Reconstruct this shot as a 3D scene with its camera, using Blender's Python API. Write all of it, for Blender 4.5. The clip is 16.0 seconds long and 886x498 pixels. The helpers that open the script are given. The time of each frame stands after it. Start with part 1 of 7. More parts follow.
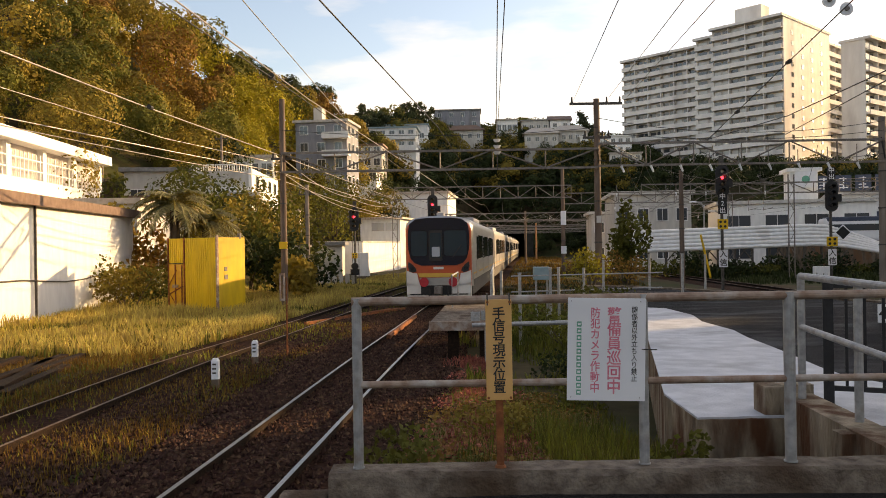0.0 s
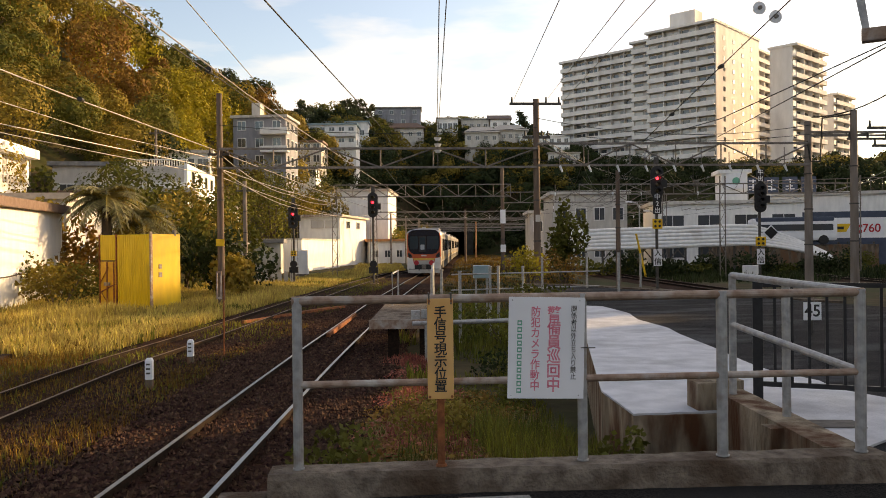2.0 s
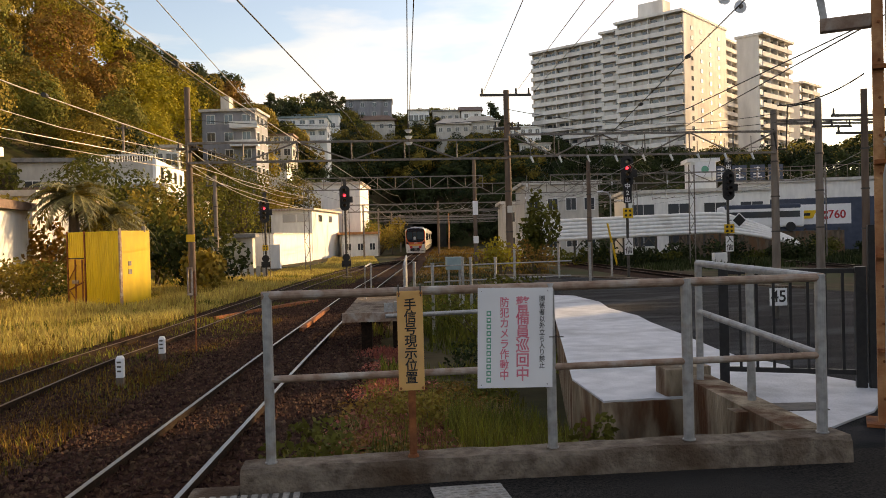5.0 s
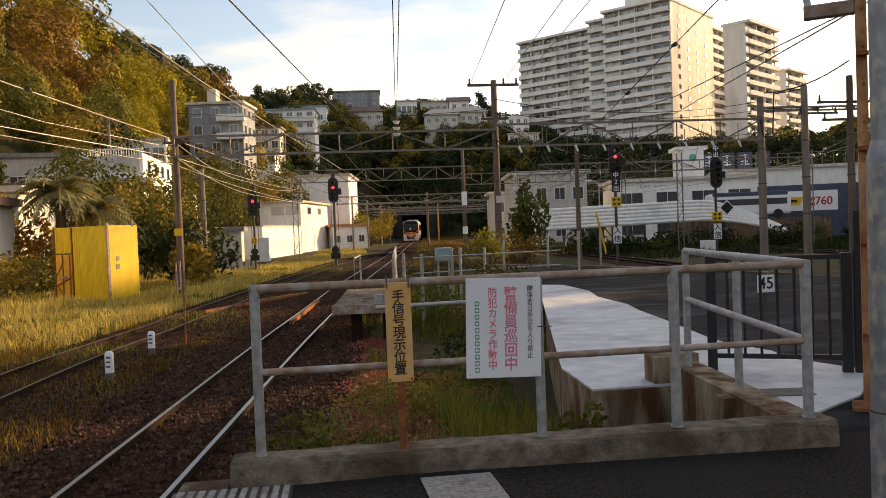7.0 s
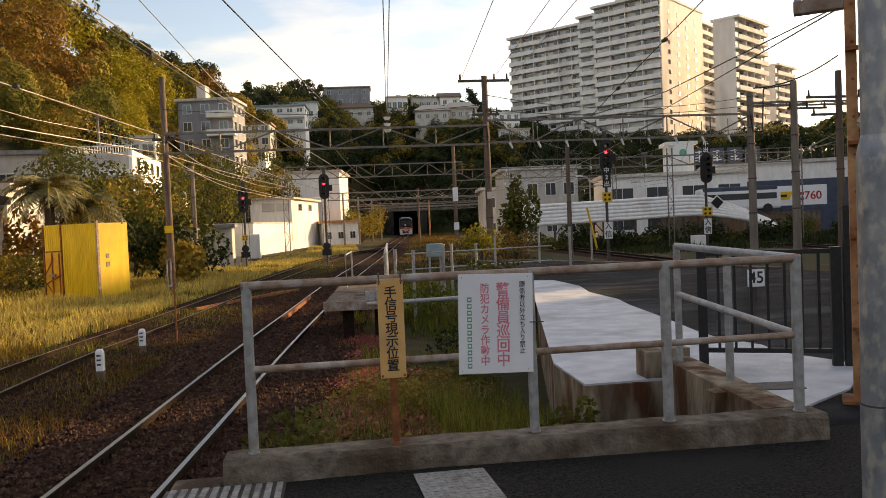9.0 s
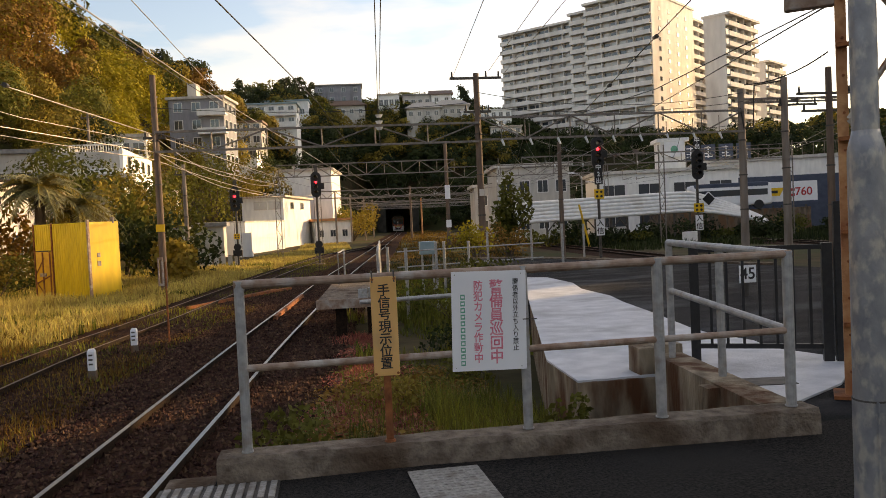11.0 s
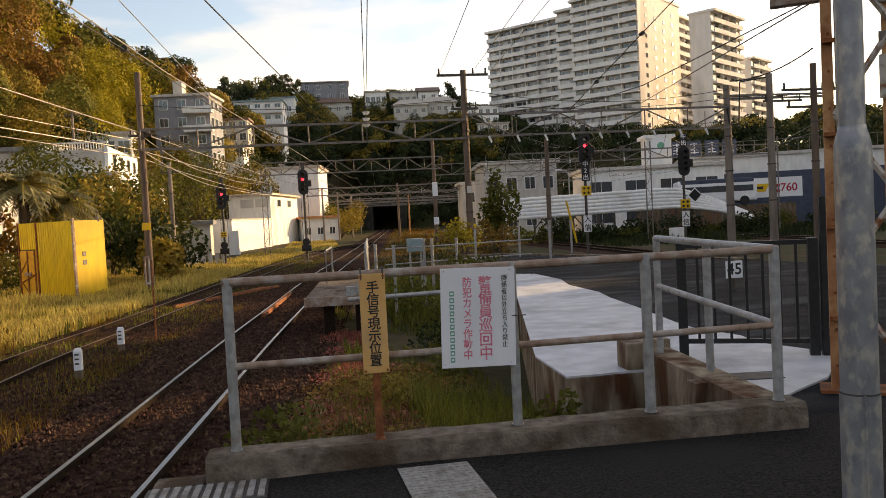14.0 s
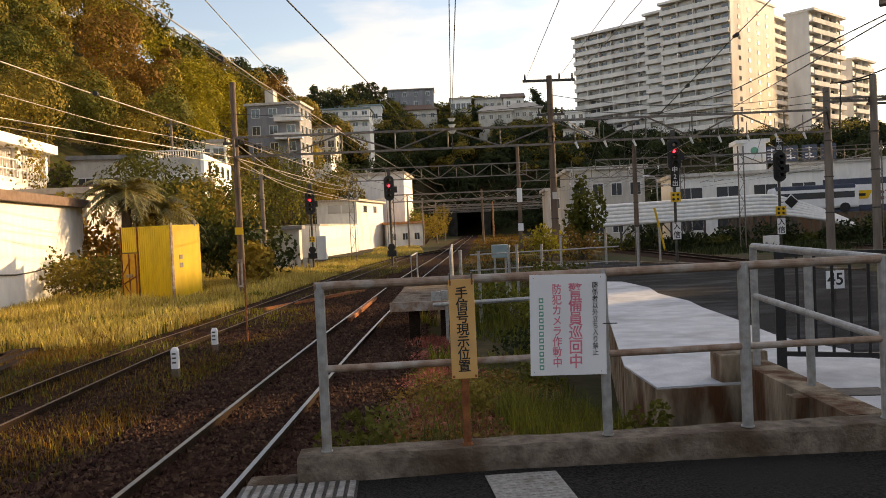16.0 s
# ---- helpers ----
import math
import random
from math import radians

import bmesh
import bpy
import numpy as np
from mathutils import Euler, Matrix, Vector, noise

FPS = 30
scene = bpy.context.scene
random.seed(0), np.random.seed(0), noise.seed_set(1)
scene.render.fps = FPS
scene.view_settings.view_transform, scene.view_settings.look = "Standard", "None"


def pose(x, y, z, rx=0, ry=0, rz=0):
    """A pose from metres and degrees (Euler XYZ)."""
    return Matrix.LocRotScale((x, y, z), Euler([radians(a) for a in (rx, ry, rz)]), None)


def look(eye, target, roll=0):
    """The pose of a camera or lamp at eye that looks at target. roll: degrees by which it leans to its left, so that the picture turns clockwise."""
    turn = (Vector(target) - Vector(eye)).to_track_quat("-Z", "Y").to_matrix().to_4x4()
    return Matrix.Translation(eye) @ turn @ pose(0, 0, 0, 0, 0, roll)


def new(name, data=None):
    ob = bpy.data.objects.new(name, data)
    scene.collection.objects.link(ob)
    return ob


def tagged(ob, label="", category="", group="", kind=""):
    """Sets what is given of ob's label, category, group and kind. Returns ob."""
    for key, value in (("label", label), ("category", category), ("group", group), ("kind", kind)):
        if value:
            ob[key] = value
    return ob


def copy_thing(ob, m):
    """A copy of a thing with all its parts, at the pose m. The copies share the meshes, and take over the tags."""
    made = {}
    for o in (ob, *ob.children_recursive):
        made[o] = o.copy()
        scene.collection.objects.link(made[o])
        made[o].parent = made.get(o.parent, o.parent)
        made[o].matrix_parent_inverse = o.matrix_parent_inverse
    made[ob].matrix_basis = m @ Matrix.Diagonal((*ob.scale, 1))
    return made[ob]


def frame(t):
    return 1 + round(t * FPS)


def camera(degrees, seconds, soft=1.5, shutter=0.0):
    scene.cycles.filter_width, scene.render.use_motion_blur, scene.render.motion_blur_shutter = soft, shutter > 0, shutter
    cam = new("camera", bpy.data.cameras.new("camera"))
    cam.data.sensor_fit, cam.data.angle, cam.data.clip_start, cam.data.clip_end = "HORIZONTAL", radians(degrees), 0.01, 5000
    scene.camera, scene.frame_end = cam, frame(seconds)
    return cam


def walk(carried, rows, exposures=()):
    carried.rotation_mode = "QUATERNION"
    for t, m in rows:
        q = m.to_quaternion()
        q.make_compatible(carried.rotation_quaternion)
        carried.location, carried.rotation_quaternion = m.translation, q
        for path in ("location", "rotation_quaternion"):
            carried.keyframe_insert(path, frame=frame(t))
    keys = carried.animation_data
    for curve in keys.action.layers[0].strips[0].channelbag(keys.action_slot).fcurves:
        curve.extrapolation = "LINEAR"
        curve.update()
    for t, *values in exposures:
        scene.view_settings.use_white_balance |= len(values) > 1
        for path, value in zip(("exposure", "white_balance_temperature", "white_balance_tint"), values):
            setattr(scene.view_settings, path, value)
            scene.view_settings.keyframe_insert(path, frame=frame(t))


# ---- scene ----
cam = camera(58.0, 16.0, soft=0.9)
PATH = [
    (0.0, pose(-0.004, 0.013, 1.489, 89.894, 0.899, -0.0)),
    (0.5, pose(-0.004, 0.009, 1.494, 89.912, 0.882, -1.521)),
    (1.0, pose(-0.008, 0.012, 1.493, 89.837, 0.798, -2.519)),
    (1.5, pose(-0.012, 0.015, 1.494, 89.727, 0.706, -3.467)),
    (2.0, pose(-0.015, 0.017, 1.496, 89.691, 0.641, -4.297)),
    (2.5, pose(-0.015, 0.017, 1.499, 89.622, 0.573, -4.872)),
    (3.0, pose(-0.01, 0.002, 1.503, 89.579, 0.584, -5.244)),
    (3.5, pose(0.0, 0.0, 1.5, 89.508, 0.709, -5.514)),
    (4.0, pose(0.006, -0.019, 1.498, 89.407, 1.008, -5.749)),
    (6.5, pose(0.015, -0.026, 1.5, 88.526, 2.053, -6.8)),
    (7.0, pose(0.023, -0.027, 1.499, 88.4, 2.194, -6.975)),
    (7.5, pose(0.022, -0.027, 1.5, 88.294, 2.296, -7.1)),
    (8.0, pose(0.017, -0.027, 1.5, 88.208, 2.353, -7.214)),
    (8.5, pose(0.015, -0.032, 1.499, 88.151, 2.415, -7.405)),
    (9.0, pose(0.018, -0.026, 1.5, 88.088, 2.435, -7.611)),
    (11.5, pose(0.013, -0.026, 1.5, 87.872, 2.734, -8.238)),
    (12.0, pose(0.011, -0.021, 1.5, 87.871, 2.756, -8.338)),
    (12.5, pose(0.007, -0.022, 1.501, 87.864, 2.81, -8.606)),
    (13.0, pose(0.008, -0.019, 1.5, 87.854, 2.862, -8.811)),
    (13.5, pose(0.007, -0.019, 1.499, 87.751, 2.901, -8.996)),
    (14.0, pose(0.008, -0.02, 1.498, 87.637, 2.926, -9.061)),
    (14.5, pose(0.009, -0.019, 1.499, 87.552, 3.009, -8.995)),
    (15.0, pose(0.012, -0.019, 1.498, 87.778, 3.187, -7.621)),
    (15.5, pose(0.009, -0.025, 1.499, 88.161, 3.11, -4.931)),
    (16.0, pose(-0.026, -0.005, 1.497, 88.37, 2.63, -3.054)),
]
walk(cam, PATH, [(0.0, 0.52, 10500, 16), (3.0, 0.47, 10500, 16), (16.0, 0.44, 10500, 16)])
# ---------- light ----------
SUN_AZ, SUN_EL = 63.0, 15.0          # degrees to the right of +y, and above the horizon
world = bpy.data.worlds.new("world")
scene.world = world
world.use_nodes = True
wn, wl = world.node_tree.nodes, world.node_tree.links
wn.clear()
w_out, w_bg, w_sky = wn.new("ShaderNodeOutputWorld"), wn.new("ShaderNodeBackground"), wn.new("ShaderNodeTexSky")
w_sky.sky_type, w_sky.sun_disc = "NISHITA", False
w_sky.sun_elevation, w_sky.sun_rotation = radians(SUN_EL), radians(SUN_AZ)
w_sky.air_density, w_sky.dust_density, w_sky.ozone_density = 1.0, 1.6, 1.4
w_co, w_map, w_noise, w_ramp, w_mix = (wn.new(k) for k in ("ShaderNodeTexCoord", "ShaderNodeMapping", "ShaderNodeTexNoise", "ShaderNodeValToRGB", "ShaderNodeMixRGB"))
w_map.inputs["Scale"].default_value = (1.6, 1.6, 6.5)
w_noise.inputs["Scale"].default_value, w_noise.inputs["Detail"].default_value, w_noise.inputs["Roughness"].default_value = 1.5, 6, 0.52
w_ramp.color_ramp.elements[0].position, w_ramp.color_ramp.elements[1].position = 0.48, 0.70
w_ramp.color_ramp.elements[0].color, w_ramp.color_ramp.elements[1].color = (0.0, 0.0, 0.0, 1), (0.85, 0.85, 0.85, 1)
w_mix.inputs[2].default_value = (9.8, 9.9, 10.2, 1)
wl.new(w_co.outputs["Generated"], w_map.inputs[0])
wl.new(w_map.outputs[0], w_noise.inputs["Vector"])
wl.new(w_noise.outputs["Fac"], w_ramp.inputs[0])
wl.new(w_ramp.outputs[0], w_mix.inputs[0])
w_gain = wn.new("ShaderNodeMixRGB")
w_gain.blend_type, w_gain.inputs[0].default_value, w_gain.inputs[2].default_value = "MULTIPLY", 1.0, (1.7, 1.95, 2.4, 1)
wl.new(w_sky.outputs[0], w_gain.inputs[1])
wl.new(w_gain.outputs[0], w_mix.inputs[1])
wl.new(w_mix.outputs[0], w_bg.inputs[0])
w_bg.inputs[1].default_value = 0.105
wl.new(w_bg.outputs[0], w_out.inputs[0])

sun_data = bpy.data.lights.new("sun", "SUN")
sun_data.energy, sun_data.angle, sun_data.color = 5.0, radians(0.6), (1.0, 0.79, 0.53)
sun = new("sun", sun_data)
_a, _e = radians(SUN_AZ), radians(SUN_EL)
sun.matrix_world = look((40, 40, 60), (40 - math.sin(_a) * math.cos(_e), 40 - math.cos(_a) * math.cos(_e), 60 - math.sin(_e)))


# ---------- materials ----------
def material(name, c1, c2, scale=8.0, rough=0.8, bump=0.15, metal=0.0, detail=6.0, c3=None, c3_at=0.62, scale3=0.9, island=0.0, objrand=0.0, stretch=(1, 1, 1), bump_scale=None, spec=0.4, trans=0.0):
    """Two-tone noise grain with a larger stain on it and fine relief, in metres."""
    m = bpy.data.materials.new(name)
    m.use_nodes = True
    n, l = m.node_tree.nodes, m.node_tree.links
    b = n["Principled BSDF"]
    co, mp, t1 = n.new("ShaderNodeTexCoord"), n.new("ShaderNodeMapping"), n.new("ShaderNodeTexNoise")
    geo = n.new("ShaderNodeNewGeometry")
    mp.inputs["Scale"].default_value = stretch
    l.new(geo.outputs["Position"] if objrand == 0 else co.outputs["Object"], mp.inputs[0])
    l.new(mp.outputs[0], t1.inputs["Vector"])
    t1.inputs["Scale"].default_value, t1.inputs["Detail"].default_value = scale, detail
    r1 = n.new("ShaderNodeValToRGB")
    r1.color_ramp.elements[0].color, r1.color_ramp.elements[1].color = (*c1, 1), (*c2, 1)
    r1.color_ramp.elements[0].position, r1.color_ramp.elements[1].position = 0.32, 0.68
    l.new(t1.outputs["Fac"], r1.inputs[0])
    col = r1.outputs[0]
    if c3 is not None:
        t3, r3, mx = n.new("ShaderNodeTexNoise"), n.new("ShaderNodeValToRGB"), n.new("ShaderNodeMixRGB")
        t3.inputs["Scale"].default_value, t3.inputs["Detail"].default_value = scale3, 8
        l.new(mp.outputs[0], t3.inputs["Vector"])
        r3.color_ramp.elements[0].position, r3.color_ramp.elements[1].position = c3_at - 0.08, c3_at + 0.08
        l.new(t3.outputs["Fac"], r3.inputs[0])
        l.new(r3.outputs[0], mx.inputs[0])
        l.new(col, mx.inputs[1])
        mx.inputs[2].default_value = (*c3, 1)
        col = mx.outputs[0]
    if island or objrand:
        hs = n.new("ShaderNodeHueSaturation")
        src = geo.outputs["Random Per Island"]
        if objrand:
            src = n.new("ShaderNodeObjectInfo").outputs["Random"]
        mr, mh = n.new("ShaderNodeMapRange"), n.new("ShaderNodeMapRange")
        k = island or objrand
        mr.inputs[3].default_value, mr.inputs[4].default_value = 1 - k, 1 + k
        mh.inputs[3].default_value, mh.inputs[4].default_value = 0.5 - 0.05 * k, 0.5 + 0.04 * k
        l.new(src, mr.inputs[0])
        l.new(src, mh.inputs[0])
        l.new(mr.outputs[0], hs.inputs["Value"])
        l.new(mh.outputs[0], hs.inputs["Hue"])
        l.new(col, hs.inputs["Color"])
        col = hs.outputs[0]
    l.new(col, b.inputs["Base Color"])
    b.inputs["Roughness"].default_value, b.inputs["Metallic"].default_value = rough, metal
    b.inputs["Specular IOR Level"].default_value = spec
    if bump:
        t2, bp = n.new("ShaderNodeTexNoise"), n.new("ShaderNodeBump")
        t2.inputs["Scale"].default_value, t2.inputs["Detail"].default_value = bump_scale or scale * 3, 5
        l.new(mp.outputs[0], t2.inputs["Vector"])
        l.new(t2.outputs["Fac"], bp.inputs["Height"])
        bp.inputs["Strength"].default_value, bp.inputs["Distance"].default_value = bump, 0.03
        l.new(bp.outputs[0], b.inputs["Normal"])
    if trans:
        tr, ad, out = n.new("ShaderNodeBsdfTranslucent"), n.new("ShaderNodeMixShader"), n["Material Output"]
        l.new(col, tr.inputs[0])
        ad.inputs[0].default_value = trans
        l.new(b.outputs[0], ad.inputs[1])
        l.new(tr.outputs[0], ad.inputs[2])
        l.new(ad.outputs[0], out.inputs[0])
    return m


def glow(name, colour, strength):
    m = bpy.data.materials.new(name)
    m.use_nodes = True
    b = m.node_tree.nodes["Principled BSDF"]
    b.inputs["Base Color"].default_value = (*colour, 1)
    b.inputs["Emission Color"].default_value, b.inputs["Emission Strength"].default_value = (*colour, 1), strength
    return m


def glass(name, tint, rough=0.05):
    m = bpy.data.materials.new(name)
    m.use_nodes = True
    b = m.node_tree.nodes["Principled BSDF"]
    b.inputs["Base Color"].default_value = (*tint, 1)
    b.inputs["Roughness"].default_value, b.inputs["Specular IOR Level"].default_value = rough, 0.9
    return m


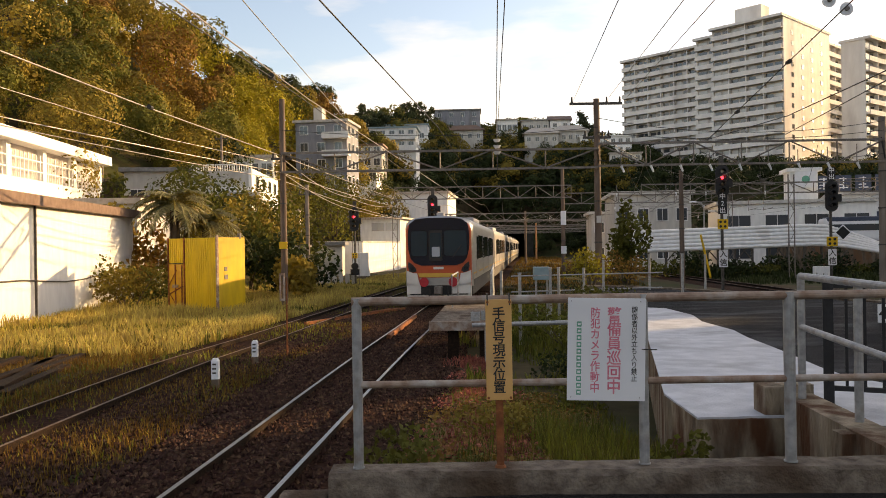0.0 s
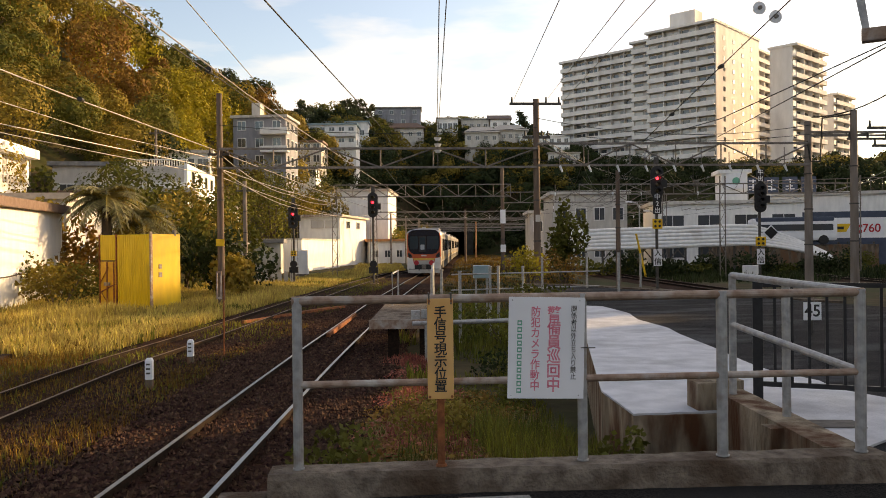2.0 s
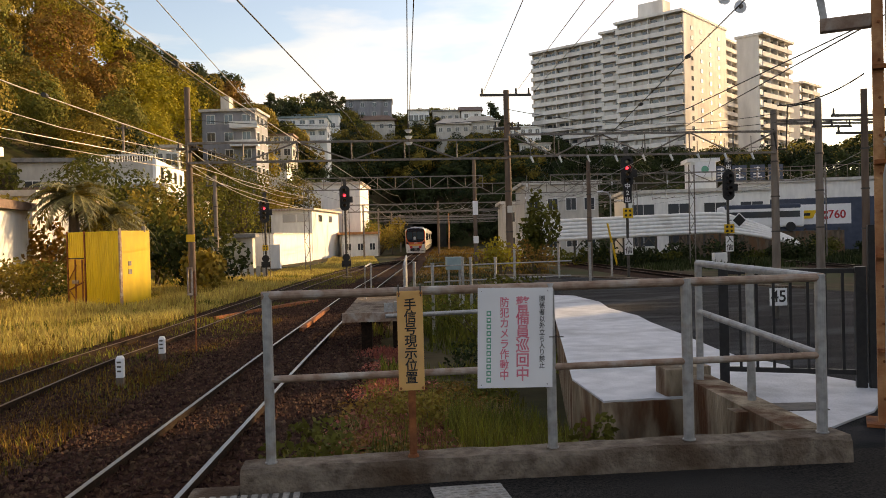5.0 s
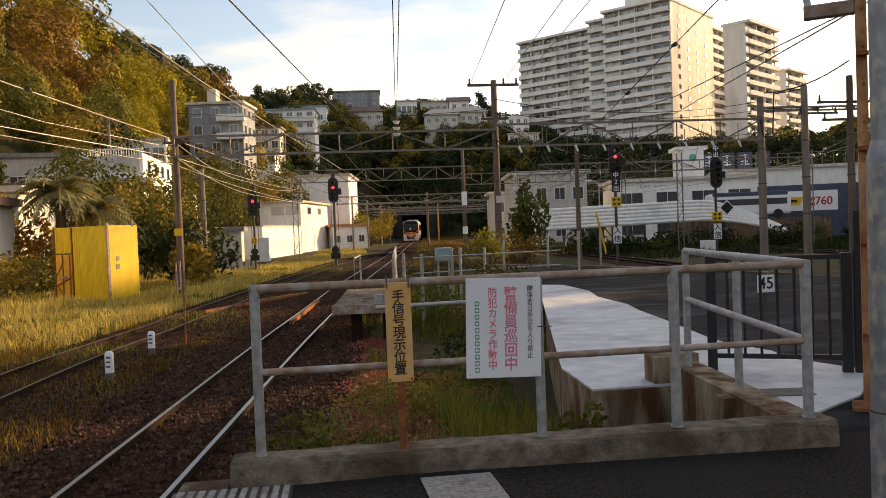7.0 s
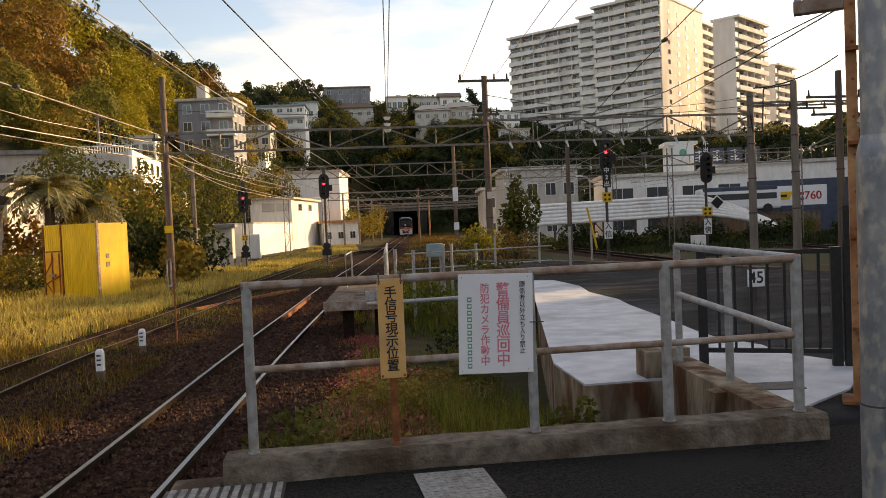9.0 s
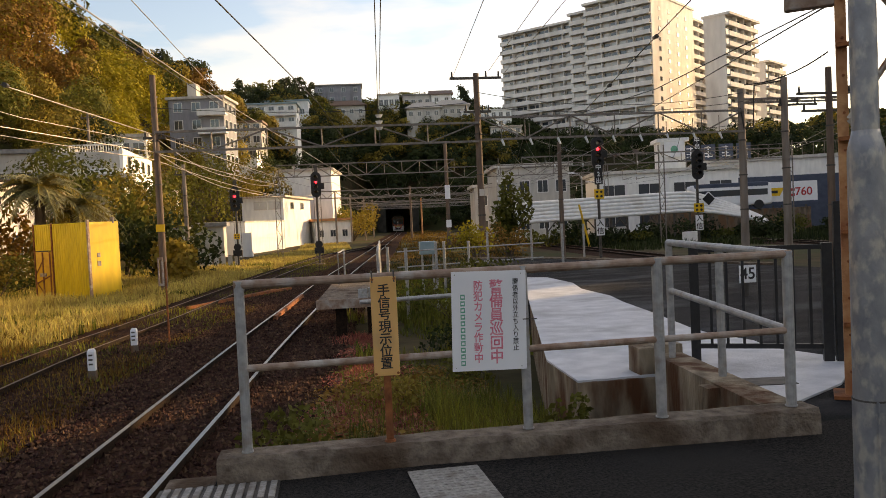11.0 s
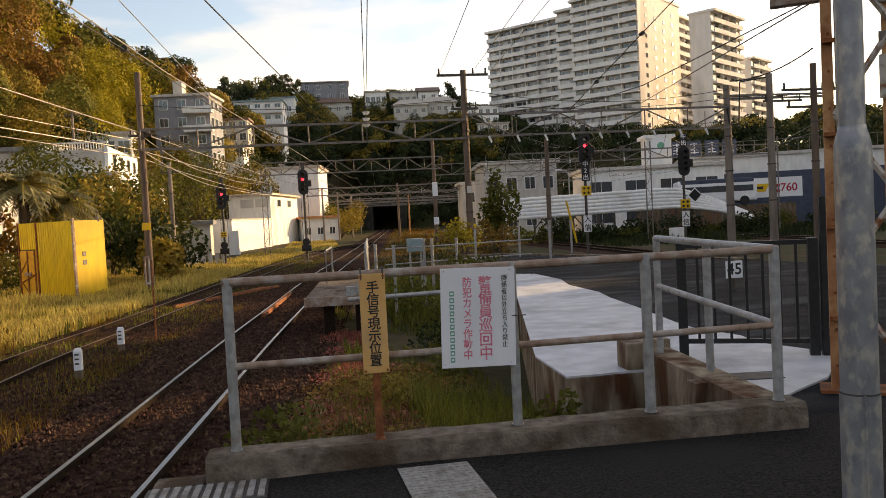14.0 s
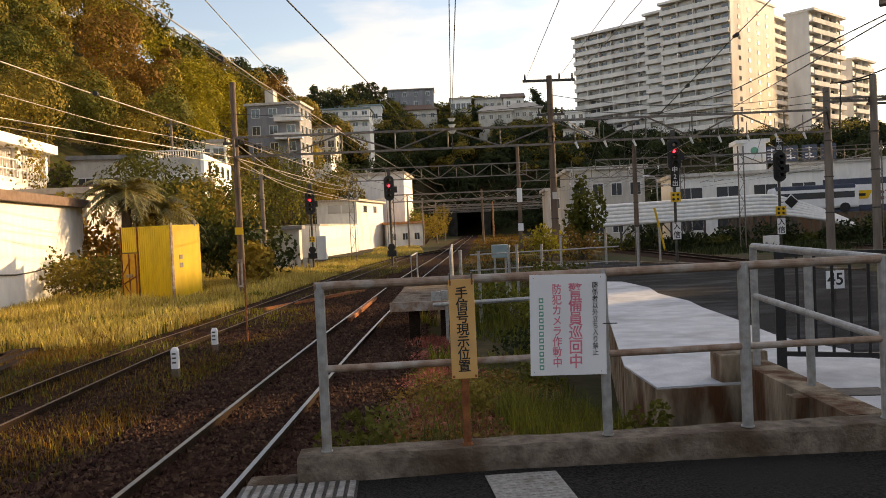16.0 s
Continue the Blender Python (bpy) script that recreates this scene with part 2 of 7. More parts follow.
M = dict(
    ground=material("dry_earth", (0.035, 0.024, 0.014), (0.085, 0.06, 0.03), 1.2, 0.95, 0.5, spec=0.1, c3=(0.04, 0.045, 0.015), scale3=0.25, c3_at=0.5),
    ballast=material("ballast", (0.011, 0.005, 0.0035), (0.056, 0.026, 0.017), 9, 0.95, 1.0, spec=0.05, c3=(0.04, 0.018, 0.010), scale3=0.6, bump_scale=22),
    stone=material("ballast_stone", (0.022, 0.011, 0.0075), (0.098, 0.052, 0.037), 6, 0.9, 0.2, spec=0.1, island=0.5),
    asphalt=material("asphalt", (0.002, 0.002, 0.0022), (0.042, 0.038, 0.035), 60, 0.92, 0.9, spec=0.15, c3=(0.026, 0.025, 0.024), scale3=0.7, c3_at=0.6, bump_scale=90),
    asphalt_wet=material("patched_asphalt", (0.006, 0.0065, 0.0075), (0.026, 0.027, 0.030), 1.6, 0.9, 0.6, spec=0.1, c3=(0.058, 0.061, 0.067), scale3=0.8, c3_at=0.60, stretch=(0.6, 1.5, 1), bump_scale=60),
    concrete=material("weathered_concrete", (0.095, 0.072, 0.055), (0.235, 0.19, 0.15), 11, 0.9, 0.7, spec=0.2, c3=(0.07, 0.042, 0.026), scale3=1.7, c3_at=0.56, bump_scale=45),
    concrete_dark=material("stained_concrete", (0.075, 0.058, 0.044), (0.20, 0.15, 0.11), 4, 0.9, 0.6, spec=0.2, c3=(0.17, 0.09, 0.05), scale3=2.2, c3_at=0.55, stretch=(1, 1, 0.35), bump_scale=40),
    slab=material("whitened_concrete", (0.40, 0.42, 0.45), (0.56, 0.575, 0.60), 3.5, 0.6, 0.3, c3=(0.30, 0.31, 0.33), scale3=1.1, c3_at=0.60, bump_scale=30),
    galv=material("galvanised_paint", (0.27, 0.275, 0.275), (0.43, 0.43, 0.425), 18, 0.5, 0.12, metal=0.35, c3=(0.26, 0.22, 0.19), scale3=7, c3_at=0.66),
    rail_rust=material("rusty_paint", (0.22, 0.13, 0.09), (0.36, 0.26, 0.20), 14, 0.75, 0.3, c3=(0.42, 0.38, 0.34), scale3=5, c3_at=0.58),
    rust=material("rust", (0.16, 0.045, 0.015), (0.36, 0.12, 0.04), 16, 0.85, 0.4, c3=(0.10, 0.04, 0.02), scale3=4),
    peeling=material("peeling_paint", (0.42, 0.38, 0.33), (0.55, 0.50, 0.44), 9, 0.7, 0.3, c3=(0.24, 0.09, 0.035), scale3=11, c3_at=0.54),
    rust_pale=material("orange_rust", (0.38, 0.15, 0.06), (0.58, 0.30, 0.14), 12, 0.8, 0.3, c3=(0.30, 0.10, 0.04), scale3=3),
    worn_metal=material("worn_plate", (0.20, 0.19, 0.175), (0.36, 0.345, 0.32), 40, 0.7, 0.2, c3=(0.17, 0.15, 0.13), scale3=9, c3_at=0.58),
    rail_side=material("rail_web", (0.010, 0.006, 0.004), (0.030, 0.017, 0.011), 20, 0.8, 0.2, spec=0.1),
    rail_top=material("rail_head", (0.30, 0.29, 0.28), (0.50, 0.48, 0.46), 30, 0.30, 0.05, metal=1.0),
    sleeper=material("sleeper", (0.045, 0.03, 0.022), (0.12, 0.08, 0.06), 10, 0.9, 0.5, stretch=(1, 6, 6)),
    white_wall=material("white_render", (0.70, 0.70, 0.69), (0.82, 0.82, 0.80), 3, 0.85, 0.12, c3=(0.58, 0.56, 0.53), scale3=0.6, c3_at=0.68, stretch=(1, 1, 0.3)),
    grey_wall=material("grey_render", (0.20, 0.21, 0.24), (0.28, 0.29, 0.32), 2, 0.85, 0.15, c3=(0.15, 0.15, 0.16), scale3=0.4, stretch=(1, 1, 0.3)),
    pale_wall=material("pale_render", (0.44, 0.42, 0.39), (0.58, 0.56, 0.52), 2, 0.85, 0.15, c3=(0.34, 0.32, 0.28), scale3=0.3, stretch=(1, 1, 0.3)),
    apt_wall=material("apartment_render", (0.70, 0.66, 0.62), (0.80, 0.76, 0.72), 0.8, 0.85, 0.05, c3=(0.54, 0.50, 0.47), scale3=0.12, stretch=(1, 1, 0.3)),
    # darker than the outer render: shade of the recess put into the colour
    apt_recess_shade=material("balcony_recess_shade", (0.42, 0.38, 0.36), (0.56, 0.51, 0.48), 0.6, 0.8, 0.0),
    roof_brown=material("brown_roof", (0.13, 0.08, 0.06), (0.20, 0.13, 0.10), 4, 0.7, 0.2),
    roof_grey=material("grey_roof", (0.16, 0.16, 0.16), (0.27, 0.26, 0.25), 3, 0.8, 0.3),
    roof_pale=material("pale_roof", (0.38, 0.33, 0.28), (0.52, 0.46, 0.40), 3, 0.7, 0.2),
    roof_teal=material("teal_roof", (0.20, 0.30, 0.32), (0.28, 0.38, 0.40), 3, 0.6, 0.2),
    yellow=material("yellow_sheet", (0.62, 0.40, 0.02), (0.78, 0.53, 0.03), 3, 0.5, 0.05, c3=(0.50, 0.30, 0.03), scale3=0.8, c3_at=0.62, stretch=(1, 1, 0.3)),
    orange=material("orange_door", (0.55, 0.27, 0.02), (0.70, 0.38, 0.03), 4, 0.55, 0.05),
    window=glass("window_glass", (0.05, 0.06, 0.07)),
    window_pale=glass("curtained_glass", (0.46, 0.46, 0.46), 0.2),
    black=material("black_paint", (0.010, 0.010, 0.011), (0.022, 0.022, 0.023), 20, 0.5, 0.05),
    dark_steel=material("dark_steel", (0.05, 0.045, 0.04), (0.11, 0.10, 0.09), 10, 0.7, 0.1, metal=0.2),
    steel=material("weathered_steel", (0.13, 0.11, 0.095), (0.24, 0.21, 0.19), 8, 0.6, 0.1, metal=0.3),
    pole=material("concrete_pole", (0.15, 0.12, 0.10), (0.26, 0.22, 0.19), 4, 0.85, 0.2, stretch=(1, 1, 0.2)),
    pole_brown=material("brown_pole", (0.10, 0.065, 0.05), (0.17, 0.12, 0.09), 4, 0.8, 0.2, stretch=(1, 1, 0.2)),
    wire=material("wire", (0.03, 0.03, 0.03), (0.06, 0.055, 0.05), 5, 0.5, 0.0, metal=0.5),
    wire_pale=material("bright_wire", (0.30, 0.27, 0.24), (0.42, 0.38, 0.34), 5, 0.45, 0.0, metal=0.8),
    insulator=material("white_porcelain", (0.66, 0.68, 0.70), (0.76, 0.78, 0.80), 20, 0.25, 0.0),
    sign_white=material("sign_white", (0.74, 0.75, 0.77), (0.80, 0.81, 0.83), 3, 0.45, 0.02),
    sign_yellow=material("faded_yellow_sign", (0.66, 0.34, 0.11), (0.77, 0.44, 0.17), 5, 0.6, 0.05, c3=(0.56, 0.34, 0.16), scale3=2.2),
    ink_black=material("ink_black", (0.012, 0.012, 0.013), (0.03, 0.03, 0.03), 10, 0.6, 0.0),
    ink_pink=material("faded_red_ink", (0.70, 0.13, 0.20), (0.78, 0.30, 0.36), 30, 0.6, 0.0),
    ink_green=material("green_ink", (0.06, 0.33, 0.22), (0.16, 0.42, 0.31), 30, 0.6, 0.0),
    signal_yellow=material("signal_yellow", (0.72, 0.42, 0.02), (0.82, 0.50, 0.03), 5, 0.5, 0.0),
    red_lamp=glow("red_lamp", (1.0, 0.03, 0.06), 5.0),
    white_lamp=glow("white_lamp", (1.0, 0.95, 0.85), 3.0),
    lens_off=glass("dark_lens", (0.02, 0.01, 0.01)),
    blue=material("blue_panel", (0.035, 0.05, 0.085), (0.055, 0.075, 0.115), 2, 0.6, 0.03),
    train_body=material("stainless_side", (0.38, 0.37, 0.36), (0.48, 0.47, 0.46), 2, 0.36, 0.03, metal=0.9, stretch=(1, 0.2, 3)),
    # blue base colours of mask and panes stand in for mirrored sky
    cab_mask=glass("cab_mask", (0.005, 0.012, 0.030), 0.08),
    cab_glass=glass("cab_glass", (0.018, 0.040, 0.058), 0.04),
    notice_grey=material("notice_grey", (0.34, 0.38, 0.42), (0.42, 0.46, 0.5), 3, 0.5, 0.0),
    train_roof=material("train_roof", (0.30, 0.30, 0.31), (0.42, 0.42, 0.42), 3, 0.7, 0.1),
    train_red=material("train_red", (0.50, 0.085, 0.03), (0.56, 0.10, 0.04), 2, 0.35, 0.0),
    train_gold=material("train_gold", (0.62, 0.36, 0.06), (0.68, 0.42, 0.09), 2, 0.4, 0.0),
    train_white=material("train_white", (0.62, 0.60, 0.56), (0.70, 0.68, 0.64), 2, 0.4, 0.0),
    train_glass=glass("train_glass", (0.015, 0.022, 0.030), 0.06),
    tail_red=material("tail_disc_red", (0.42, 0.02, 0.03), (0.50, 0.03, 0.04), 8, 0.4, 0.0),
    leaf=material("leaf_green", (0.040, 0.050, 0.010), (0.155, 0.145, 0.028), 0.14, 0.75, 0.0, island=0.22, trans=0.25, spec=0.15),
    leaf_olive=material("leaf_olive", (0.09, 0.072, 0.014), (0.31, 0.225, 0.045), 0.13, 0.75, 0.0, island=0.22, trans=0.25, spec=0.15),
    leaf_gold=material("leaf_bamboo", (0.17, 0.15, 0.015), (0.36, 0.29, 0.035), 0.2, 0.75, 0.0, island=0.22, trans=0.3, spec=0.15),
    leaf_rust=material("leaf_autumn", (0.12, 0.066, 0.017), (0.28, 0.155, 0.036), 0.14, 0.75, 0.0, island=0.25, trans=0.25, spec=0.15),
    # near-black leaves; on the hills this colour carries the shade of the slope
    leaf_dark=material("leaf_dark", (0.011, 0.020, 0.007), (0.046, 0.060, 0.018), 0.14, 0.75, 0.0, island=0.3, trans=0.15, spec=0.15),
    pine=material("pine_needles", (0.025, 0.04, 0.018), (0.06, 0.075, 0.03), 0.4, 0.8, 0.0, island=0.4, trans=0.15),
    grass_dry=material("dry_grass", (0.33, 0.245, 0.06), (0.56, 0.44, 0.13), 0.5, 0.8, 0.0, island=0.35, trans=0.35),
    palm=material("palm_frond", (0.17, 0.165, 0.07), (0.36, 0.32, 0.16), 1.5, 0.5, 0.0, island=0.3, trans=0.35),
    grass=material("green_grass", (0.06, 0.075, 0.008), (0.19, 0.175, 0.022), 0.7, 0.8, 0.0, island=0.45, trans=0.3),
    weed_red=material("red_weed", (0.19, 0.05, 0.035), (0.40, 0.12, 0.09), 1.5, 0.8, 0.0, island=0.4, trans=0.25),
    straw=material("straw", (0.24, 0.14, 0.07), (0.44, 0.30, 0.17), 2, 0.8, 0.0, island=0.3, trans=0.2),
    pipe=material("grey_pipe", (0.20, 0.21, 0.23), (0.33, 0.335, 0.34), 14, 0.42, 0.15, metal=0.35, c3=(0.46, 0.43, 0.38), scale3=22, c3_at=0.57, stretch=(1, 1, 0.6)),
    concrete_tan=material("tan_concrete", (0.13, 0.10, 0.07), (0.39, 0.31, 0.225), 6, 0.9, 0.9, spec=0.2, c3=(0.10, 0.042, 0.02), scale3=3.2, c3_at=0.53, stretch=(1, 1, 0.3), bump_scale=30),
    rail_dull=material("dull_rail_head", (0.07, 0.038, 0.022), (0.15, 0.09, 0.055), 20, 0.5, 0.05, metal=0.4),
    weed_brown=material("brown_weed", (0.10, 0.054, 0.012), (0.22, 0.13, 0.03), 0.8, 0.85, 0.0, island=0.4, trans=0.2, spec=0.1),
    # near-black tone for the portal wall and the tunnel lining
    portal=material("dark_portal", (0.02, 0.02, 0.017), (0.05, 0.047, 0.04), 0.8, 0.95, 0.4, spec=0.1),
    bark=material("bark", (0.05, 0.035, 0.025), (0.11, 0.08, 0.055), 5, 0.9, 0.6, stretch=(1, 1, 0.3)),
)


# ---------- building blocks ----------
class Shape:
    """Gathers vertices and faces for one mesh."""

    def __init__(self):
        self.v, self.f, self.mi = [], [], []

    def face(self, pts, mi=0):
        k = len(self.v)
        self.v += [tuple(p) for p in pts]
        self.f.append(tuple(range(k, k + len(pts))))
        self.mi.append(mi)
        return self

    def box(self, x0, y0, z0, x1, y1, z1, mi=0, m=None, bevel=0.0):
        if bevel:
            b = bevel
            bm = bmesh.new()
            bmesh.ops.create_cube(bm, size=1)
            for q in bm.verts:
                q.co = Vector(((x0 + x1) / 2 + q.co.x * (x1 - x0), (y0 + y1) / 2 + q.co.y * (y1 - y0), (z0 + z1) / 2 + q.co.z * (z1 - z0)))
            bmesh.ops.bevel(bm, geom=bm.edges[:], offset=b, segments=2, affect="EDGES", profile=0.6)
            self.bm(bm, mi, m)
            return self
        c = [(x, y, z) for z in (z0, z1) for y in (y0, y1) for x in (x0, x1)]
        if m is not None:
            c = [tuple(m @ Vector(p)) for p in c]
        k = len(self.v)
        self.v += c
        for q in ((0, 2, 3, 1), (4, 5, 7, 6), (0, 1, 5, 4), (2, 6, 7, 3), (0, 4, 6, 2), (1, 3, 7, 5)):
            self.f.append(tuple(k + i for i in q))
            self.mi.append(mi)
        return self

    def bm(self, bm, mi=0, m=None):
        k = len(self.v)
        bm.verts.index_update()
        self.v += [tuple(m @ q.co) if m is not None else tuple(q.co) for q in bm.verts]
        for f in bm.faces:
            self.f.append(tuple(k + q.index for q in f.verts))
            self.mi.append(mi)
        bm.free()
        return self

    def tube(self, p0, p1, r0, r1=None, n=10, mi=0, caps=True):
        r1 = r0 if r1 is None else r1
        p0, p1 = Vector(p0), Vector(p1)
        d = (p1 - p0).normalized()
        u = d.cross(Vector((0, 0, 1)) if abs(d.z) < 0.9 else Vector((1, 0, 0))).normalized()
        w = d.cross(u)
        k = len(self.v)
        for p, r in ((p0, r0), (p1, r1)):
            for i in range(n):
                a = 2 * math.pi * i / n
                self.v.append(tuple(p + r * (math.cos(a) * u + math.sin(a) * w)))
        for i in range(n):
            j = (i + 1) % n
            self.f.append((k + i, k + n + i, k + n + j, k + j))
            self.mi.append(mi)
        if caps:
            self.f += [tuple(k + i for i in range(n)), tuple(k + n + i for i in reversed(range(n)))]
            self.mi += [mi, mi]
        return self

    def path(self, pts, r, n=6, mi=0):
        """One bent tube through the given places."""
        p = [Vector(q) for q in pts]
        rings = []
        for i, q in enumerate(p):
            d = (p[min(i + 1, len(p) - 1)] - p[max(i - 1, 0)]).normalized()
            u = d.cross(Vector((0, 0, 1)) if abs(d.z) < 0.95 else Vector((0, 1, 0))).normalized()
            w = d.cross(u)
            rings.append([tuple(q + r * (math.cos(2 * math.pi * k / n) * u + math.sin(2 * math.pi * k / n) * w)) for k in range(n)])
        return self.loft(rings, mi)

    def prism(self, poly, z0, z1, mi=0):
        """A flat polygon (anticlockwise from above) drawn up from z0 to z1."""
        n, k = len(poly), len(self.v)
        self.v += [(x, y, z0) for x, y in poly] + [(x, y, z1) for x, y in poly]
        self.f += [tuple(k + i for i in reversed(range(n))), tuple(k + n + i for i in range(n))]
        self.mi += [mi, mi]
        for i in range(n):
            j = (i + 1) % n
            self.f.append((k + i, k + j, k + n + j, k + n + i))
            self.mi.append(mi)
        return self

    def loft(self, rings, mi=0, closed=True, caps=True):
        n, k = len(rings[0]), len(self.v)
        for r in rings:
            self.v += [tuple(p) for p in r]
        for a in range(len(rings) - 1):
            for i in range(n if closed else n - 1):
                j = (i + 1) % n
                self.f.append((k + a * n + i, k + a * n + j, k + (a + 1) * n + j, k + (a + 1) * n + i))
                self.mi.append(mi)
        if caps and closed:
            self.f += [tuple(k + i for i in reversed(range(n))), tuple(k + (len(rings) - 1) * n + i for i in range(n))]
            self.mi += [mi, mi]
        return self

    def mesh(self, name, *mats):
        me = bpy.data.meshes.new(name)
        me.from_pydata(self.v, [], self.f)
        for q in mats:
            me.materials.append(q)
        if len(mats) > 1:
            me.polygons.foreach_set("material_index", self.mi)
        me.update()
        return me


def smooth(ob):
    ob.data.polygons.foreach_set("use_smooth", [True] * len(ob.data.polygons))
    return ob


def part(name, shape, mats, parent=None, label="", m=None):
    mats = mats if isinstance(mats, (list, tuple)) else (mats,)
    ob = new(name, shape.mesh(name, *mats))
    if parent is not None:
        ob.parent = parent
    if m is not None:
        ob.matrix_basis = m
    if label:
        ob["label"] = label
    return ob


def thing(name, label, category, m=None, group=""):
    ob = new(name)
    ob.empty_display_size = 0.1
    if m is not None:
        ob.matrix_basis = m
    return tagged(ob, label, category, group)


def cards(centres, sizes, name, mat, seed=1, flat=0.0, normals=None):
    """Many small leaf clumps: bent quads at the given centres, turned at random."""
    rng = np.random.default_rng(seed)
    n = len(centres)
    u = rng.normal(size=(n, 3))
    u[:, 2] *= 1 - flat
    if normals is not None:
        u = np.cross(normals + rng.normal(size=(n, 3)) * 0.45, u)
    u /= np.linalg.norm(u, axis=1, keepdims=True)
    w = np.cross(u, rng.normal(size=(n, 3)) if normals is None else normals + rng.normal(size=(n, 3)) * 0.45)
    w /= np.linalg.norm(w, axis=1, keepdims=True)
    s = np.asarray(sizes)[:, None] * 0.5
    k = rng.uniform(0.5, 1.0, (n, 1))
    quad = np.stack([centres - u * s, centres - w * s * k, centres + u * s, centres + w * s * k * 0.8], 1).reshape(-1, 3)
    me = bpy.data.meshes.new(name)
    me.vertices.add(4 * n)
    me.vertices.foreach_set("co", quad.ravel())
    me.loops.add(4 * n)
    me.loops.foreach_set("vertex_index", np.arange(4 * n))
    me.polygons.add(n)
    me.polygons.foreach_set("loop_start", np.arange(0, 4 * n, 4))
    me.update()
    me.validate()
    me.materials.append(mat)
    return me


def blades(xy, zs, heights, widths, name, mat, seed=2, lean=0.35):
    """Grass: one bent blade of two pieces a place."""
    rng = np.random.default_rng(seed)
    n = len(xy)
    a = rng.uniform(0, 2 * np.pi, n)
    d = np.stack([np.cos(a), np.sin(a), 0 * a], 1)
    t = np.stack([-np.sin(a), np.cos(a), 0 * a], 1)
    b = np.column_stack([xy, zs])
    h, w = heights[:, None], widths[:, None] / 2
    tilt = rng.uniform(0.05, lean, (n, 1))
    mid = b + np.array([0, 0, 1.0]) * h * 0.55 + d * h * tilt * 0.4
    tip = b + np.array([0, 0, 1.0]) * h * (1 - tilt * 0.4) + d * h * tilt * 1.4
    v = np.stack([b - t * w, b + t * w, mid + t * w * 0.8, mid - t * w * 0.8, tip], 1).reshape(-1, 3)
    base = np.arange(n)[:, None] * 5
    loops = np.concatenate([base + [0, 1, 2, 3], base + [3, 2, 4]], 1)
    me = bpy.data.meshes.new(name)
    me.vertices.add(5 * n)
    me.vertices.foreach_set("co", v.ravel())
    me.loops.add(7 * n)
    me.loops.foreach_set("vertex_index", loops.ravel())
    me.polygons.add(2 * n)
    st = np.arange(n)[:, None] * 7 + [0, 4]
    me.polygons.foreach_set("loop_start", st.ravel())
    me.update()
    me.validate()
    me.materials.append(mat)
    return me


# ---------- the lie of the land ----------
GROUND, RAIL = -1.06, -0.90
AZ = [-180, -60, -36, -24, -17, -12, -6.5, -1.8, 2, 6.3, 10.3, 16, 24, 32, 39.5, 42, 55, 70, 180]
BASE = [60, 50, 50, 55, 60, 66, 88, 130, 190, 196, 185, 150, 130, 115, 115, 140, 140, 120, 60]
TOP = [140, 120, 120, 140, 165, 174, 202, 242, 262, 262, 262, 265, 250, 200, 180, 260, 260, 220, 140]
HIGH = [20, 32, 34, 40, 36.5, 29.5, 28.5, 34, 35, 36, 31, 24, 18, 13, 11, 10, 10, 12, 20]


def land(x, y):
    """Height of the ground: a flat yard with wooded hills round it."""
    x, y = np.asarray(x, float), np.asarray(y, float)
    a, r = np.degrees(np.arctan2(x, y)), np.hypot(x, y)
    rb, rt, hh = np.interp(a, AZ, BASE), np.interp(a, AZ, TOP), np.interp(a, AZ, HIGH)
    s = np.clip((r - rb) / (rt - rb), 0, 1)
    rise = 0.55 * s + 0.45 * s * s * (3 - 2 * s)
    bumps = 1.2 * np.sin(x * 0.09 + 1) * np.sin(y * 0.07) * np.clip(s * 4, 0, 1)
    fall = np.clip((r - rt) / 400, 0, 1)
    return GROUND + (hh - GROUND) * rise * (1 - 0.8 * fall) + bumps


def glide(ky, kx, ys):
    """A smooth curve through a few points of the alignment."""
    k = np.gradient(kx, ky)
    i = np.clip(np.searchsorted(ky, ys) - 1, 0, len(ky) - 2)
    w = ky[i + 1] - ky[i]
    u = (ys - ky[i]) / w
    return (2 * u ** 3 - 3 * u ** 2 + 1) * kx[i] + (u ** 3 - 2 * u ** 2 + u) * w * k[i] + (3 * u ** 2 - 2 * u ** 3) * kx[i + 1] + (u ** 3 - u ** 2) * w * k[i + 1]


LINE_Y = np.linspace(-20, 262, 565)
LINE_X = glide(np.array([-20, -6, 8, 18.2, 25, 32.8, 48, 71, 95, 133.8, 169.5, 213.6, 262]), np.array([-4.4, -3.35, -2.25, -1.45, -0.84, -0.16, 1.46, 4.05, 6.55, 10.75, 14.65, 18.3, 21.2]), LINE_Y)


def main_x(y):
    """Centre of the main track."""
    return np.interp(y, LINE_Y, LINE_X)


def side_x(y):
    """Centre of the siding that joins the main track."""
    return float(np.interp(y, [-10, 5, 9.8, 17, 22, 28, 38, 48, 60, 72, 86], [-6.4, -6.3, -6.1, -5.75, -5.05, -4.4, -3.35, -2.2, -0.6, 1.4, main_x(86)]))


rs = np.concatenate([np.linspace(0.5, 30, 20), np.linspace(33, 300, 90), np.geomspace(310, 4000, 14)])
azs = np.radians(np.arange(-180, 180, 2.0))
gx, gy = np.outer(rs, np.sin(azs)), np.outer(rs, np.cos(azs))
gz = land(gx, gy)
tunnel_gap = (gy > 186) & (gy < 240) & (np.abs(gx - main_x(gy) + 0.5) < 4)
gz = np.where(tunnel_gap, np.minimum(gz, GROUND), gz)
nr, na = gx.shape
ground = bpy.data.meshes.new("ground")
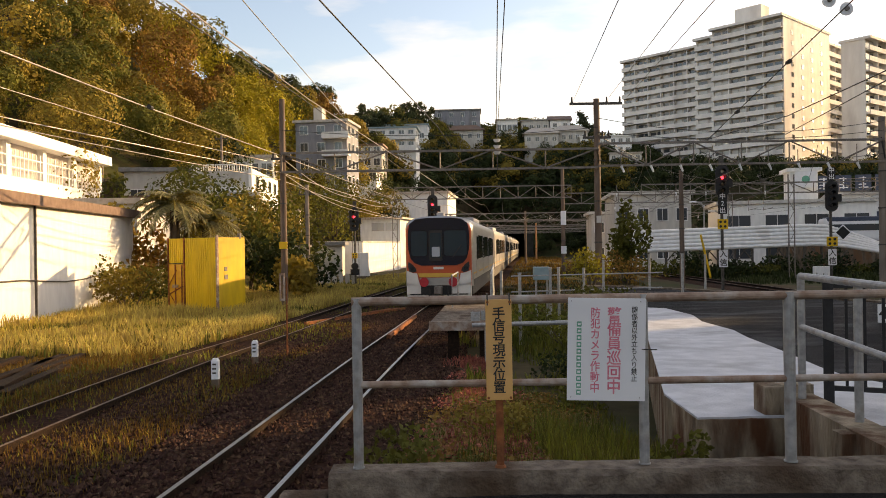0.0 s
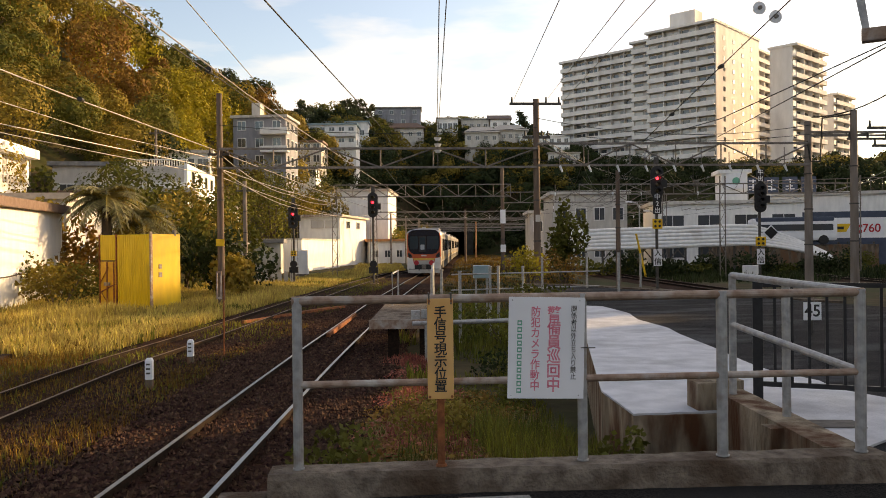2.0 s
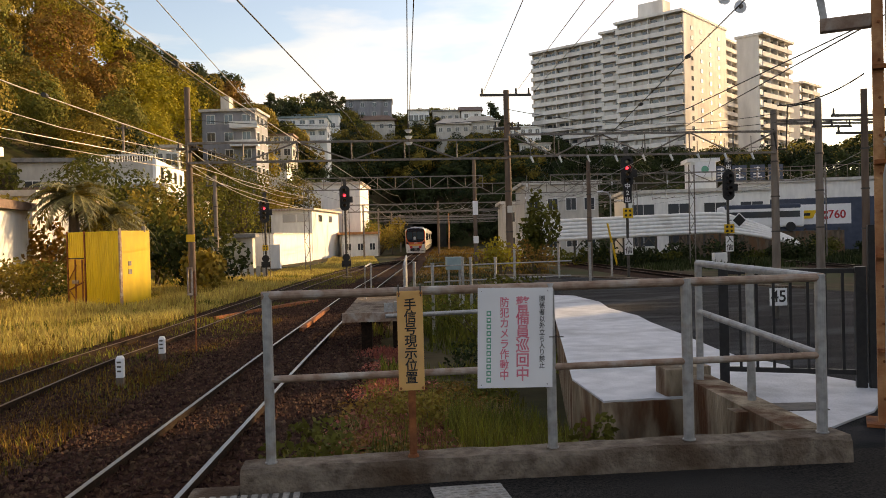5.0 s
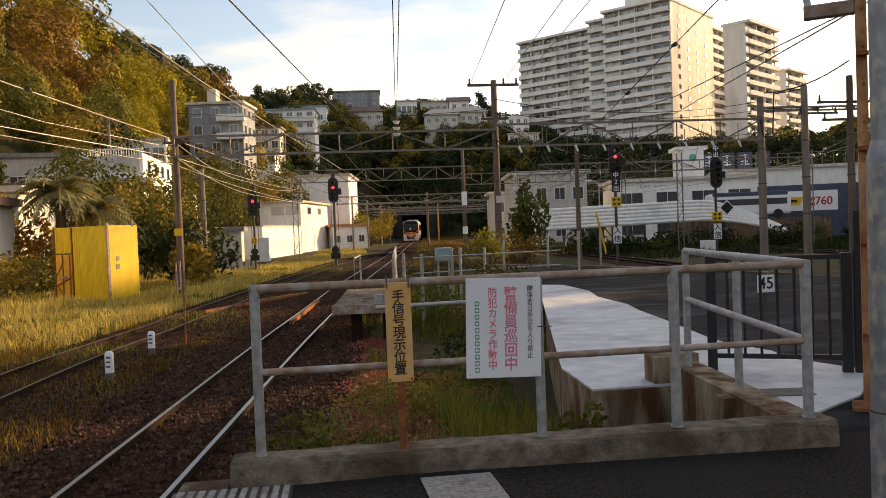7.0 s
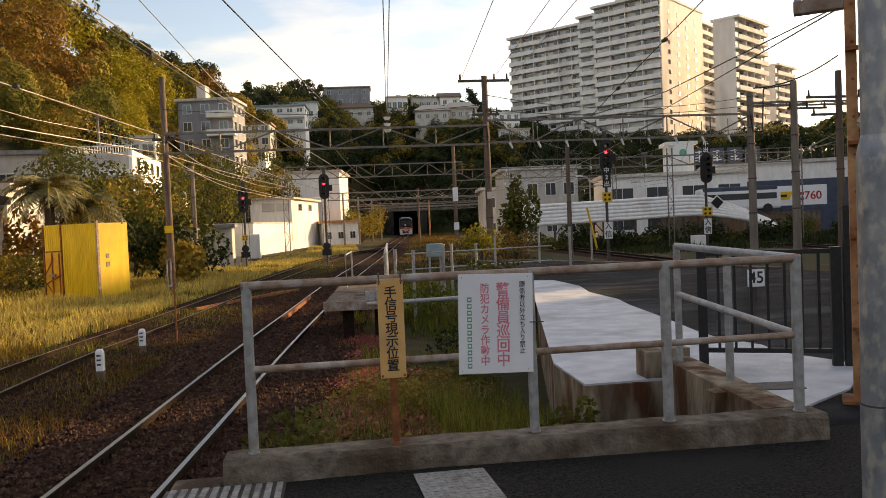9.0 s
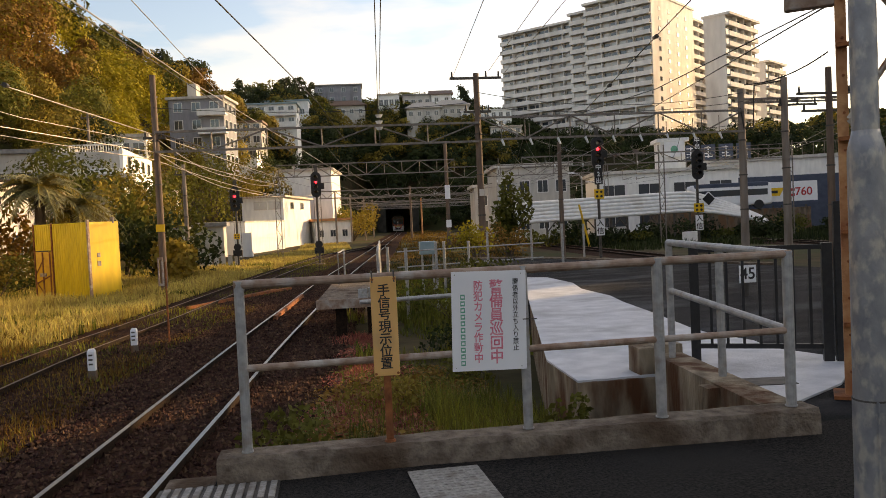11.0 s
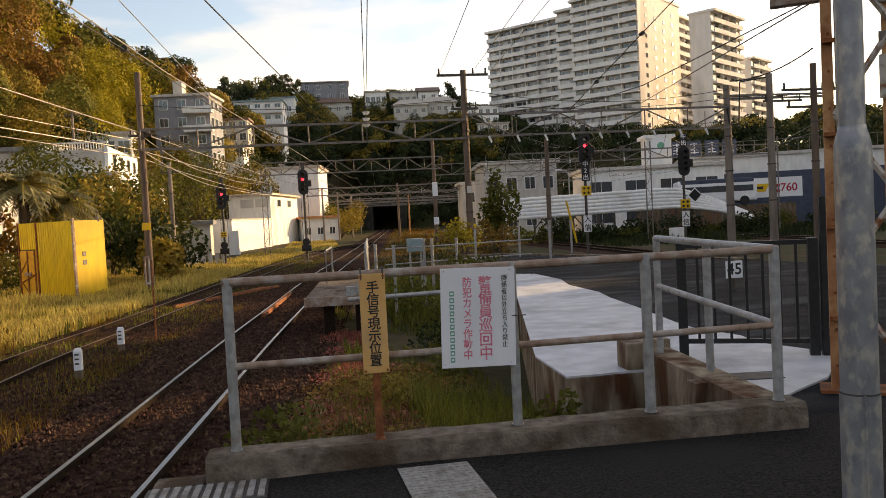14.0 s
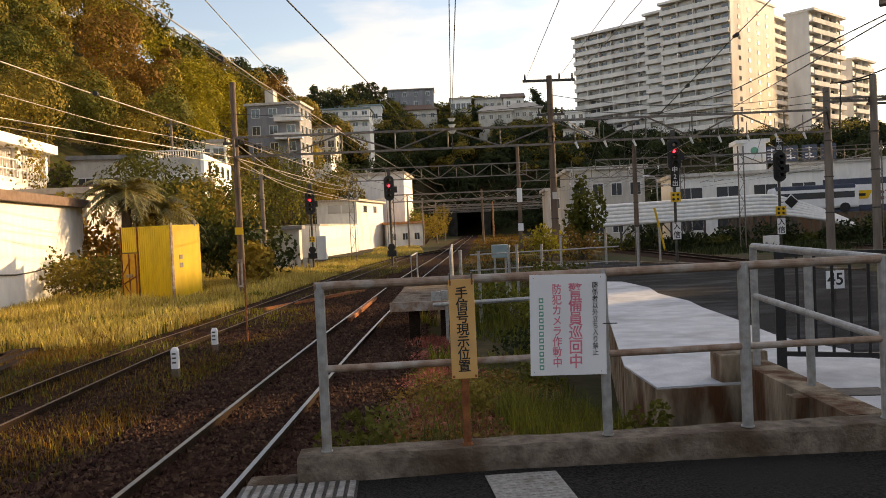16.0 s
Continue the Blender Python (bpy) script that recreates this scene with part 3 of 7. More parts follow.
gv = np.stack([gx, gy, gz], -1).reshape(-1, 3).tolist() + [[0, 0, GROUND]]
gf = [(i * na + j, i * na + (j + 1) % na, (i + 1) * na + (j + 1) % na, (i + 1) * na + j) for i in range(nr - 1) for j in range(na)]
gf += [(nr * na, (j + 1) % na, j) for j in range(na)]
ground.from_pydata(gv, [], [f[::-1] for f in gf])
ground.materials.append(M["ground"])
smooth(tagged(new("ground", ground), "brown earth yard rising into wooded hills", "ground", kind="structure"))


# ---------- tracks ----------
def rail_line(fx, ys, off, parent, top="rail_top"):
    """One rail: foot, web and a worn head."""
    prof = [(-0.062, -0.15), (0.062, -0.15), (0.062, -0.135), (0.012, -0.12), (0.012, -0.045), (0.033, -0.035), (0.033, -0.006), (0.026, 0), (-0.026, 0), (-0.033, -0.006), (-0.033, -0.035), (-0.012, -0.045), (-0.012, -0.12), (-0.062, -0.135)]
    rings = [[(fx(y) + off + px, y, RAIL + pz) for px, pz in prof] for y in ys]
    rail = part("rail", Shape().loft(rings), M["rail_side"], parent)
    head = [[(fx(y) + off - 0.027, y, RAIL + 0.002), (fx(y) + off + 0.027, y, RAIL + 0.002), (fx(y) + off + 0.027, y, RAIL - 0.004), (fx(y) + off - 0.027, y, RAIL - 0.004)] for y in ys]
    part("rail_head", Shape().loft(head), M[top], rail, "polished running surface" if top == "rail_top" else "rusty rail head")


def track(name, label, fx, y0, y1, top, step=0.62, near_sleepers=True):
    t = thing(name, label, "railway track")
    t["kind"] = "structure"
    ys = np.arange(y0, y1 + 0.1, 2.0)
    for off in (-0.5335, 0.5335):
        rail_line(fx, ys, off, t, top)
    bed = [[(fx(y) - 2.0, y, GROUND - 0.02), (fx(y) - 1.35, y, GROUND + 0.05), (fx(y) + 1.35, y, GROUND + 0.05), (fx(y) + 2.0, y, GROUND - 0.02)] for y in ys]
    part("ballast_bed", Shape().loft(bed, closed=False), M["ballast"], t)
    me = Shape().box(-1.0, -0.1, -0.12, 1.0, 0.1, 0.0, bevel=0.012).mesh("sleeper", M["sleeper"])
    y, k = y0 + 0.3, 0
    while y < min(y1, y0 + 110):
        s = new("sleeper", me)
        s.parent = t
        s.matrix_basis = pose(fx(y), y, RAIL - 0.145 + 0.004 * math.sin(7 * y), 0, 0, -math.degrees(math.atan((fx(y + 0.5) - fx(y - 0.5)))))
        y += step
    return t


track("main_track", "railway track with polished rails on brown ballast", main_x, -8, 236, "rail_top")
track("siding_track", "rusty siding track overgrown with grass", side_x, -8, 86, "rail_dull")


# ---------- platform end ----------
def platform():
    p = thing("platform", "asphalt station platform end with a concrete edge", "platform")
    p["kind"] = "structure"
    part("deck", Shape().loft([[(-0.72, y, GROUND - 0.1), (14, y, GROUND - 0.1), (14, y, 0.0), (3.2, y, 0.0), (0.5, y, 0.03), (-0.72, y, 0.01)] for y in (-8, 4.99)]), M["asphalt"], p)
    part("edge", Shape().box(-1.02, -8, -0.16, -0.724, 4.97, 0.004, bevel=0.015), M["concrete"], p, "worn concrete platform edge")
    # the platform goes on beyond the barrier, whitened in part
    part("far_deck", Shape().prism([(3.08, 4.994), (14, 4.994), (13, 12), (10.8, 18.5), (8.6, 24), (6.6, 28), (5.2, 29), (4.5, 22), (3.3, 9.5), (2.5, 7.4), (3.08, 6.9)], GROUND - 0.1, -0.012), M["asphalt_wet"], p)
    part("far_edge", Shape().prism([(10.8, 18.52), (11.1, 18.6), (8.9, 24.15), (6.8, 28.25), (5.2, 29.3), (5.2, 29.02), (6.6, 28.02), (8.6, 24.02)], GROUND - 0.1, 0.03), M["concrete"], p, "rough concrete edge of the old platform")


platform()
kerb = Shape()
kr = random.Random(4)
ring_x = [-0.70 + 3.80 * i / 38 for i in range(39)]
kerb.loft([[(x, 4.70 + kr.uniform(-0.004, 0.004), -0.02), (x, 4.955, -0.02), (x, 4.955, 0.15), (x, 4.94, 0.166 + kr.uniform(-0.006, 0.004)), (x, 4.74 + kr.uniform(-0.012, 0.006), 0.168 + kr.uniform(-0.006, 0.003)), (x, 4.712 + kr.uniform(-0.005, 0.012), 0.142 + kr.uniform(-0.014, 0.008))] for x in ring_x])
part_kerb = tagged(part("kerb", kerb, M["concrete"]), "weathered concrete kerb carrying a steel barrier", "kerb", kind="structure")
side_wall = Shape().prism([(2.80, 4.958), (3.06, 4.958), (3.20, 7.0), (2.93, 7.0)], GROUND, 0.165).box(2.74, 5.55, GROUND, 2.85, 5.70, 0.15)
tagged(part("side_wall", side_wall, M["concrete_tan"]), "rust-stained low concrete wall beside the walkway", "wall", kind="structure")
slab_th = thing("walkway_slab", "white-surfaced concrete walkway slab with a bare end face", "slab")
slab_th["kind"] = "structure"
part("block", Shape().prism([(2.14, 6.81), (3.0, 6.81), (3.02, 7.4), (4.9, 18.3), (4.62, 18.6), (2.16, 7.9)], GROUND - 0.2, -0.014), M["concrete_tan"], slab_th)
part("white_top", Shape().prism([(2.145, 6.825), (2.3, 6.84), (2.42, 6.825), (2.61, 6.85), (2.78, 6.83), (2.96, 6.84), (2.96, 7.03), (3.22, 7.03), (3.08, 5.45), (3.3, 5.42), (3.64, 5.66), (4.12, 5.98), (4.4, 6.3), (4.9, 6.7), (4.68, 7.3), (4.52, 7.7), (4.6, 8.2), (4.42, 8.9), (4.44, 9.5), (4.62, 11.0), (4.76, 12.6), (4.92, 13.6), (4.9, 15.2), (5.16, 16.6), (5.12, 18.5), (4.6, 18.9), (2.17, 7.95)], -0.012, 0.006), M["slab"], slab_th)
part("end_stub", Shape().box(2.74, 6.87, -0.3, 2.93, 7.14, 0.25, bevel=0.02).box(2.93, 7.004, -0.3, 3.22, 7.14, 0.24), M["concrete_tan"], slab_th)


def barrier():
    b = thing("barrier", "grey-painted steel pipe barrier with rusty rails", "railing", pose(0, 4.82, 0.17))
    for x, r in ((-0.53, 0.03), (1.19, 0.03), (2.07, 0.034), (2.965, 0.034)):
        part("post", Shape().tube((x, 0, 0), (x, 0, 1.02), r, n=14), M["galv"], b)
        part("base_plate", Shape().tube((x, 0, 0), (x, 0, 0.008), r * 1.2, n=14), M["galv"], b)
    part("top_rail", Shape().tube((-0.56, 0, 1.0), (2.99, 0, 1.0), 0.027, n=12), M["rail_rust"], b, "rust-brown top rail")
    part("mid_rail", Shape().tube((-0.53, 0, 0.5), (2.965, 0, 0.5), 0.022, n=12), M["rail_rust"], b, "rust-brown middle rail")
    for x, y in ((3.03, 1.05), (3.02, 1.96)):
        part("post", Shape().tube((x, y, -0.01), (x, y, 1.04), 0.032, n=14), M["galv"], b)
    part("side_rail", Shape().tube((2.965, 0, 1.0), (3.02, 1.96, 1.03), 0.03, n=12), M["galv"], b)
    part("side_rail", Shape().tube((2.965, 0, 0.5), (3.02, 1.96, 0.6), 0.027, n=12), M["galv"], b)


barrier()


def text(body, size, mat, parent, x, y, z, rx=90.0, ry=0.0, rz=0.0, sx=1.0, name="lettering"):
    c = bpy.data.curves.new(name, "FONT")
    c.body, c.size, c.align_x, c.align_y, c.extrude = body, size, "CENTER", "CENTER", 0.0006
    c.offset = size * (0.016 if size > 0.05 else 0.006)
    c.materials.append(mat)
    o = new(name, c)
    o.parent = parent
    o.matrix_basis = pose(x, y, z, rx, ry, rz) @ Matrix.Diagonal((sx, 1, 1, 1))
    return o


def upright(body, mat, parent, x, y, z_top, step, size, sx=1.0):
    """A column of characters, read downwards."""
    for i, ch in enumerate(body):
        text(ch, size, mat, parent, x, y, z_top - step * (i + 0.5), sx=sx)


def yellow_sign():
    s = thing("hand_signal_sign", "faded yellow upright sign on a rusty post", "sign", pose(0.32, 4.78, 0.17))
    part("post", Shape().box(-0.022, 0.0, 0, 0.022, 0.03, 0.46, bevel=0.004), M["rust"], s, "rust-red post")
    part("foot", Shape().tube((0, 0.015, 0.0), (0, 0.015, 0.014), 0.036, 0.03, n=12), M["rust"], s)
    part("backing", Shape().box(-0.078, -0.012, 0.405, 0.078, -0.004, 1.005, bevel=0.003), M["sign_yellow"], s)
    for x in (-0.066, 0.066):
        for z in (0.42, 0.99):
            part("bolt", Shape().tube((x, -0.02, z), (x, -0.011, z), 0.008, n=8), M["rust"], s)
        part("tie", Shape().box(x - 0.004, -0.014, 0.97, x + 0.004, 0.05, 1.04), M["dark_steel"], s)
    upright("手信号現示位置", M["ink_black"], s, 0, -0.0135, 0.955, 0.0735, 0.078)


def white_sign():
    s = thing("security_notice", "white notice board with pink, black and green lettering", "sign", pose(0.958, 4.765, 0.868, 0, 1.6, 0))
    part("board", Shape().box(-0.232, -0.003, -0.305, 0.232, 0.003, 0.305, bevel=0.0015), M["sign_white"], s)
    for x in (-0.21, 0.20):
        for z in (-0.285, 0.285):
            part("wire_tie", Shape().tube((x, -0.006, z), (x, 0.07, z + (0.03 if z > 0 else 0)), 0.003, n=6), M["dark_steel"], s)
    part("clip", Shape().box(0.21, -0.006, 0.0, 0.30, 0.0, 0.006), M["dark_steel"], s)
    upright("関係者以外立ち入り禁止", M["ink_black"], s, 0.165, -0.0042, 0.255, 0.0408, 0.042, 0.9)
    upright("警備員巡回中", M["ink_pink"], s, 0.045, -0.0042, 0.245, 0.086, 0.092, 0.95)
    upright("防犯カメラ作動中", M["ink_pink"], s, -0.068, -0.0042, 0.245, 0.0635, 0.066, 0.9)
    for i in range(11):
        z = 0.165 - i * 0.0405
        part("green_bar", Shape().box(-0.178, -0.0042, z - 0.031, -0.150, -0.0034, z).box(-0.172, -0.0046, z - 0.022, -0.156, -0.0042, z - 0.009, 1), (M["ink_green"], M["sign_white"]), s)


yellow_sign()
white_sign()


def gate():
    g = thing("black_gate", "black steel picket gate standing on the walkway", "gate", pose(3.53, 7.37, 0.0, 0, 0, -24.8))
    for x in (0.0, 1.19, 1.30):
        part("post", Shape().box(x - 0.045, -0.045, -0.01, x + 0.045, 0.045, 1.12 if x < 1.25 else 1.5, bevel=0.004), M["black"], g)
    for z in (0.12, 1.06):
        part("rail", Shape().box(0.03, -0.018, z, 1.16, 0.018, z + 0.045), M["black"], g)
    for i in range(7):
        x = 0.15 + i * 0.149
        part("picket", Shape().box(x - 0.013, -0.013, 0.16, x + 0.013, 0.013, 1.07), M["black"], g)


gate()


def sign45():
    s = thing("distance_post", "white plate numbered 45 on a dark post", "sign", pose(6.90, 12.5, -0.012))
    part("post", Shape().box(-0.02, -0.03, -0.01, 0.02, 0.03, 0.5), M["dark_steel"], s)
    part("plate", Shape().box(-0.15, -0.05, 0.22, 0.15, -0.035, 0.51, bevel=0.005), M["sign_white"], s)
    text("45", 0.27, M["ink_black"], s, 0, -0.053, 0.365)


sign45()


# ---------- column and downpipe at the platform ----------
def column():
    c = thing("canopy_column", "rusty laced steel canopy column with peeling paint", "column", pose(3.89, 5.60, 0.0, 0, 0, -33))
    part("chord", Shape().box(0.0, -0.06, -0.01, 0.075, -0.045, 4.2).box(0.0, -0.045, -0.01, 0.012, 0.06, 4.2), M["rust_pale"], c, "orange rusty steel angle")
    part("chord", Shape().box(0.40, -0.06, -0.01, 0.56, -0.045, 4.2).box(0.548, -0.045, -0.01, 0.56, 0.06, 4.2), M["rust_pale"], c, "orange rusty steel angle")
    part("chord", Shape().box(0.0, 0.06, -0.01, 0.07, 0.075, 4.2).box(0.49, 0.06, -0.01, 0.56, 0.075, 4.2), M["rail_rust"], c)
    part("conduit", Shape().tube((0.105, -0.09, 0.02), (0.105, -0.09, 4.2), 0.02, n=10), M["peeling"], c, "pale peeling conduit")
    for z in (0.55, 1.25, 1.95, 2.65, 3.3):
        part("clip", Shape().box(0.0, -0.115, z, 0.14, -0.062, z + 0.03), M["rust"], c)
    for i in range(6):
        z0, k = 0.25 + i * 0.62, 1 if i % 2 else -1
        part("lacing", Shape().tube((0.28 - 0.2 * k, -0.068, z0), (0.28 + 0.2 * k, -0.068, z0 + 0.62), 0.024, n=4), M["peeling"], c, "peeling flat lacing bar")
    for z, mt in ((2.2, "peeling"), (2.62, "steel"), (2.9, "steel")):
        part("tie_plate", Shape().box(0.38, -0.085, z, 0.86, -0.062, z + (0.32 if mt == "peeling" else 0.07)), M[mt], c)
    for z in range(14):
        part("rivet", Shape().tube((0.045, -0.072, 0.2 + z * 0.28), (0.045, -0.06, 0.2 + z * 0.28), 0.011, n=8), M["rust"], c)
    part("base_plate", Shape().box(-0.08, -0.14, -0.005, 0.64, 0.16, 0.02), M["rust"], c)
    part("eave_beam", Shape().box(-0.05, -0.10, 3.42, 1.4, 0.10, 3.56), M["steel"], c, "grey beam of the canopy")
    part("eave_arm", Shape().loft([[(-0.34, y, 3.06), (-0.29, y, 3.05), (-0.36, y, 3.56), (-0.43, y, 3.56)] for y in (-0.02, 0.02)]), M["galv"], c, "slim pale arm under the canopy")
    part("eave_block", Shape().box(-0.35, -0.05, 2.98, 0.0, 0.05, 3.08, bevel=0.01), M["rail_rust"], c)



def downpipe():
    d = thing("drain_pipe", "grey galvanised drain pipe standing on the platform", "pipe", pose(2.15, 2.90, 0.0))
    rings = [(0.0, 0.073), (0.70, 0.073), (1.56, 0.071), (1.66, 0.0705), (1.70, 0.069), (1.73, 0.063), (1.755, 0.055), (1.775, 0.052)]
    body = Shape().loft([[(r * math.cos(k * math.pi / 16), r * math.sin(k * math.pi / 16), z) for k in range(32)] for z, r in rings])
    smooth(part("lower_pipe", body, M["pipe"], d))
    smooth(part("upper_pipe", Shape().tube((0, 0, 1.76), (0, 0, 4.2), 0.0505, n=32, caps=False), M["pipe"], d))
    smooth(part("wrap", Shape().tube((0, 0, -0.01), (0, 0, 0.70), 0.0765, n=32, caps=False), M["pipe"], d, "sheet wrapped round the pipe foot"))
    part("seam", Shape().box(-0.035, -0.080, 0.0, -0.029, -0.066, 0.70), M["pipe"], d)
    part("joint_band", Shape().tube((0, 0, 0.695), (0, 0, 0.702), 0.0775, n=32), M["dark_steel"], d)


column()
downpipe()


# ---------- train ----------
def section(w, z0, z1, r):
    """Body cross-section: upright sides, rounded shoulders, arched roof."""
    pts = [(-w, z0), (w, z0), (w, z1 - r)]
    for i in range(1, 7):
        a = math.pi / 2 * i / 7
        pts.append((w - r * (1 - math.cos(a)), z1 - r + r * 0.82 * math.sin(a)))
    pts += [(w * 0.45, z1 - 0.03), (0, z1), (-w * 0.45, z1 - 0.03)]
    for i in range(6, 0, -1):
        a = math.pi / 2 * i / 7
        pts.append((-w + r * (1 - math.cos(a)), z1 - r + r * 0.82 * math.sin(a)))
    pts.append((-w, z1 - r))
    return pts


CAR, PITCH_CAR = 19.5, 20.0


def train_car(front):
    """One car; its near end is at y = 0 and it reaches towards +y; z = 0 at the rail."""
    c = thing("train_car", "stainless commuter train car with an orange cab end" if front else "stainless commuter train car", "train", group="cars of the train")
    sec = section(1.40, 1.05, 3.70, 0.48)
    y_in = 0.30 if front else 0.0
    part("body", Shape().loft([[(x, y, z) for x, z in sec] for y in (y_in, CAR)]), M["train_body"], c)
    part("skirt", Shape().box(-1.36, y_in + 0.2, 0.42, 1.36, CAR - 0.2, 1.05), M["dark_steel"], c)
    for s in (-1, 1):
        part("stripe", Shape().box(s * 1.404 - 0.004, y_in, 1.27, s * 1.404 + 0.004, CAR, 1.34), M["train_gold"], c, "thin gold waist stripe")
    for i in range(4):
        y = 2.2 + i * 4.85
        for s in (-1, 1):
            part("door", Shape().box(s * 1.40 - 0.014, y, 1.16, s * 1.40 + 0.014, y + 1.3, 3.0), M["train_body"], c)
            part("door_glass", Shape().box(s * 1.41 - 0.012, y + 0.12, 1.85, s * 1.41 + 0.012, y + 0.6, 2.86).box(s * 1.41 - 0.012, y + 0.70, 1.85, s * 1.41 + 0.012, y + 1.18, 2.86), M["train_glass"], c)
            if i < 3:
                part("side_window", Shape().box(s * 1.405 - 0.012, y + 1.5, 1.88, s * 1.405 + 0.012, y + 4.62, 2.92), M["train_glass"], c)
    part("aircon", Shape().box(-0.95, 7.5, 3.55, 0.95, 12.0, 3.88, bevel=0.08), M["train_roof"], c)
    part("rooftop", Shape().box(-0.9, y_in + 0.4, 3.55, 0.9, CAR - 0.4, 3.64), M["train_roof"], c)
    for y in (2.9, CAR - 2.9):
        part("bogie", Shape().box(-1.05, y - 1.4, 0.22, 1.05, y + 1.4, 0.6), M["dark_steel"], c)
        for q in (-1.05, 1.05):
            for s in (-0.53, 0.53):
                part("wheel", Shape().tube((s - 0.06, y + q, 0.43), (s + 0.06, y + q, 0.43), 0.43, n=18), M["dark_steel"], c)
    if not front:
        return c
    # cab end: nose in slices, the mask and its glass, lamps, discs, snow plough
    face = section(1.37, 0.80, 3.60, 0.52)
    part("nose", Shape().loft([[(x * k, y, 0.80 + (z - 0.80) * q) for x, z in face] for y, k, q in ((0.0, 0.90, 0.965), (0.03, 0.95, 0.985), (0.09, 0.985, 1.0))]), M["train_red"], c, "orange-red cab front")
    part("cab_corner", Shape().loft([[(x * k, y, 0.80 + (z - 0.80) * q) for x, z in face] for y, k, q in ((0.09, 0.985, 1.0), (0.30, 1.028, 1.04))]), M["train_body"], c)

    def plate(poly, y, mat, name, label="", t=0.02, cell=None):
        part(name, Shape().loft([[(x, y - t, z) for x, z in poly], [(x, y + 0.05, z) for x, z in poly]]), mat, cell or c, label)

    def rounded(x0, z0, x1, z1, r, n=5):
        pts = []
        for cx, cz, a0 in ((x1 - r, z0 + r, -90), (x1 - r, z1 - r, 0), (x0 + r, z1 - r, 90), (x0 + r, z0 + r, 180)):
            pts += [(cx + r * math.cos(radians(a0 + 90 * i / n)), cz + r * math.sin(radians(a0 + 90 * i / n))) for i in range(n + 1)]
        return pts

    plate([(-0.72, 1.66), (0.72, 1.66), (1.0, 1.76), (1.16, 1.95), (1.25, 2.3), (1.27, 2.7), (1.26, 3.05), (1.20, 3.38), (0.95, 3.56), (0.5, 3.61), (-0.5, 3.61), (-0.95, 3.56), (-1.20, 3.38), (-1.26, 3.05), (-1.27, 2.7), (-1.25, 2.3), (-1.16, 1.95), (-1.0, 1.76)], -0.005, M["cab_mask"], "windscreen", "dark wraparound windscreen")
    plate(rounded(-0.40, 1.84, 0.16, 3.1, 0.06), -0.022, M["black"], "door_frame")
    plate(rounded(-0.34, 1.98, 0.10, 3.0, 0.06), -0.032, M["cab_glass"], "door_pane")
    plate(rounded(-0.27, 2.02, 0.05, 2.42, 0.03), -0.050, M["notice_grey"], "notice", "pale notice behind the glass")
    plate(rounded(-1.12, 2.05, -0.48, 3.08, 0.1), -0.026, M["cab_glass"], "side_pane")
    plate(rounded(0.24, 2.05, 1.16, 3.08, 0.1), -0.026, M["cab_glass"], "driver_pane")
    part("wiper", Shape().tube((0.55, -0.09, 1.95), (0.95, -0.09, 2.5), 0.014, n=6), M["black"], c)
    plate([(-0.80, 1.18), (0.80, 1.18), (0.86, 1.34), (-0.86, 1.34)], -0.014, M["train_gold"], "front_stripe", "gold band")
    plate([(-0.78, 0.84), (0.78, 0.84), (0.80, 1.16), (-0.80, 1.16)], -0.014, M["train_body"], "apron", "bare steel apron")
    for s in (-1, 1):
        plate([(s * x, z) for x, z in ((0.80, 0.84), (1.33, 0.84), (1.33, 1.46), (1.10, 1.36), (0.90, 1.34))][::s], -0.010, M["train_white"], "cheek", "white corner panel")
    for s in (-1, 1):
        plate([(s * (0.80 + x), z) for x, z in ((0.12, 1.44), (0.24, 1.37), (0.42, 1.42), (0.47, 1.62), (0.45, 1.82), (0.30, 1.72), (0.16, 1.56))][::s], -0.02, M["black"], "lamp_housing")
        part("headlight", Shape().tube((s * 1.12, -0.05, 1.55), (s * 1.12, 0.0, 1.55), 0.085, n=14), M["train_glass"], c)
        plate(rounded(s * 1.02 - 0.16, 0.88, s * 1.02 + 0.16, 1.16, 0.05), -0.02, M["train_white"], "step_panel")
        part("tail_disc", Shape().tube((s * 0.60, -0.16, 0.98), (s * 0.60, -0.13, 0.98), 0.19, n=24), M["tail_red"], c, "round red tail disc")
        part("hose", Shape().tube((s * 0.34, -0.12, 0.75), (s * 0.40, -0.16, 0.35), 0.03, n=6), M["black"], c)
    part("number_bar", Shape().box(-0.22, -0.035, 1.50, 0.2, -0.02, 1.60), M["train_white"], c)
    part("coupler", Shape().box(-0.16, -0.42, 0.50, 0.16, 0.2, 0.82, bevel=0.03), M["steel"], c)
    part("underframe", Shape().box(-1.2, -0.02, 0.45, 1.2, 0.4, 0.84), M["black"], c)
    part("snow_plough", Shape().loft([[(-1.28, 0.05, 0.16), (1.28, 0.05, 0.16), (1.28, 0.30, 0.16), (-1.28, 0.30, 0.16)], [(-1.33, -0.02, 0.52), (1.33, -0.02, 0.52), (1.33, 0.30, 0.52), (-1.33, 0.30, 0.52)]]).box(0.55, -0.03, 0.5, 1.33, 0.30, 0.98).box(-1.33, -0.03, 0.5, -0.75, 0.30, 0.98), M["train_white"], c)
    part("antenna", Shape().box(-0.2, 1.2, 3.6, 0.1, 1.6, 3.86), M["train_roof"], c)
    return c


cars = [train_car(True)]
mid = train_car(False)
cars.append(mid)
for i in range(7):
    cars.append(copy_thing(mid, Matrix.Identity(4)))

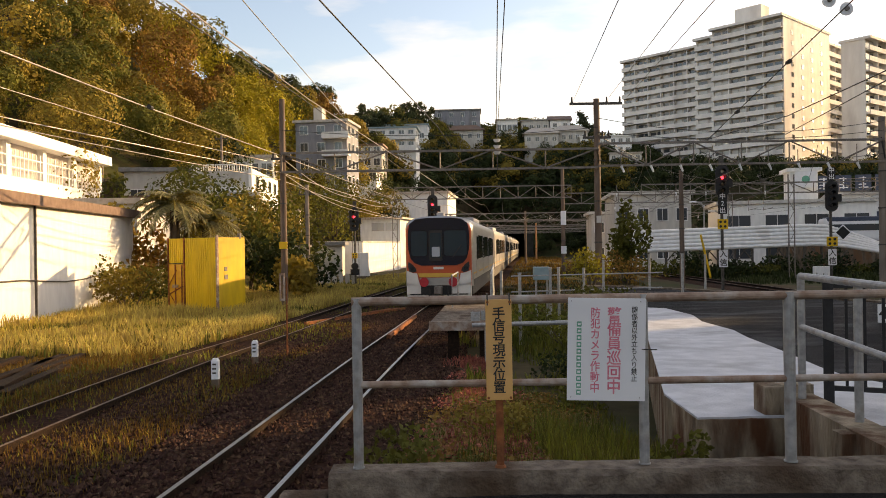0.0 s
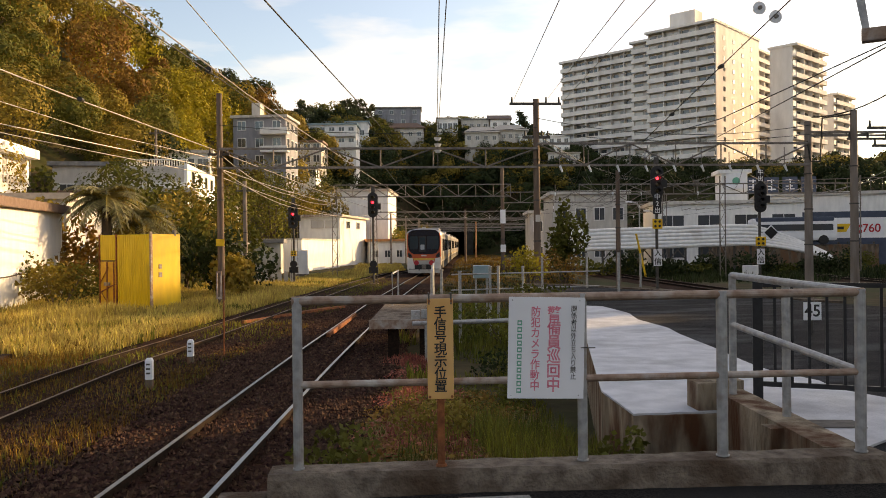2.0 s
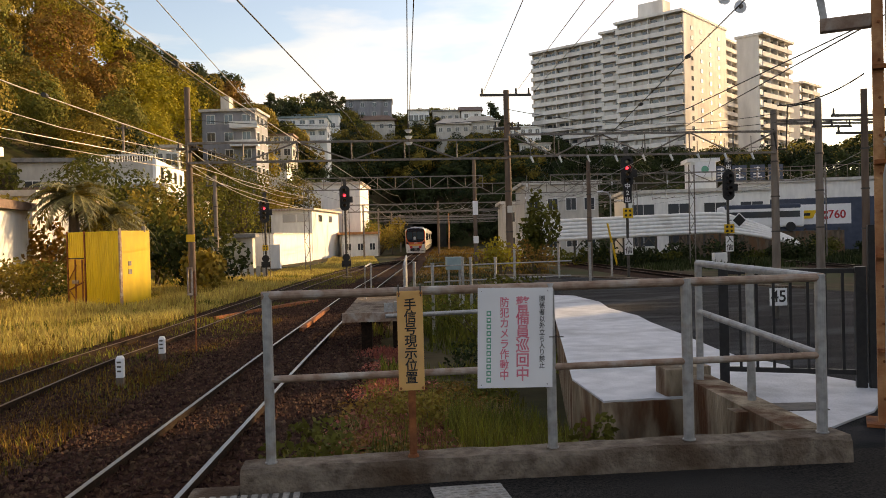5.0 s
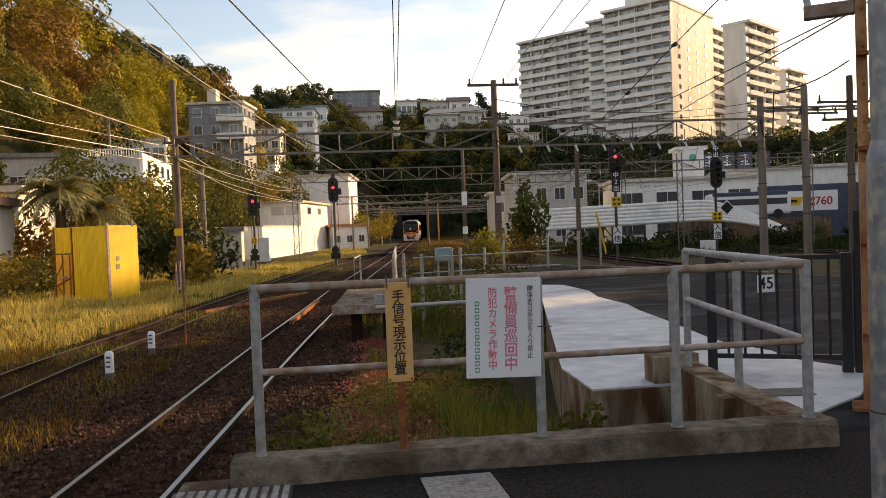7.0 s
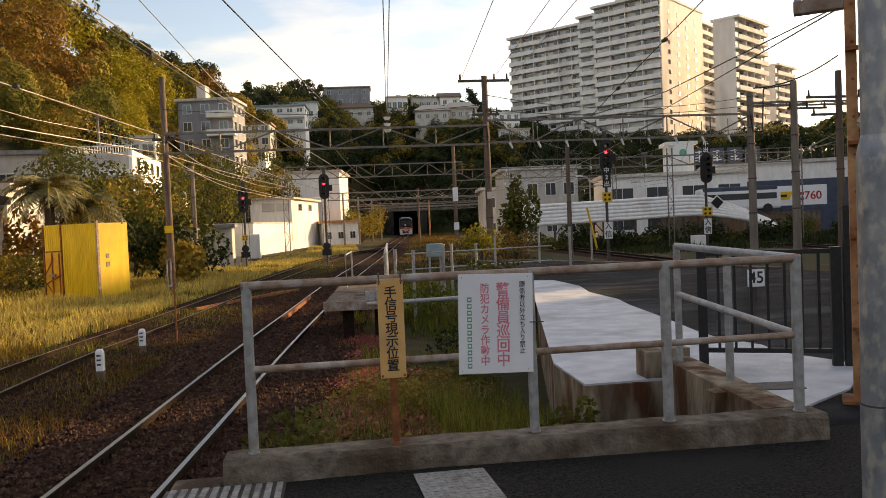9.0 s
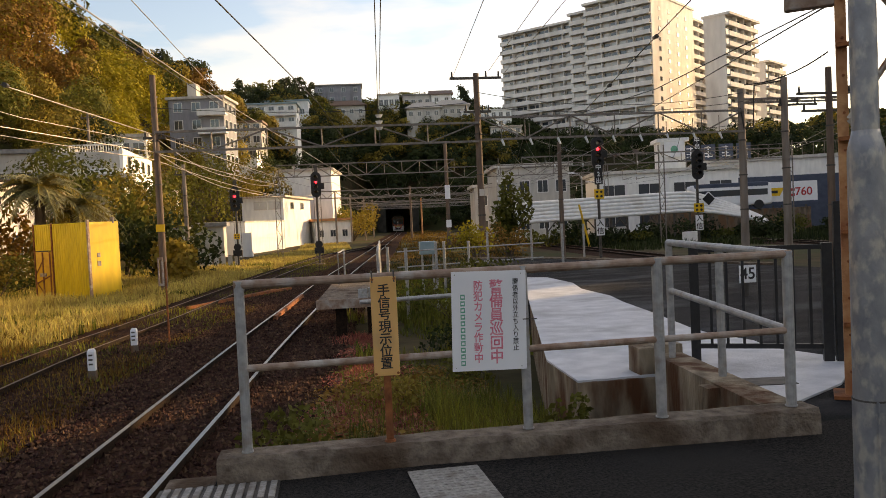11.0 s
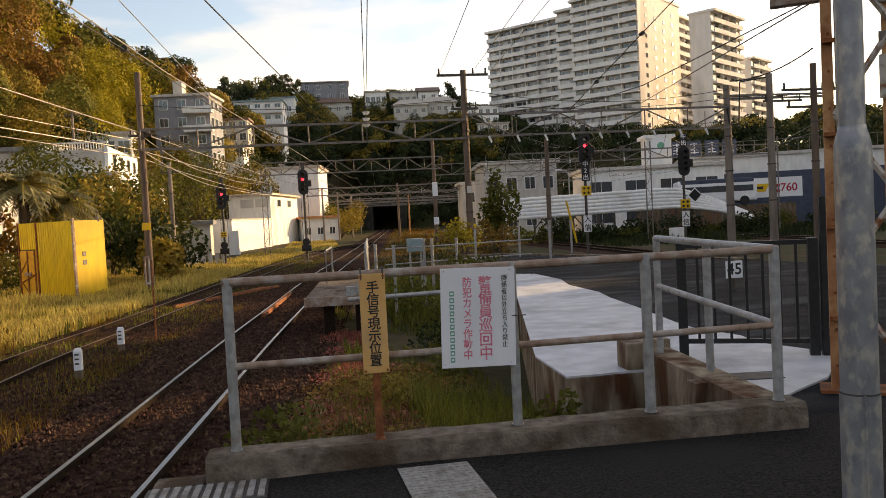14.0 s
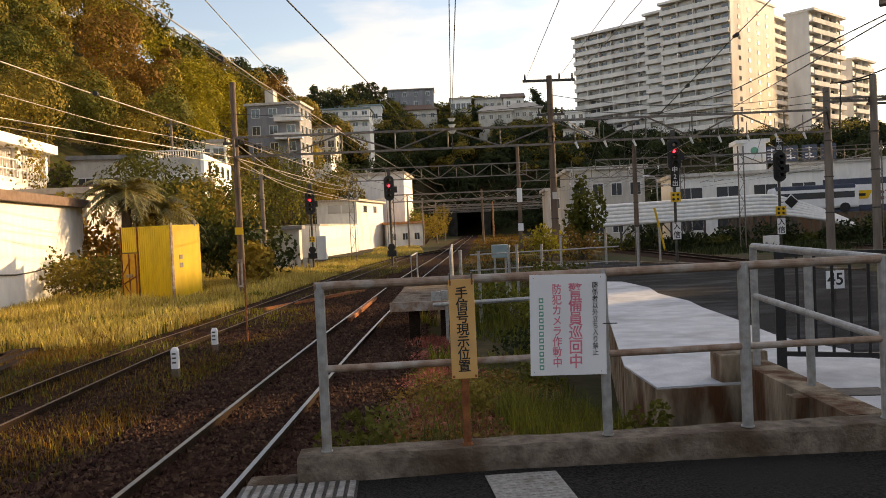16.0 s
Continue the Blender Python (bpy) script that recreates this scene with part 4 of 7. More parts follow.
TRAIN = [(0, 32.8), (1, 48.0), (2, 63.5), (3, 79.2), (4, 95.0), (5, 110.6), (6.5, 133.6), (7.5, 148.2), (9, 169.5), (10, 182.8), (11.5, 201.5), (13, 219.5), (14.5, 236.5), (16, 253.0)]


# ---------- the yard on the left ----------
def corrugated(x0, x1, z0, z1, y, pitch=0.13, depth=0.03):
    """A sheet along x with trapezoid ribs."""
    s, n = Shape(), max(1, round((x1 - x0) / pitch))
    pts = []
    for i in range(n):
        a = x0 + (x1 - x0) * i / n
        w = (x1 - x0) / n
        pts += [(a, y), (a + 0.3 * w, y), (a + 0.45 * w, y - depth), (a + 0.85 * w, y - depth)]
    pts.append((x1, y))
    for (xa, ya), (xb, yb) in zip(pts, pts[1:]):
        s.face([(xa, ya, z0), (xb, yb, z0), (xb, yb, z1), (xa, ya, z1)])
        s.face([(xb, yb + 0.06, z0), (xa, ya + 0.06, z0), (xa, ya + 0.06, z1), (xb, yb + 0.06, z1)])
    return s


def yellow_shed():
    m = pose(-9.46, 33.4, GROUND, 0, 0, -33)
    t = thing("yellow_enclosure", "yellow corrugated steel enclosure standing in dry grass", "shed", m)
    part("front_sheet", corrugated(-2.0, 0.0, 0.0, 3.12, 0), M["yellow"], t)
    part("upper_sheet", corrugated(-3.05, -2.03, 2.05, 3.12, 0), M["yellow"], t)
    door = part("door", Shape().box(-3.02, -0.03, 0.12, -2.06, 0.02, 2.0), M["orange"], t, "orange braced door")
    part("brace", Shape().box(-2.62, -0.07, 0.12, -2.57, -0.03, 1.98).box(-2.2, -0.07, 0.12, -2.15, -0.03, 1.98), M["rust"], door)
    part("brace", Shape().tube((-3.0, -0.06, 0.7), (-2.1, -0.06, 1.05), 0.03, n=4).tube((-3.0, -0.06, 1.1), (-2.5, -0.06, 1.75), 0.025, n=4).tube((-3.0, -0.06, 0.75), (-2.6, -0.06, 0.3), 0.025, n=4), M["rust"], door)
    part("latch", Shape().box(-2.75, -0.10, 0.98, -2.4, -0.05, 1.12), M["rail_rust"], door)
    part("corner_post", Shape().box(-0.02, -0.05, 0, 0.06, 0.05, 3.22), M["rail_rust"], t)
    for x in (-2.06, -3.1):
        part("frame_post", Shape().box(x, -0.05, 0, x + 0.045, 0.02, 3.15), M["rust"], t)
    side = Shape().box(0.02, 0.05, 0.0, 0.06, 1.5, 3.12)
    part("side_sheet", side, M["yellow"], t, "plain yellow side panel")
    part("back_sheet", Shape().box(-3.05, 1.46, 0, 0.02, 1.5, 3.1), M["yellow"], t)
    part("hasp", Shape().box(0.06, 0.35, 1.35, 0.075, 0.52, 1.55), M["steel"], t)
    part("lock_plate", Shape().box(0.06, 0.35, 1.7, 0.075, 0.5, 1.88), M["steel"], t)
    part("vent", Shape().tube((0.0, 1.25, 3.05), (0.0, 1.25, 3.3), 0.08, n=8), M["steel"], t)


yellow_shed()


def white_shed():
    t = thing("white_shed", "long white rendered shed with a brown eave", "building", pose(-15.15, 27.0, GROUND, 0, 0, 4.5))
    part("wall", Shape().box(-9, -8, -0.2, 0, 15.2, 4.35).box(-0.006, -8, -0.2, 0.012, 15.2, 1.4, 1), (M["white_wall"], M["white_wall"]), t)
    part("roof", Shape().prism([(-9.3, -8.3), (0.35, -8.3), (0.35, 15.5), (-9.3, 15.5)], 4.35, 4.75), M["roof_brown"], t, "dark brown fascia and roof")
    part("drain_pipe", Shape().tube((0.06, 3.1, 0), (0.06, 3.1, 4.35), 0.05, n=8), M["dark_steel"], t)
    part("cable", Shape().path([(0.05, -2 + i * 2, 1.5 + 0.12 * math.sin(i * 1.1)) for i in range(9)], 0.03, 5), M["dark_steel"], t)


white_shed()

# ---------- woods ----------
rng = np.random.default_rng(7)


CLEAR = [(-8.6, 3.4, 95, 127), (-3.9, 2.6, 168, 190), (-3.4, 2.4, 190, 216), (-5.4, 1.4, 132, 152), (-13.6, 2.6, 60, 84), (-19.3, 2.2, 60, 73)]      # bearing, half width, from, to


def wood(name, label, mat, spots, seed, per=520, card=0.42, squash=0.8):
    """Many trees as domed crowns of leaf clumps; spots hold x, y, height, radius."""
    r = np.random.default_rng(seed)
    cs, ss, ns, base = [], [], [], per
    for x, y, h, rad in spots:
        az, rr = math.degrees(math.atan2(x, y)), math.hypot(x, y)
        if any(abs(az - q[0]) < q[1] and q[2] < rr < q[3] for q in CLEAR):
            continue
        if name != "bamboo_grove" and -14.6 < az < -11.2 and 95 < rr < 150:
            continue
        z = float(land(x, y))
        lobes = int(r.integers(7, 11))
        per = int(base * min(2.2, (140 / rr) ** 1.3)) if rr < 140 else base
        ld = r.normal(size=(lobes, 3))
        ld /= np.linalg.norm(ld, axis=1, keepdims=True)
        ld[:, 2] = np.abs(ld[:, 2]) * 1.1 - 0.15
        lc = ld * [rad * 0.62, rad * 0.62, h * 0.27] + [x, y, z + h * 0.56]
        lr = rad * r.uniform(0.34, 0.58, lobes)
        k = r.integers(0, lobes, per)
        d = r.normal(size=(per, 3)) + ld[k] * 0.9
        d /= np.linalg.norm(d, axis=1, keepdims=True)
        near = min(1.15, max(0.5, rr / 140))
        cs.append(lc[k] + d * lr[k][:, None] * r.uniform(0.82, 1.06, (per, 1)) * [1, 1, squash])
        ns.append(d * 1.6)
        ss.append(np.full(per, card * near) * r.uniform(0.6, 1.4, per) * (rad / 3) ** 0.4)
    ob = new(name, cards(np.concatenate(cs), np.concatenate(ss), name, mat, seed, 0.0, np.concatenate(ns)))
    return tagged(ob, label, "trees", kind="stuff")


def scatter(n, a0, a1, f0, f1):
    """Places between two bearings, on the slope from f0 to f1 of its rise."""
    a = rng.uniform(a0, a1, n)
    u = np.sqrt(rng.uniform(0, 1, n))
    rb, rt = np.interp(a, AZ, BASE), np.interp(a, AZ, TOP)
    r = rb + (rt - rb) * (f0 + (f1 - f0) * u)
    return np.column_stack([r * np.sin(np.radians(a)), r * np.cos(np.radians(a)), rng.uniform(5.5, 9.0, n), rng.uniform(2.2, 4.8, n)])


def spaced(n, a0, a1, f0, f1, gap):
    """Crowns on the slope that keep their distance, so that shaded gaps stay between them."""
    out = []
    for q in scatter(n, a0, a1, f0, f1):
        q[3] = rng.uniform(2.4, 5.0)
        q[2] = q[3] * rng.uniform(1.7, 2.5)
        if all((q[0] - p[0]) ** 2 + (q[1] - p[1]) ** 2 > (gap * (q[3] + p[3])) ** 2 for p in out):
            out.append(q)
    return out


hill = spaced(2600, -40, -3, 0.02, 1.06, 0.62)
kinds = [[], [], [], []]
for q in hill:
    v = noise.noise(Vector((q[0] * 0.045, q[1] * 0.03, 3.0))) + rng.uniform(-0.35, 0.35)
    kinds[0 if v < -0.16 else 1 if v < 0.18 else 2 if v < 0.42 else 3].append(q)
wood("green_trees", "evergreen trees covering the hillside", M["leaf"], kinds[0], 11, 900, 0.46, 1.0)
wood("olive_trees", "olive-brown autumn trees covering the hillside", M["leaf_olive"], kinds[1], 12, 900, 0.46, 1.0)
wood("autumn_trees", "rust-coloured autumn trees on the hillside", M["leaf_rust"], kinds[2], 13, 900, 0.46, 1.0)
wood("shaded_trees", "trees among the autumn ones, shade put into their dark leaves", M["leaf_dark"], kinds[3], 23, 900, 0.46, 1.0)
wood("bamboo_grove", "yellow-green bamboo grove on the hillside", M["leaf_gold"], scatter(34, -14.4, -11.4, 0.28, 0.72), 14, squash=1.5)
wood("bamboo_tops", "pale bamboo rising over the crest", M["leaf_gold"], scatter(22, -19.5, -14.2, 0.62, 0.98), 24, squash=1.6)
low = scatter(230, -27, -9, 0.22, 0.55)
low[:, 2] *= 0.42
low[:, 3] *= 0.42
wood("hill_shrubs", "olive shrubs between the hillside houses", M["leaf_olive"], low[:150], 25, 420, 0.36, 1.0)
wood("hill_shrubs", "green shrubs between the hillside houses", M["leaf"], low[150:], 26, 420, 0.36, 1.0)
# shadow on this slope is put into the leaf colour
wood("dark_trees", "trees on the shaded slope, shade put into their dark leaves", M["leaf_dark"], scatter(420, -6, 15, 0.0, 1.0), 15)
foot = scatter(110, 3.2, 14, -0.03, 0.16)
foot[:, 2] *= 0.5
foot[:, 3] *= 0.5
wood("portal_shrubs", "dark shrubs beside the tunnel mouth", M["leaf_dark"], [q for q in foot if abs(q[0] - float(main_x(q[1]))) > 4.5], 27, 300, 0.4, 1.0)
# olive leaves stand in for sun on crowns the lamp leaves unlit
wood("slope_trees", "olive trees on the upper slope", M["leaf_olive"], scatter(170, -5, 13, 0.35, 0.92), 16)
wood("ridge_shrubs", "dark trees in front of the ridge houses", M["leaf"], scatter(120, -1, 12.5, 0.72, 0.93), 19)
# bamboo gold puts sunlight into the colour of these crowns
wood("sunlit_tone_trees", "trees below the ridge houses, sunlight put into their yellow-green", M["leaf_gold"], scatter(26, -4, 9, 0.55, 0.86), 21)
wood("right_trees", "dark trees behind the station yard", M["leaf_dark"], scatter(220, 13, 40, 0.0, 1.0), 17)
wood("ridge_trees", "brown-green trees along the far ridge", M["leaf_olive"], scatter(60, 24, 40, 0.6, 1.1), 18)


# ---------- apartment block ----------
def slab_block(name, label, origin, yaw, length, depth, storeys, z0, storey, mats, bays, balcony=1.3, both=False):
    """A long block: x runs along the fronted side (which looks to -y), storeys with balconies, panes and dividers."""
    t = thing(name, label, "apartment building", pose(*origin, z0, 0, 0, yaw))
    h = storeys * storey
    wall, recess = mats
    # core behind the balconies takes the darker recess colour
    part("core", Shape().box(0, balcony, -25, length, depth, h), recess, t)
    part("end_wall", Shape().box(-0.3, balcony - 0.2, -25, 0.05, depth + 0.1, h + 0.3), wall, t)
    part("end_wall", Shape().box(length - 0.05, balcony - 0.2, -25, length + 0.3, depth + 0.1, h + 0.3), wall, t)
    part("back_wall", Shape().box(0.05, depth, -25, length - 0.05, depth + 0.2, h + 0.3), wall, t)
    part("roof", Shape().box(-0.6, -0.5, h, length + 0.6, depth + 0.6, h + 0.7), wall, t)
    w = length / bays
    r = random.Random(int(length * 10))
    pane = Shape().box(0, -0.06, 0.3, w * 0.40, 0.02, 2.3)
    pane_dark, pane_pale = pane.mesh("window", M["window"]), pane.mesh("window", M["window_pale"])
    for s in range(storeys):
        z = s * storey
        bal = part("balcony", Shape().box(-0.2, -0.1, z - 0.15, length + 0.2, balcony, z + 0.1).box(-0.2, -0.1, z + 0.1, length + 0.2, 0.05, z + 1.15), wall, t)
        for b in range(bays):
            for k in range(2):
                o = new("window", pane_pale if r.random() < 0.42 else pane_dark)
                o.parent = bal
                o.matrix_basis = pose(b * w + 0.35 + k * w * 0.5, balcony, z)
    for b in range(1, bays):
        part("divider", Shape().box(b * w - 0.1, 0.05, 0, b * w + 0.1, balcony, h), wall, t)
    return t


APT = (M["apt_wall"], M["apt_recess_shade"])
UX = -51.5 + 4.2                                     # run of the long front
ca, sa = math.cos(radians(UX)), math.sin(radians(UX))


def along(s, f):
    """A place s metres along the front and f metres out from it."""
    return 59.5 + s * ca + f * sa, 261.5 + s * sa - f * ca


slab_block("apartment_wing", "pale apartment wing with rows of white balconies", along(0, 0), UX, 28, 14, 15, 17.3, 2.9, APT, 6)
slab_block("apartment_wing", "narrow stepped-out apartment bay with white balconies", along(27.5, 2.2), UX, 7, 15, 15, 18.6, 2.9, APT, 1)
end_wing = slab_block("apartment_wing", "pale apartment wing with rows of white balconies", along(33.8, 4.2), UX, 20.5, 32, 15, 20.0, 2.9, APT, 4)
lift = thing("lift_tower", "plain pale rooftop lift house on the apartment block", "rooftop hut", pose(*along(38, -2), 63.4, 0, 0, UX))
part("hut", Shape().box(0, 0, -0.2, 8, 5, 6.5), M["apt_wall"], lift)
slab_block("apartment_end", "sunlit end bays of the apartment block with small balconies", along(54.0, -28.2), UX + 90, 17, 12, 14, 20.2, 2.9, APT, 3)
slab_block("apartment_tower", "warm sunlit apartment wing with stacked balconies", (116.0, 215.8), 38, 20, 7.5, 14, 15.6, 2.9, APT, 4)
slab_block("apartment_tower", "far lower apartment tower with stacked balconies", (152.7, 258.0), 38, 15, 8, 11, 18.5, 2.9, APT, 3)
for k in range(14):
    for y in (6.5, 13.0, 19.5, 26.0):
        z = 1.5 + k * 2.9
        w = part("flank_window", Shape().box(20.78, y - 0.75, z - 0.1, 20.86, y + 0.75, z + 1.3), M["pale_wall"], end_wing)
        part("pane", Shape().box(20.85, y - 0.65, z, 20.89, y + 0.65, z + 1.2), M["window"], w)


# ---------- unseen plain blocks on the sunny side, added to shade the yard ---
# heights set the shadow edges; the break near y 32 to 36 passes a sunbeam
for x, y, w, d, h in ((20, 0, 16, 19, 11.0), (40, 19, 5, 13.3, 14.4), (40, 36.4, 5, 4.6, 14.4), (62, 42, 20, 23, 17.6), (84, 76, 20, 17, 28.4), (112, 90, 20, 28, 27.0)):
    blk = thing("station_building", "unseen plain block that shades the station yard", "building", pose(x, y, GROUND))
    part("wall", Shape().box(0, 0, -0.2, w, d, h), M["pale_wall"], blk)
    part("roof", Shape().box(-0.3, -0.3, h, w + 0.3, d + 0.3, h + 0.3), M["roof_grey"], blk)
tun = thing("tunnel_portal", "dark concrete tunnel portal at the foot of the wooded slope", "tunnel", pose(main_x(190), 190, GROUND, 0, 0, -6.5))
tun["kind"] = "structure"
part("portal_wall", Shape().box(-5.0, 0, -1, -2.9, 1.2, 6.6).box(2.9, 0, -1, 5.0, 1.2, 6.6).box(-2.9, 0, 5.6, 2.9, 1.2, 6.6), M["portal"], tun)
part("lining", Shape().box(-3.3, 1.2, -0.5, -2.9, 75, 6.0).box(2.9, 1.2, -0.5, 3.3, 75, 6.0).box(-3.3, 1.2, 5.6, 3.3, 75, 6.0).box(-3.3, 75, -0.5, 3.3, 75.4, 6.0), M["portal"], tun)


# ---------- poles, gantries, wires ----------
def mast(name, label, x, y, h, r, mat, z=GROUND, fittings=()):
    t = thing(name, label, "pole", pose(x, y, z))
    part("shaft", Shape().tube((0, 0, -0.1), (0, 0, h), r, r * 0.78, n=14), mat, t)
    for k in range(3):
        part("band", Shape().tube((0, 0, h * (0.3 + 0.2 * k)), (0, 0, h * (0.3 + 0.2 * k) + 0.06), r * 1.05, n=14), M["dark_steel"], t)
    for kind, *q in fittings:
        if kind == "arm":
            z0, l0, l1 = q
            part("cross_arm", Shape().box(-l0, -0.05, z0, l1, 0.05, z0 + 0.1), M["dark_steel"], t)
            for xx in (-l0 + 0.1, l1 - 0.1, l1 * 0.4):
                part("insulator", Shape().tube((xx, 0, z0 + 0.1), (xx, 0, z0 + 0.34), 0.05, 0.035, n=8), M["wire"], t)
        elif kind == "plate":
            z0, w, h0, mt = q
            part("plate", Shape().box(-w / 2, -r - 0.03, z0, w / 2, -r - 0.005, z0 + h0), M[mt], t)
    return t


mast("catenary_mast", "weathered brown catenary mast carrying a gantry beam", -6.8, 34.2, 9.0, 0.15, M["pole_brown"], fittings=(("plate", 2.6, 0.34, 0.3, "signal_yellow"), ("arm", 6.4, 0.5, 0.4)))
mast("catenary_mast", "grey-brown concrete mast with a cross arm on top", 6.65, 34.2, 8.8, 0.16, M["pole_brown"], fittings=(("arm", 8.55, 1.15, 1.1), ("plate", 3.5, 0.2, 0.3, "pale_wall"), ("arm", 7.1, 0.6, 0.6)))
mast("catenary_mast", "pale concrete catenary mast with one sunlit side", 18.85, 34.2, 7.85, 0.19, M["pole"])
mast("catenary_mast", "pale concrete catenary mast with one sunlit side", 20.85, 34.0, 8.3, 0.19, M["pole"], fittings=(("arm", 7.0, 0.3, 1.6),))
mast("catenary_mast", "dark steel catenary mast with cross arms", 20.35, 30.0, 8.0, 0.16, M["pole_brown"], fittings=(("arm", 6.9, 1.4, 1.0), ("arm", 6.2, 1.2, 1.2)))
mast("utility_pole", "pale concrete utility pole behind the equipment cabinet", -9.3, 55, 7.0, 0.16, M["pole"], fittings=(("arm", 6.3, 0.6, 0.6),))
mast("utility_pole", "slim pale pole with crossing cables on the slope", -19.8, 72, 13.0, 0.13, M["pole"], fittings=(("arm", 12.6, 0.6, 0.6),))
mast("utility_pole", "slim pole beside the white sheds", -28.0, 66, 11.5, 0.10, M["pole"])
mast("catenary_mast", "dark catenary mast with a white plate", 11.3, 75, 9.9, 0.20, M["pole_brown"], fittings=(("plate", 4.5, 0.5, 1.3, "sign_white"), ("plate", 1.8, 0.5, 0.7, "sign_white")))
mast("catenary_mast", "slim brown catenary mast beside the main track", 11.9, 115, 7.6, 0.18, M["pole_brown"])
mast("catenary_mast", "slim brown catenary mast beside the main track", 17.5, 150, 6.8, 0.18, M["rust_pale"], fittings=(("arm", 6.0, 1.2, 1.2),))
mast("catenary_mast", "slim grey mast in front of the shaded building", 13.75, 46, 6.8, 0.15, M["pole_brown"])
for x, y in ((3.2, 112), (5.5, 122), (1.0, 100), (7.8, 140)):
    mast("catenary_mast", "slim pale catenary mast beside the tracks", x, y, 6.6, 0.13, M["pole"])


def gantry(y, x0, x1, z0, z1, bays, lattice=False, label="weathered steel truss gantry over the tracks", slope=0.0):
    """A truss beam across the tracks: two chords with posts and diagonals."""
    g = thing("catenary_gantry", label, "gantry", pose(x0, y, 0))
    L, c = x1 - x0, 0.045 if not lattice else 0.07
    part("top_chord", Shape().box(0, -c, z1 - c, L, c, z1 + c), M["steel"], g)
    part("bottom_chord", Shape().box(0, -c, z0 - c, L, c, z0 + c), M["steel"], g)
    for i in range(bays + 1):
        x = L * i / bays
        if not lattice:
            part("upright", Shape().tube((x, 0, z0), (x, 0, z1), 0.03, n=5), M["steel"], g)
        if i < bays:
            a, b = (z0, z1) if i % 2 else (z1, z0)
            part("diagonal", Shape().tube((x, 0, a), (L * (i + 1) / bays, 0, b), 0.035, n=5), M["steel"], g)
    return g


gantry(34, -6.8, 6.65, 4.80, 5.60, 6)
gantry(34, 6.65, 18.85, 4.86, 5.80, 6)
gantry(34.1, 18.85, 24.0, 6.15, 6.3, 3)
gantry(67, -4.0, 10.8, 5.55, 6.55, 10)
gantry(75, 11.3, 27.0, 5.4, 6.4, 9)
gantry(104, -1.0, 30.0, 4.9, 5.8, 30, True, "grey lattice girder gantry over the tracks")
gantry(128, 2.0, 34.0, 4.6, 5.5, 30, True, "grey lattice girder gantry over the tracks")
gantry(150, 4.0, 36.0, 4.6, 5.4, 28, True, "grey lattice girder gantry over the tracks")
gantry(170, 6.0, 30.0, 4.4, 5.2, 24, True, "grey lattice girder gantry over the tracks")
gantry(55, 13.7, 34.0, 4.9, 5.6, 12)
gantry(88, 20.0, 44.0, 4.9, 5.8, 16, True, "grey lattice girder gantry over the sidings")
for x, y in ((-1.0, 104), (30.0, 104), (2.0, 128), (4.0, 150), (34.0, 55), (27.0, 75), (20.0, 88), (-4.0, 67), (44.0, 88), (24.0, 55)):
    lm = thing("lattice_mast", "slim steel lattice mast of a gantry", "pole", pose(x, y, GROUND))
    for dx in (-0.2, 0.2):
        part("leg", Shape().box(dx - 0.03, -0.04, -0.1, dx + 0.03, 0.04, 7.2), M["steel"], lm)
    for k in range(9):
        s = 1 if k % 2 else -1
        part("lacing", Shape().tube((-0.2 * s, 0, 0.2 + k * 0.75), (0.2 * s, 0, 0.95 + k * 0.75), 0.02, n=4), M["steel"], lm)


def wire(pts, r=0.012, mat="wire", sag=0.0, n=8, label="dark overhead wire above the tracks", extend=1.0):
    """An overhead wire through the given places, running on behind its first one."""
    p = [Vector(q) for q in pts]
    p[0] = p[0] + (p[0] - p[1]) * extend
    c = bpy.data.curves.new("overhead_wire", "CURVE")
    c.dimensions, c.bevel_depth, c.bevel_resolution = "3D", r, 1
    out = []
    for a, b in zip(p, p[1:]):
        for i in range(n):
            f = i / n
            q = a.lerp(b, f)
            q.z -= sag * 4 * f * (1 - f)
            out.append(q)
    out.append(p[-1])
    s = c.splines.new("POLY")
    s.points.add(len(out) - 1)
    for k, q in zip(s.points, out):
        k.co = (*q, 1)
    c.materials.append(M[mat])
    return tagged(new("overhead_wire", c), label, "cable")


PALE = "pale sunlit wire above the yard"
wire([(-4.11, 11.6, 5.14), (-3.85, 19.5, 5.52), (-0.91, 47.0, 5.1), (3.0, 67, 5.4)], 0.012)
wire([(-4.13, 12.5, 5.42), (-3.65, 22.0, 5.64), (-0.09, 50.0, 5.32)], 0.014, "wire_pale", 0, 8, PALE)
wire([(-3.45, 14.0, 5.88), (-3.39, 34.0, 6.19)], 0.010, "wire_pale", 0, 8, PALE)
wire([(-1.8, 12.0, 5.23), (-0.12, 30.0, 6.01), (0.9, 34, 5.0)], 0.014)
wire([(0.87, 12.0, 5.19), (2.33, 34.0, 6.1)], 0.009)
wire([(0.98, 12.0, 5.19), (2.37, 34.0, 6.1)], 0.009)
wire([(2.91, 13.0, 5.47), (5.64, 34.0, 7.66)], 0.009, "wire_pale", 0, 8, "thin grey wire above the platform")
wire([(4.27, 14.0, 5.75), (7.16, 34.0, 7.78)], 0.009, "wire_pale", 0, 8, "thin grey wire above the platform")
wire([(4.82, 14.0, 5.75), (7.8, 34.0, 7.62)], 0.009, "wire_pale", 0, 8, "thin grey wire above the platform")
wire([(9.83, 19.0, 7.22), (10.88, 25.0, 7.12), (11.26, 34.0, 5.84)], 0.016)
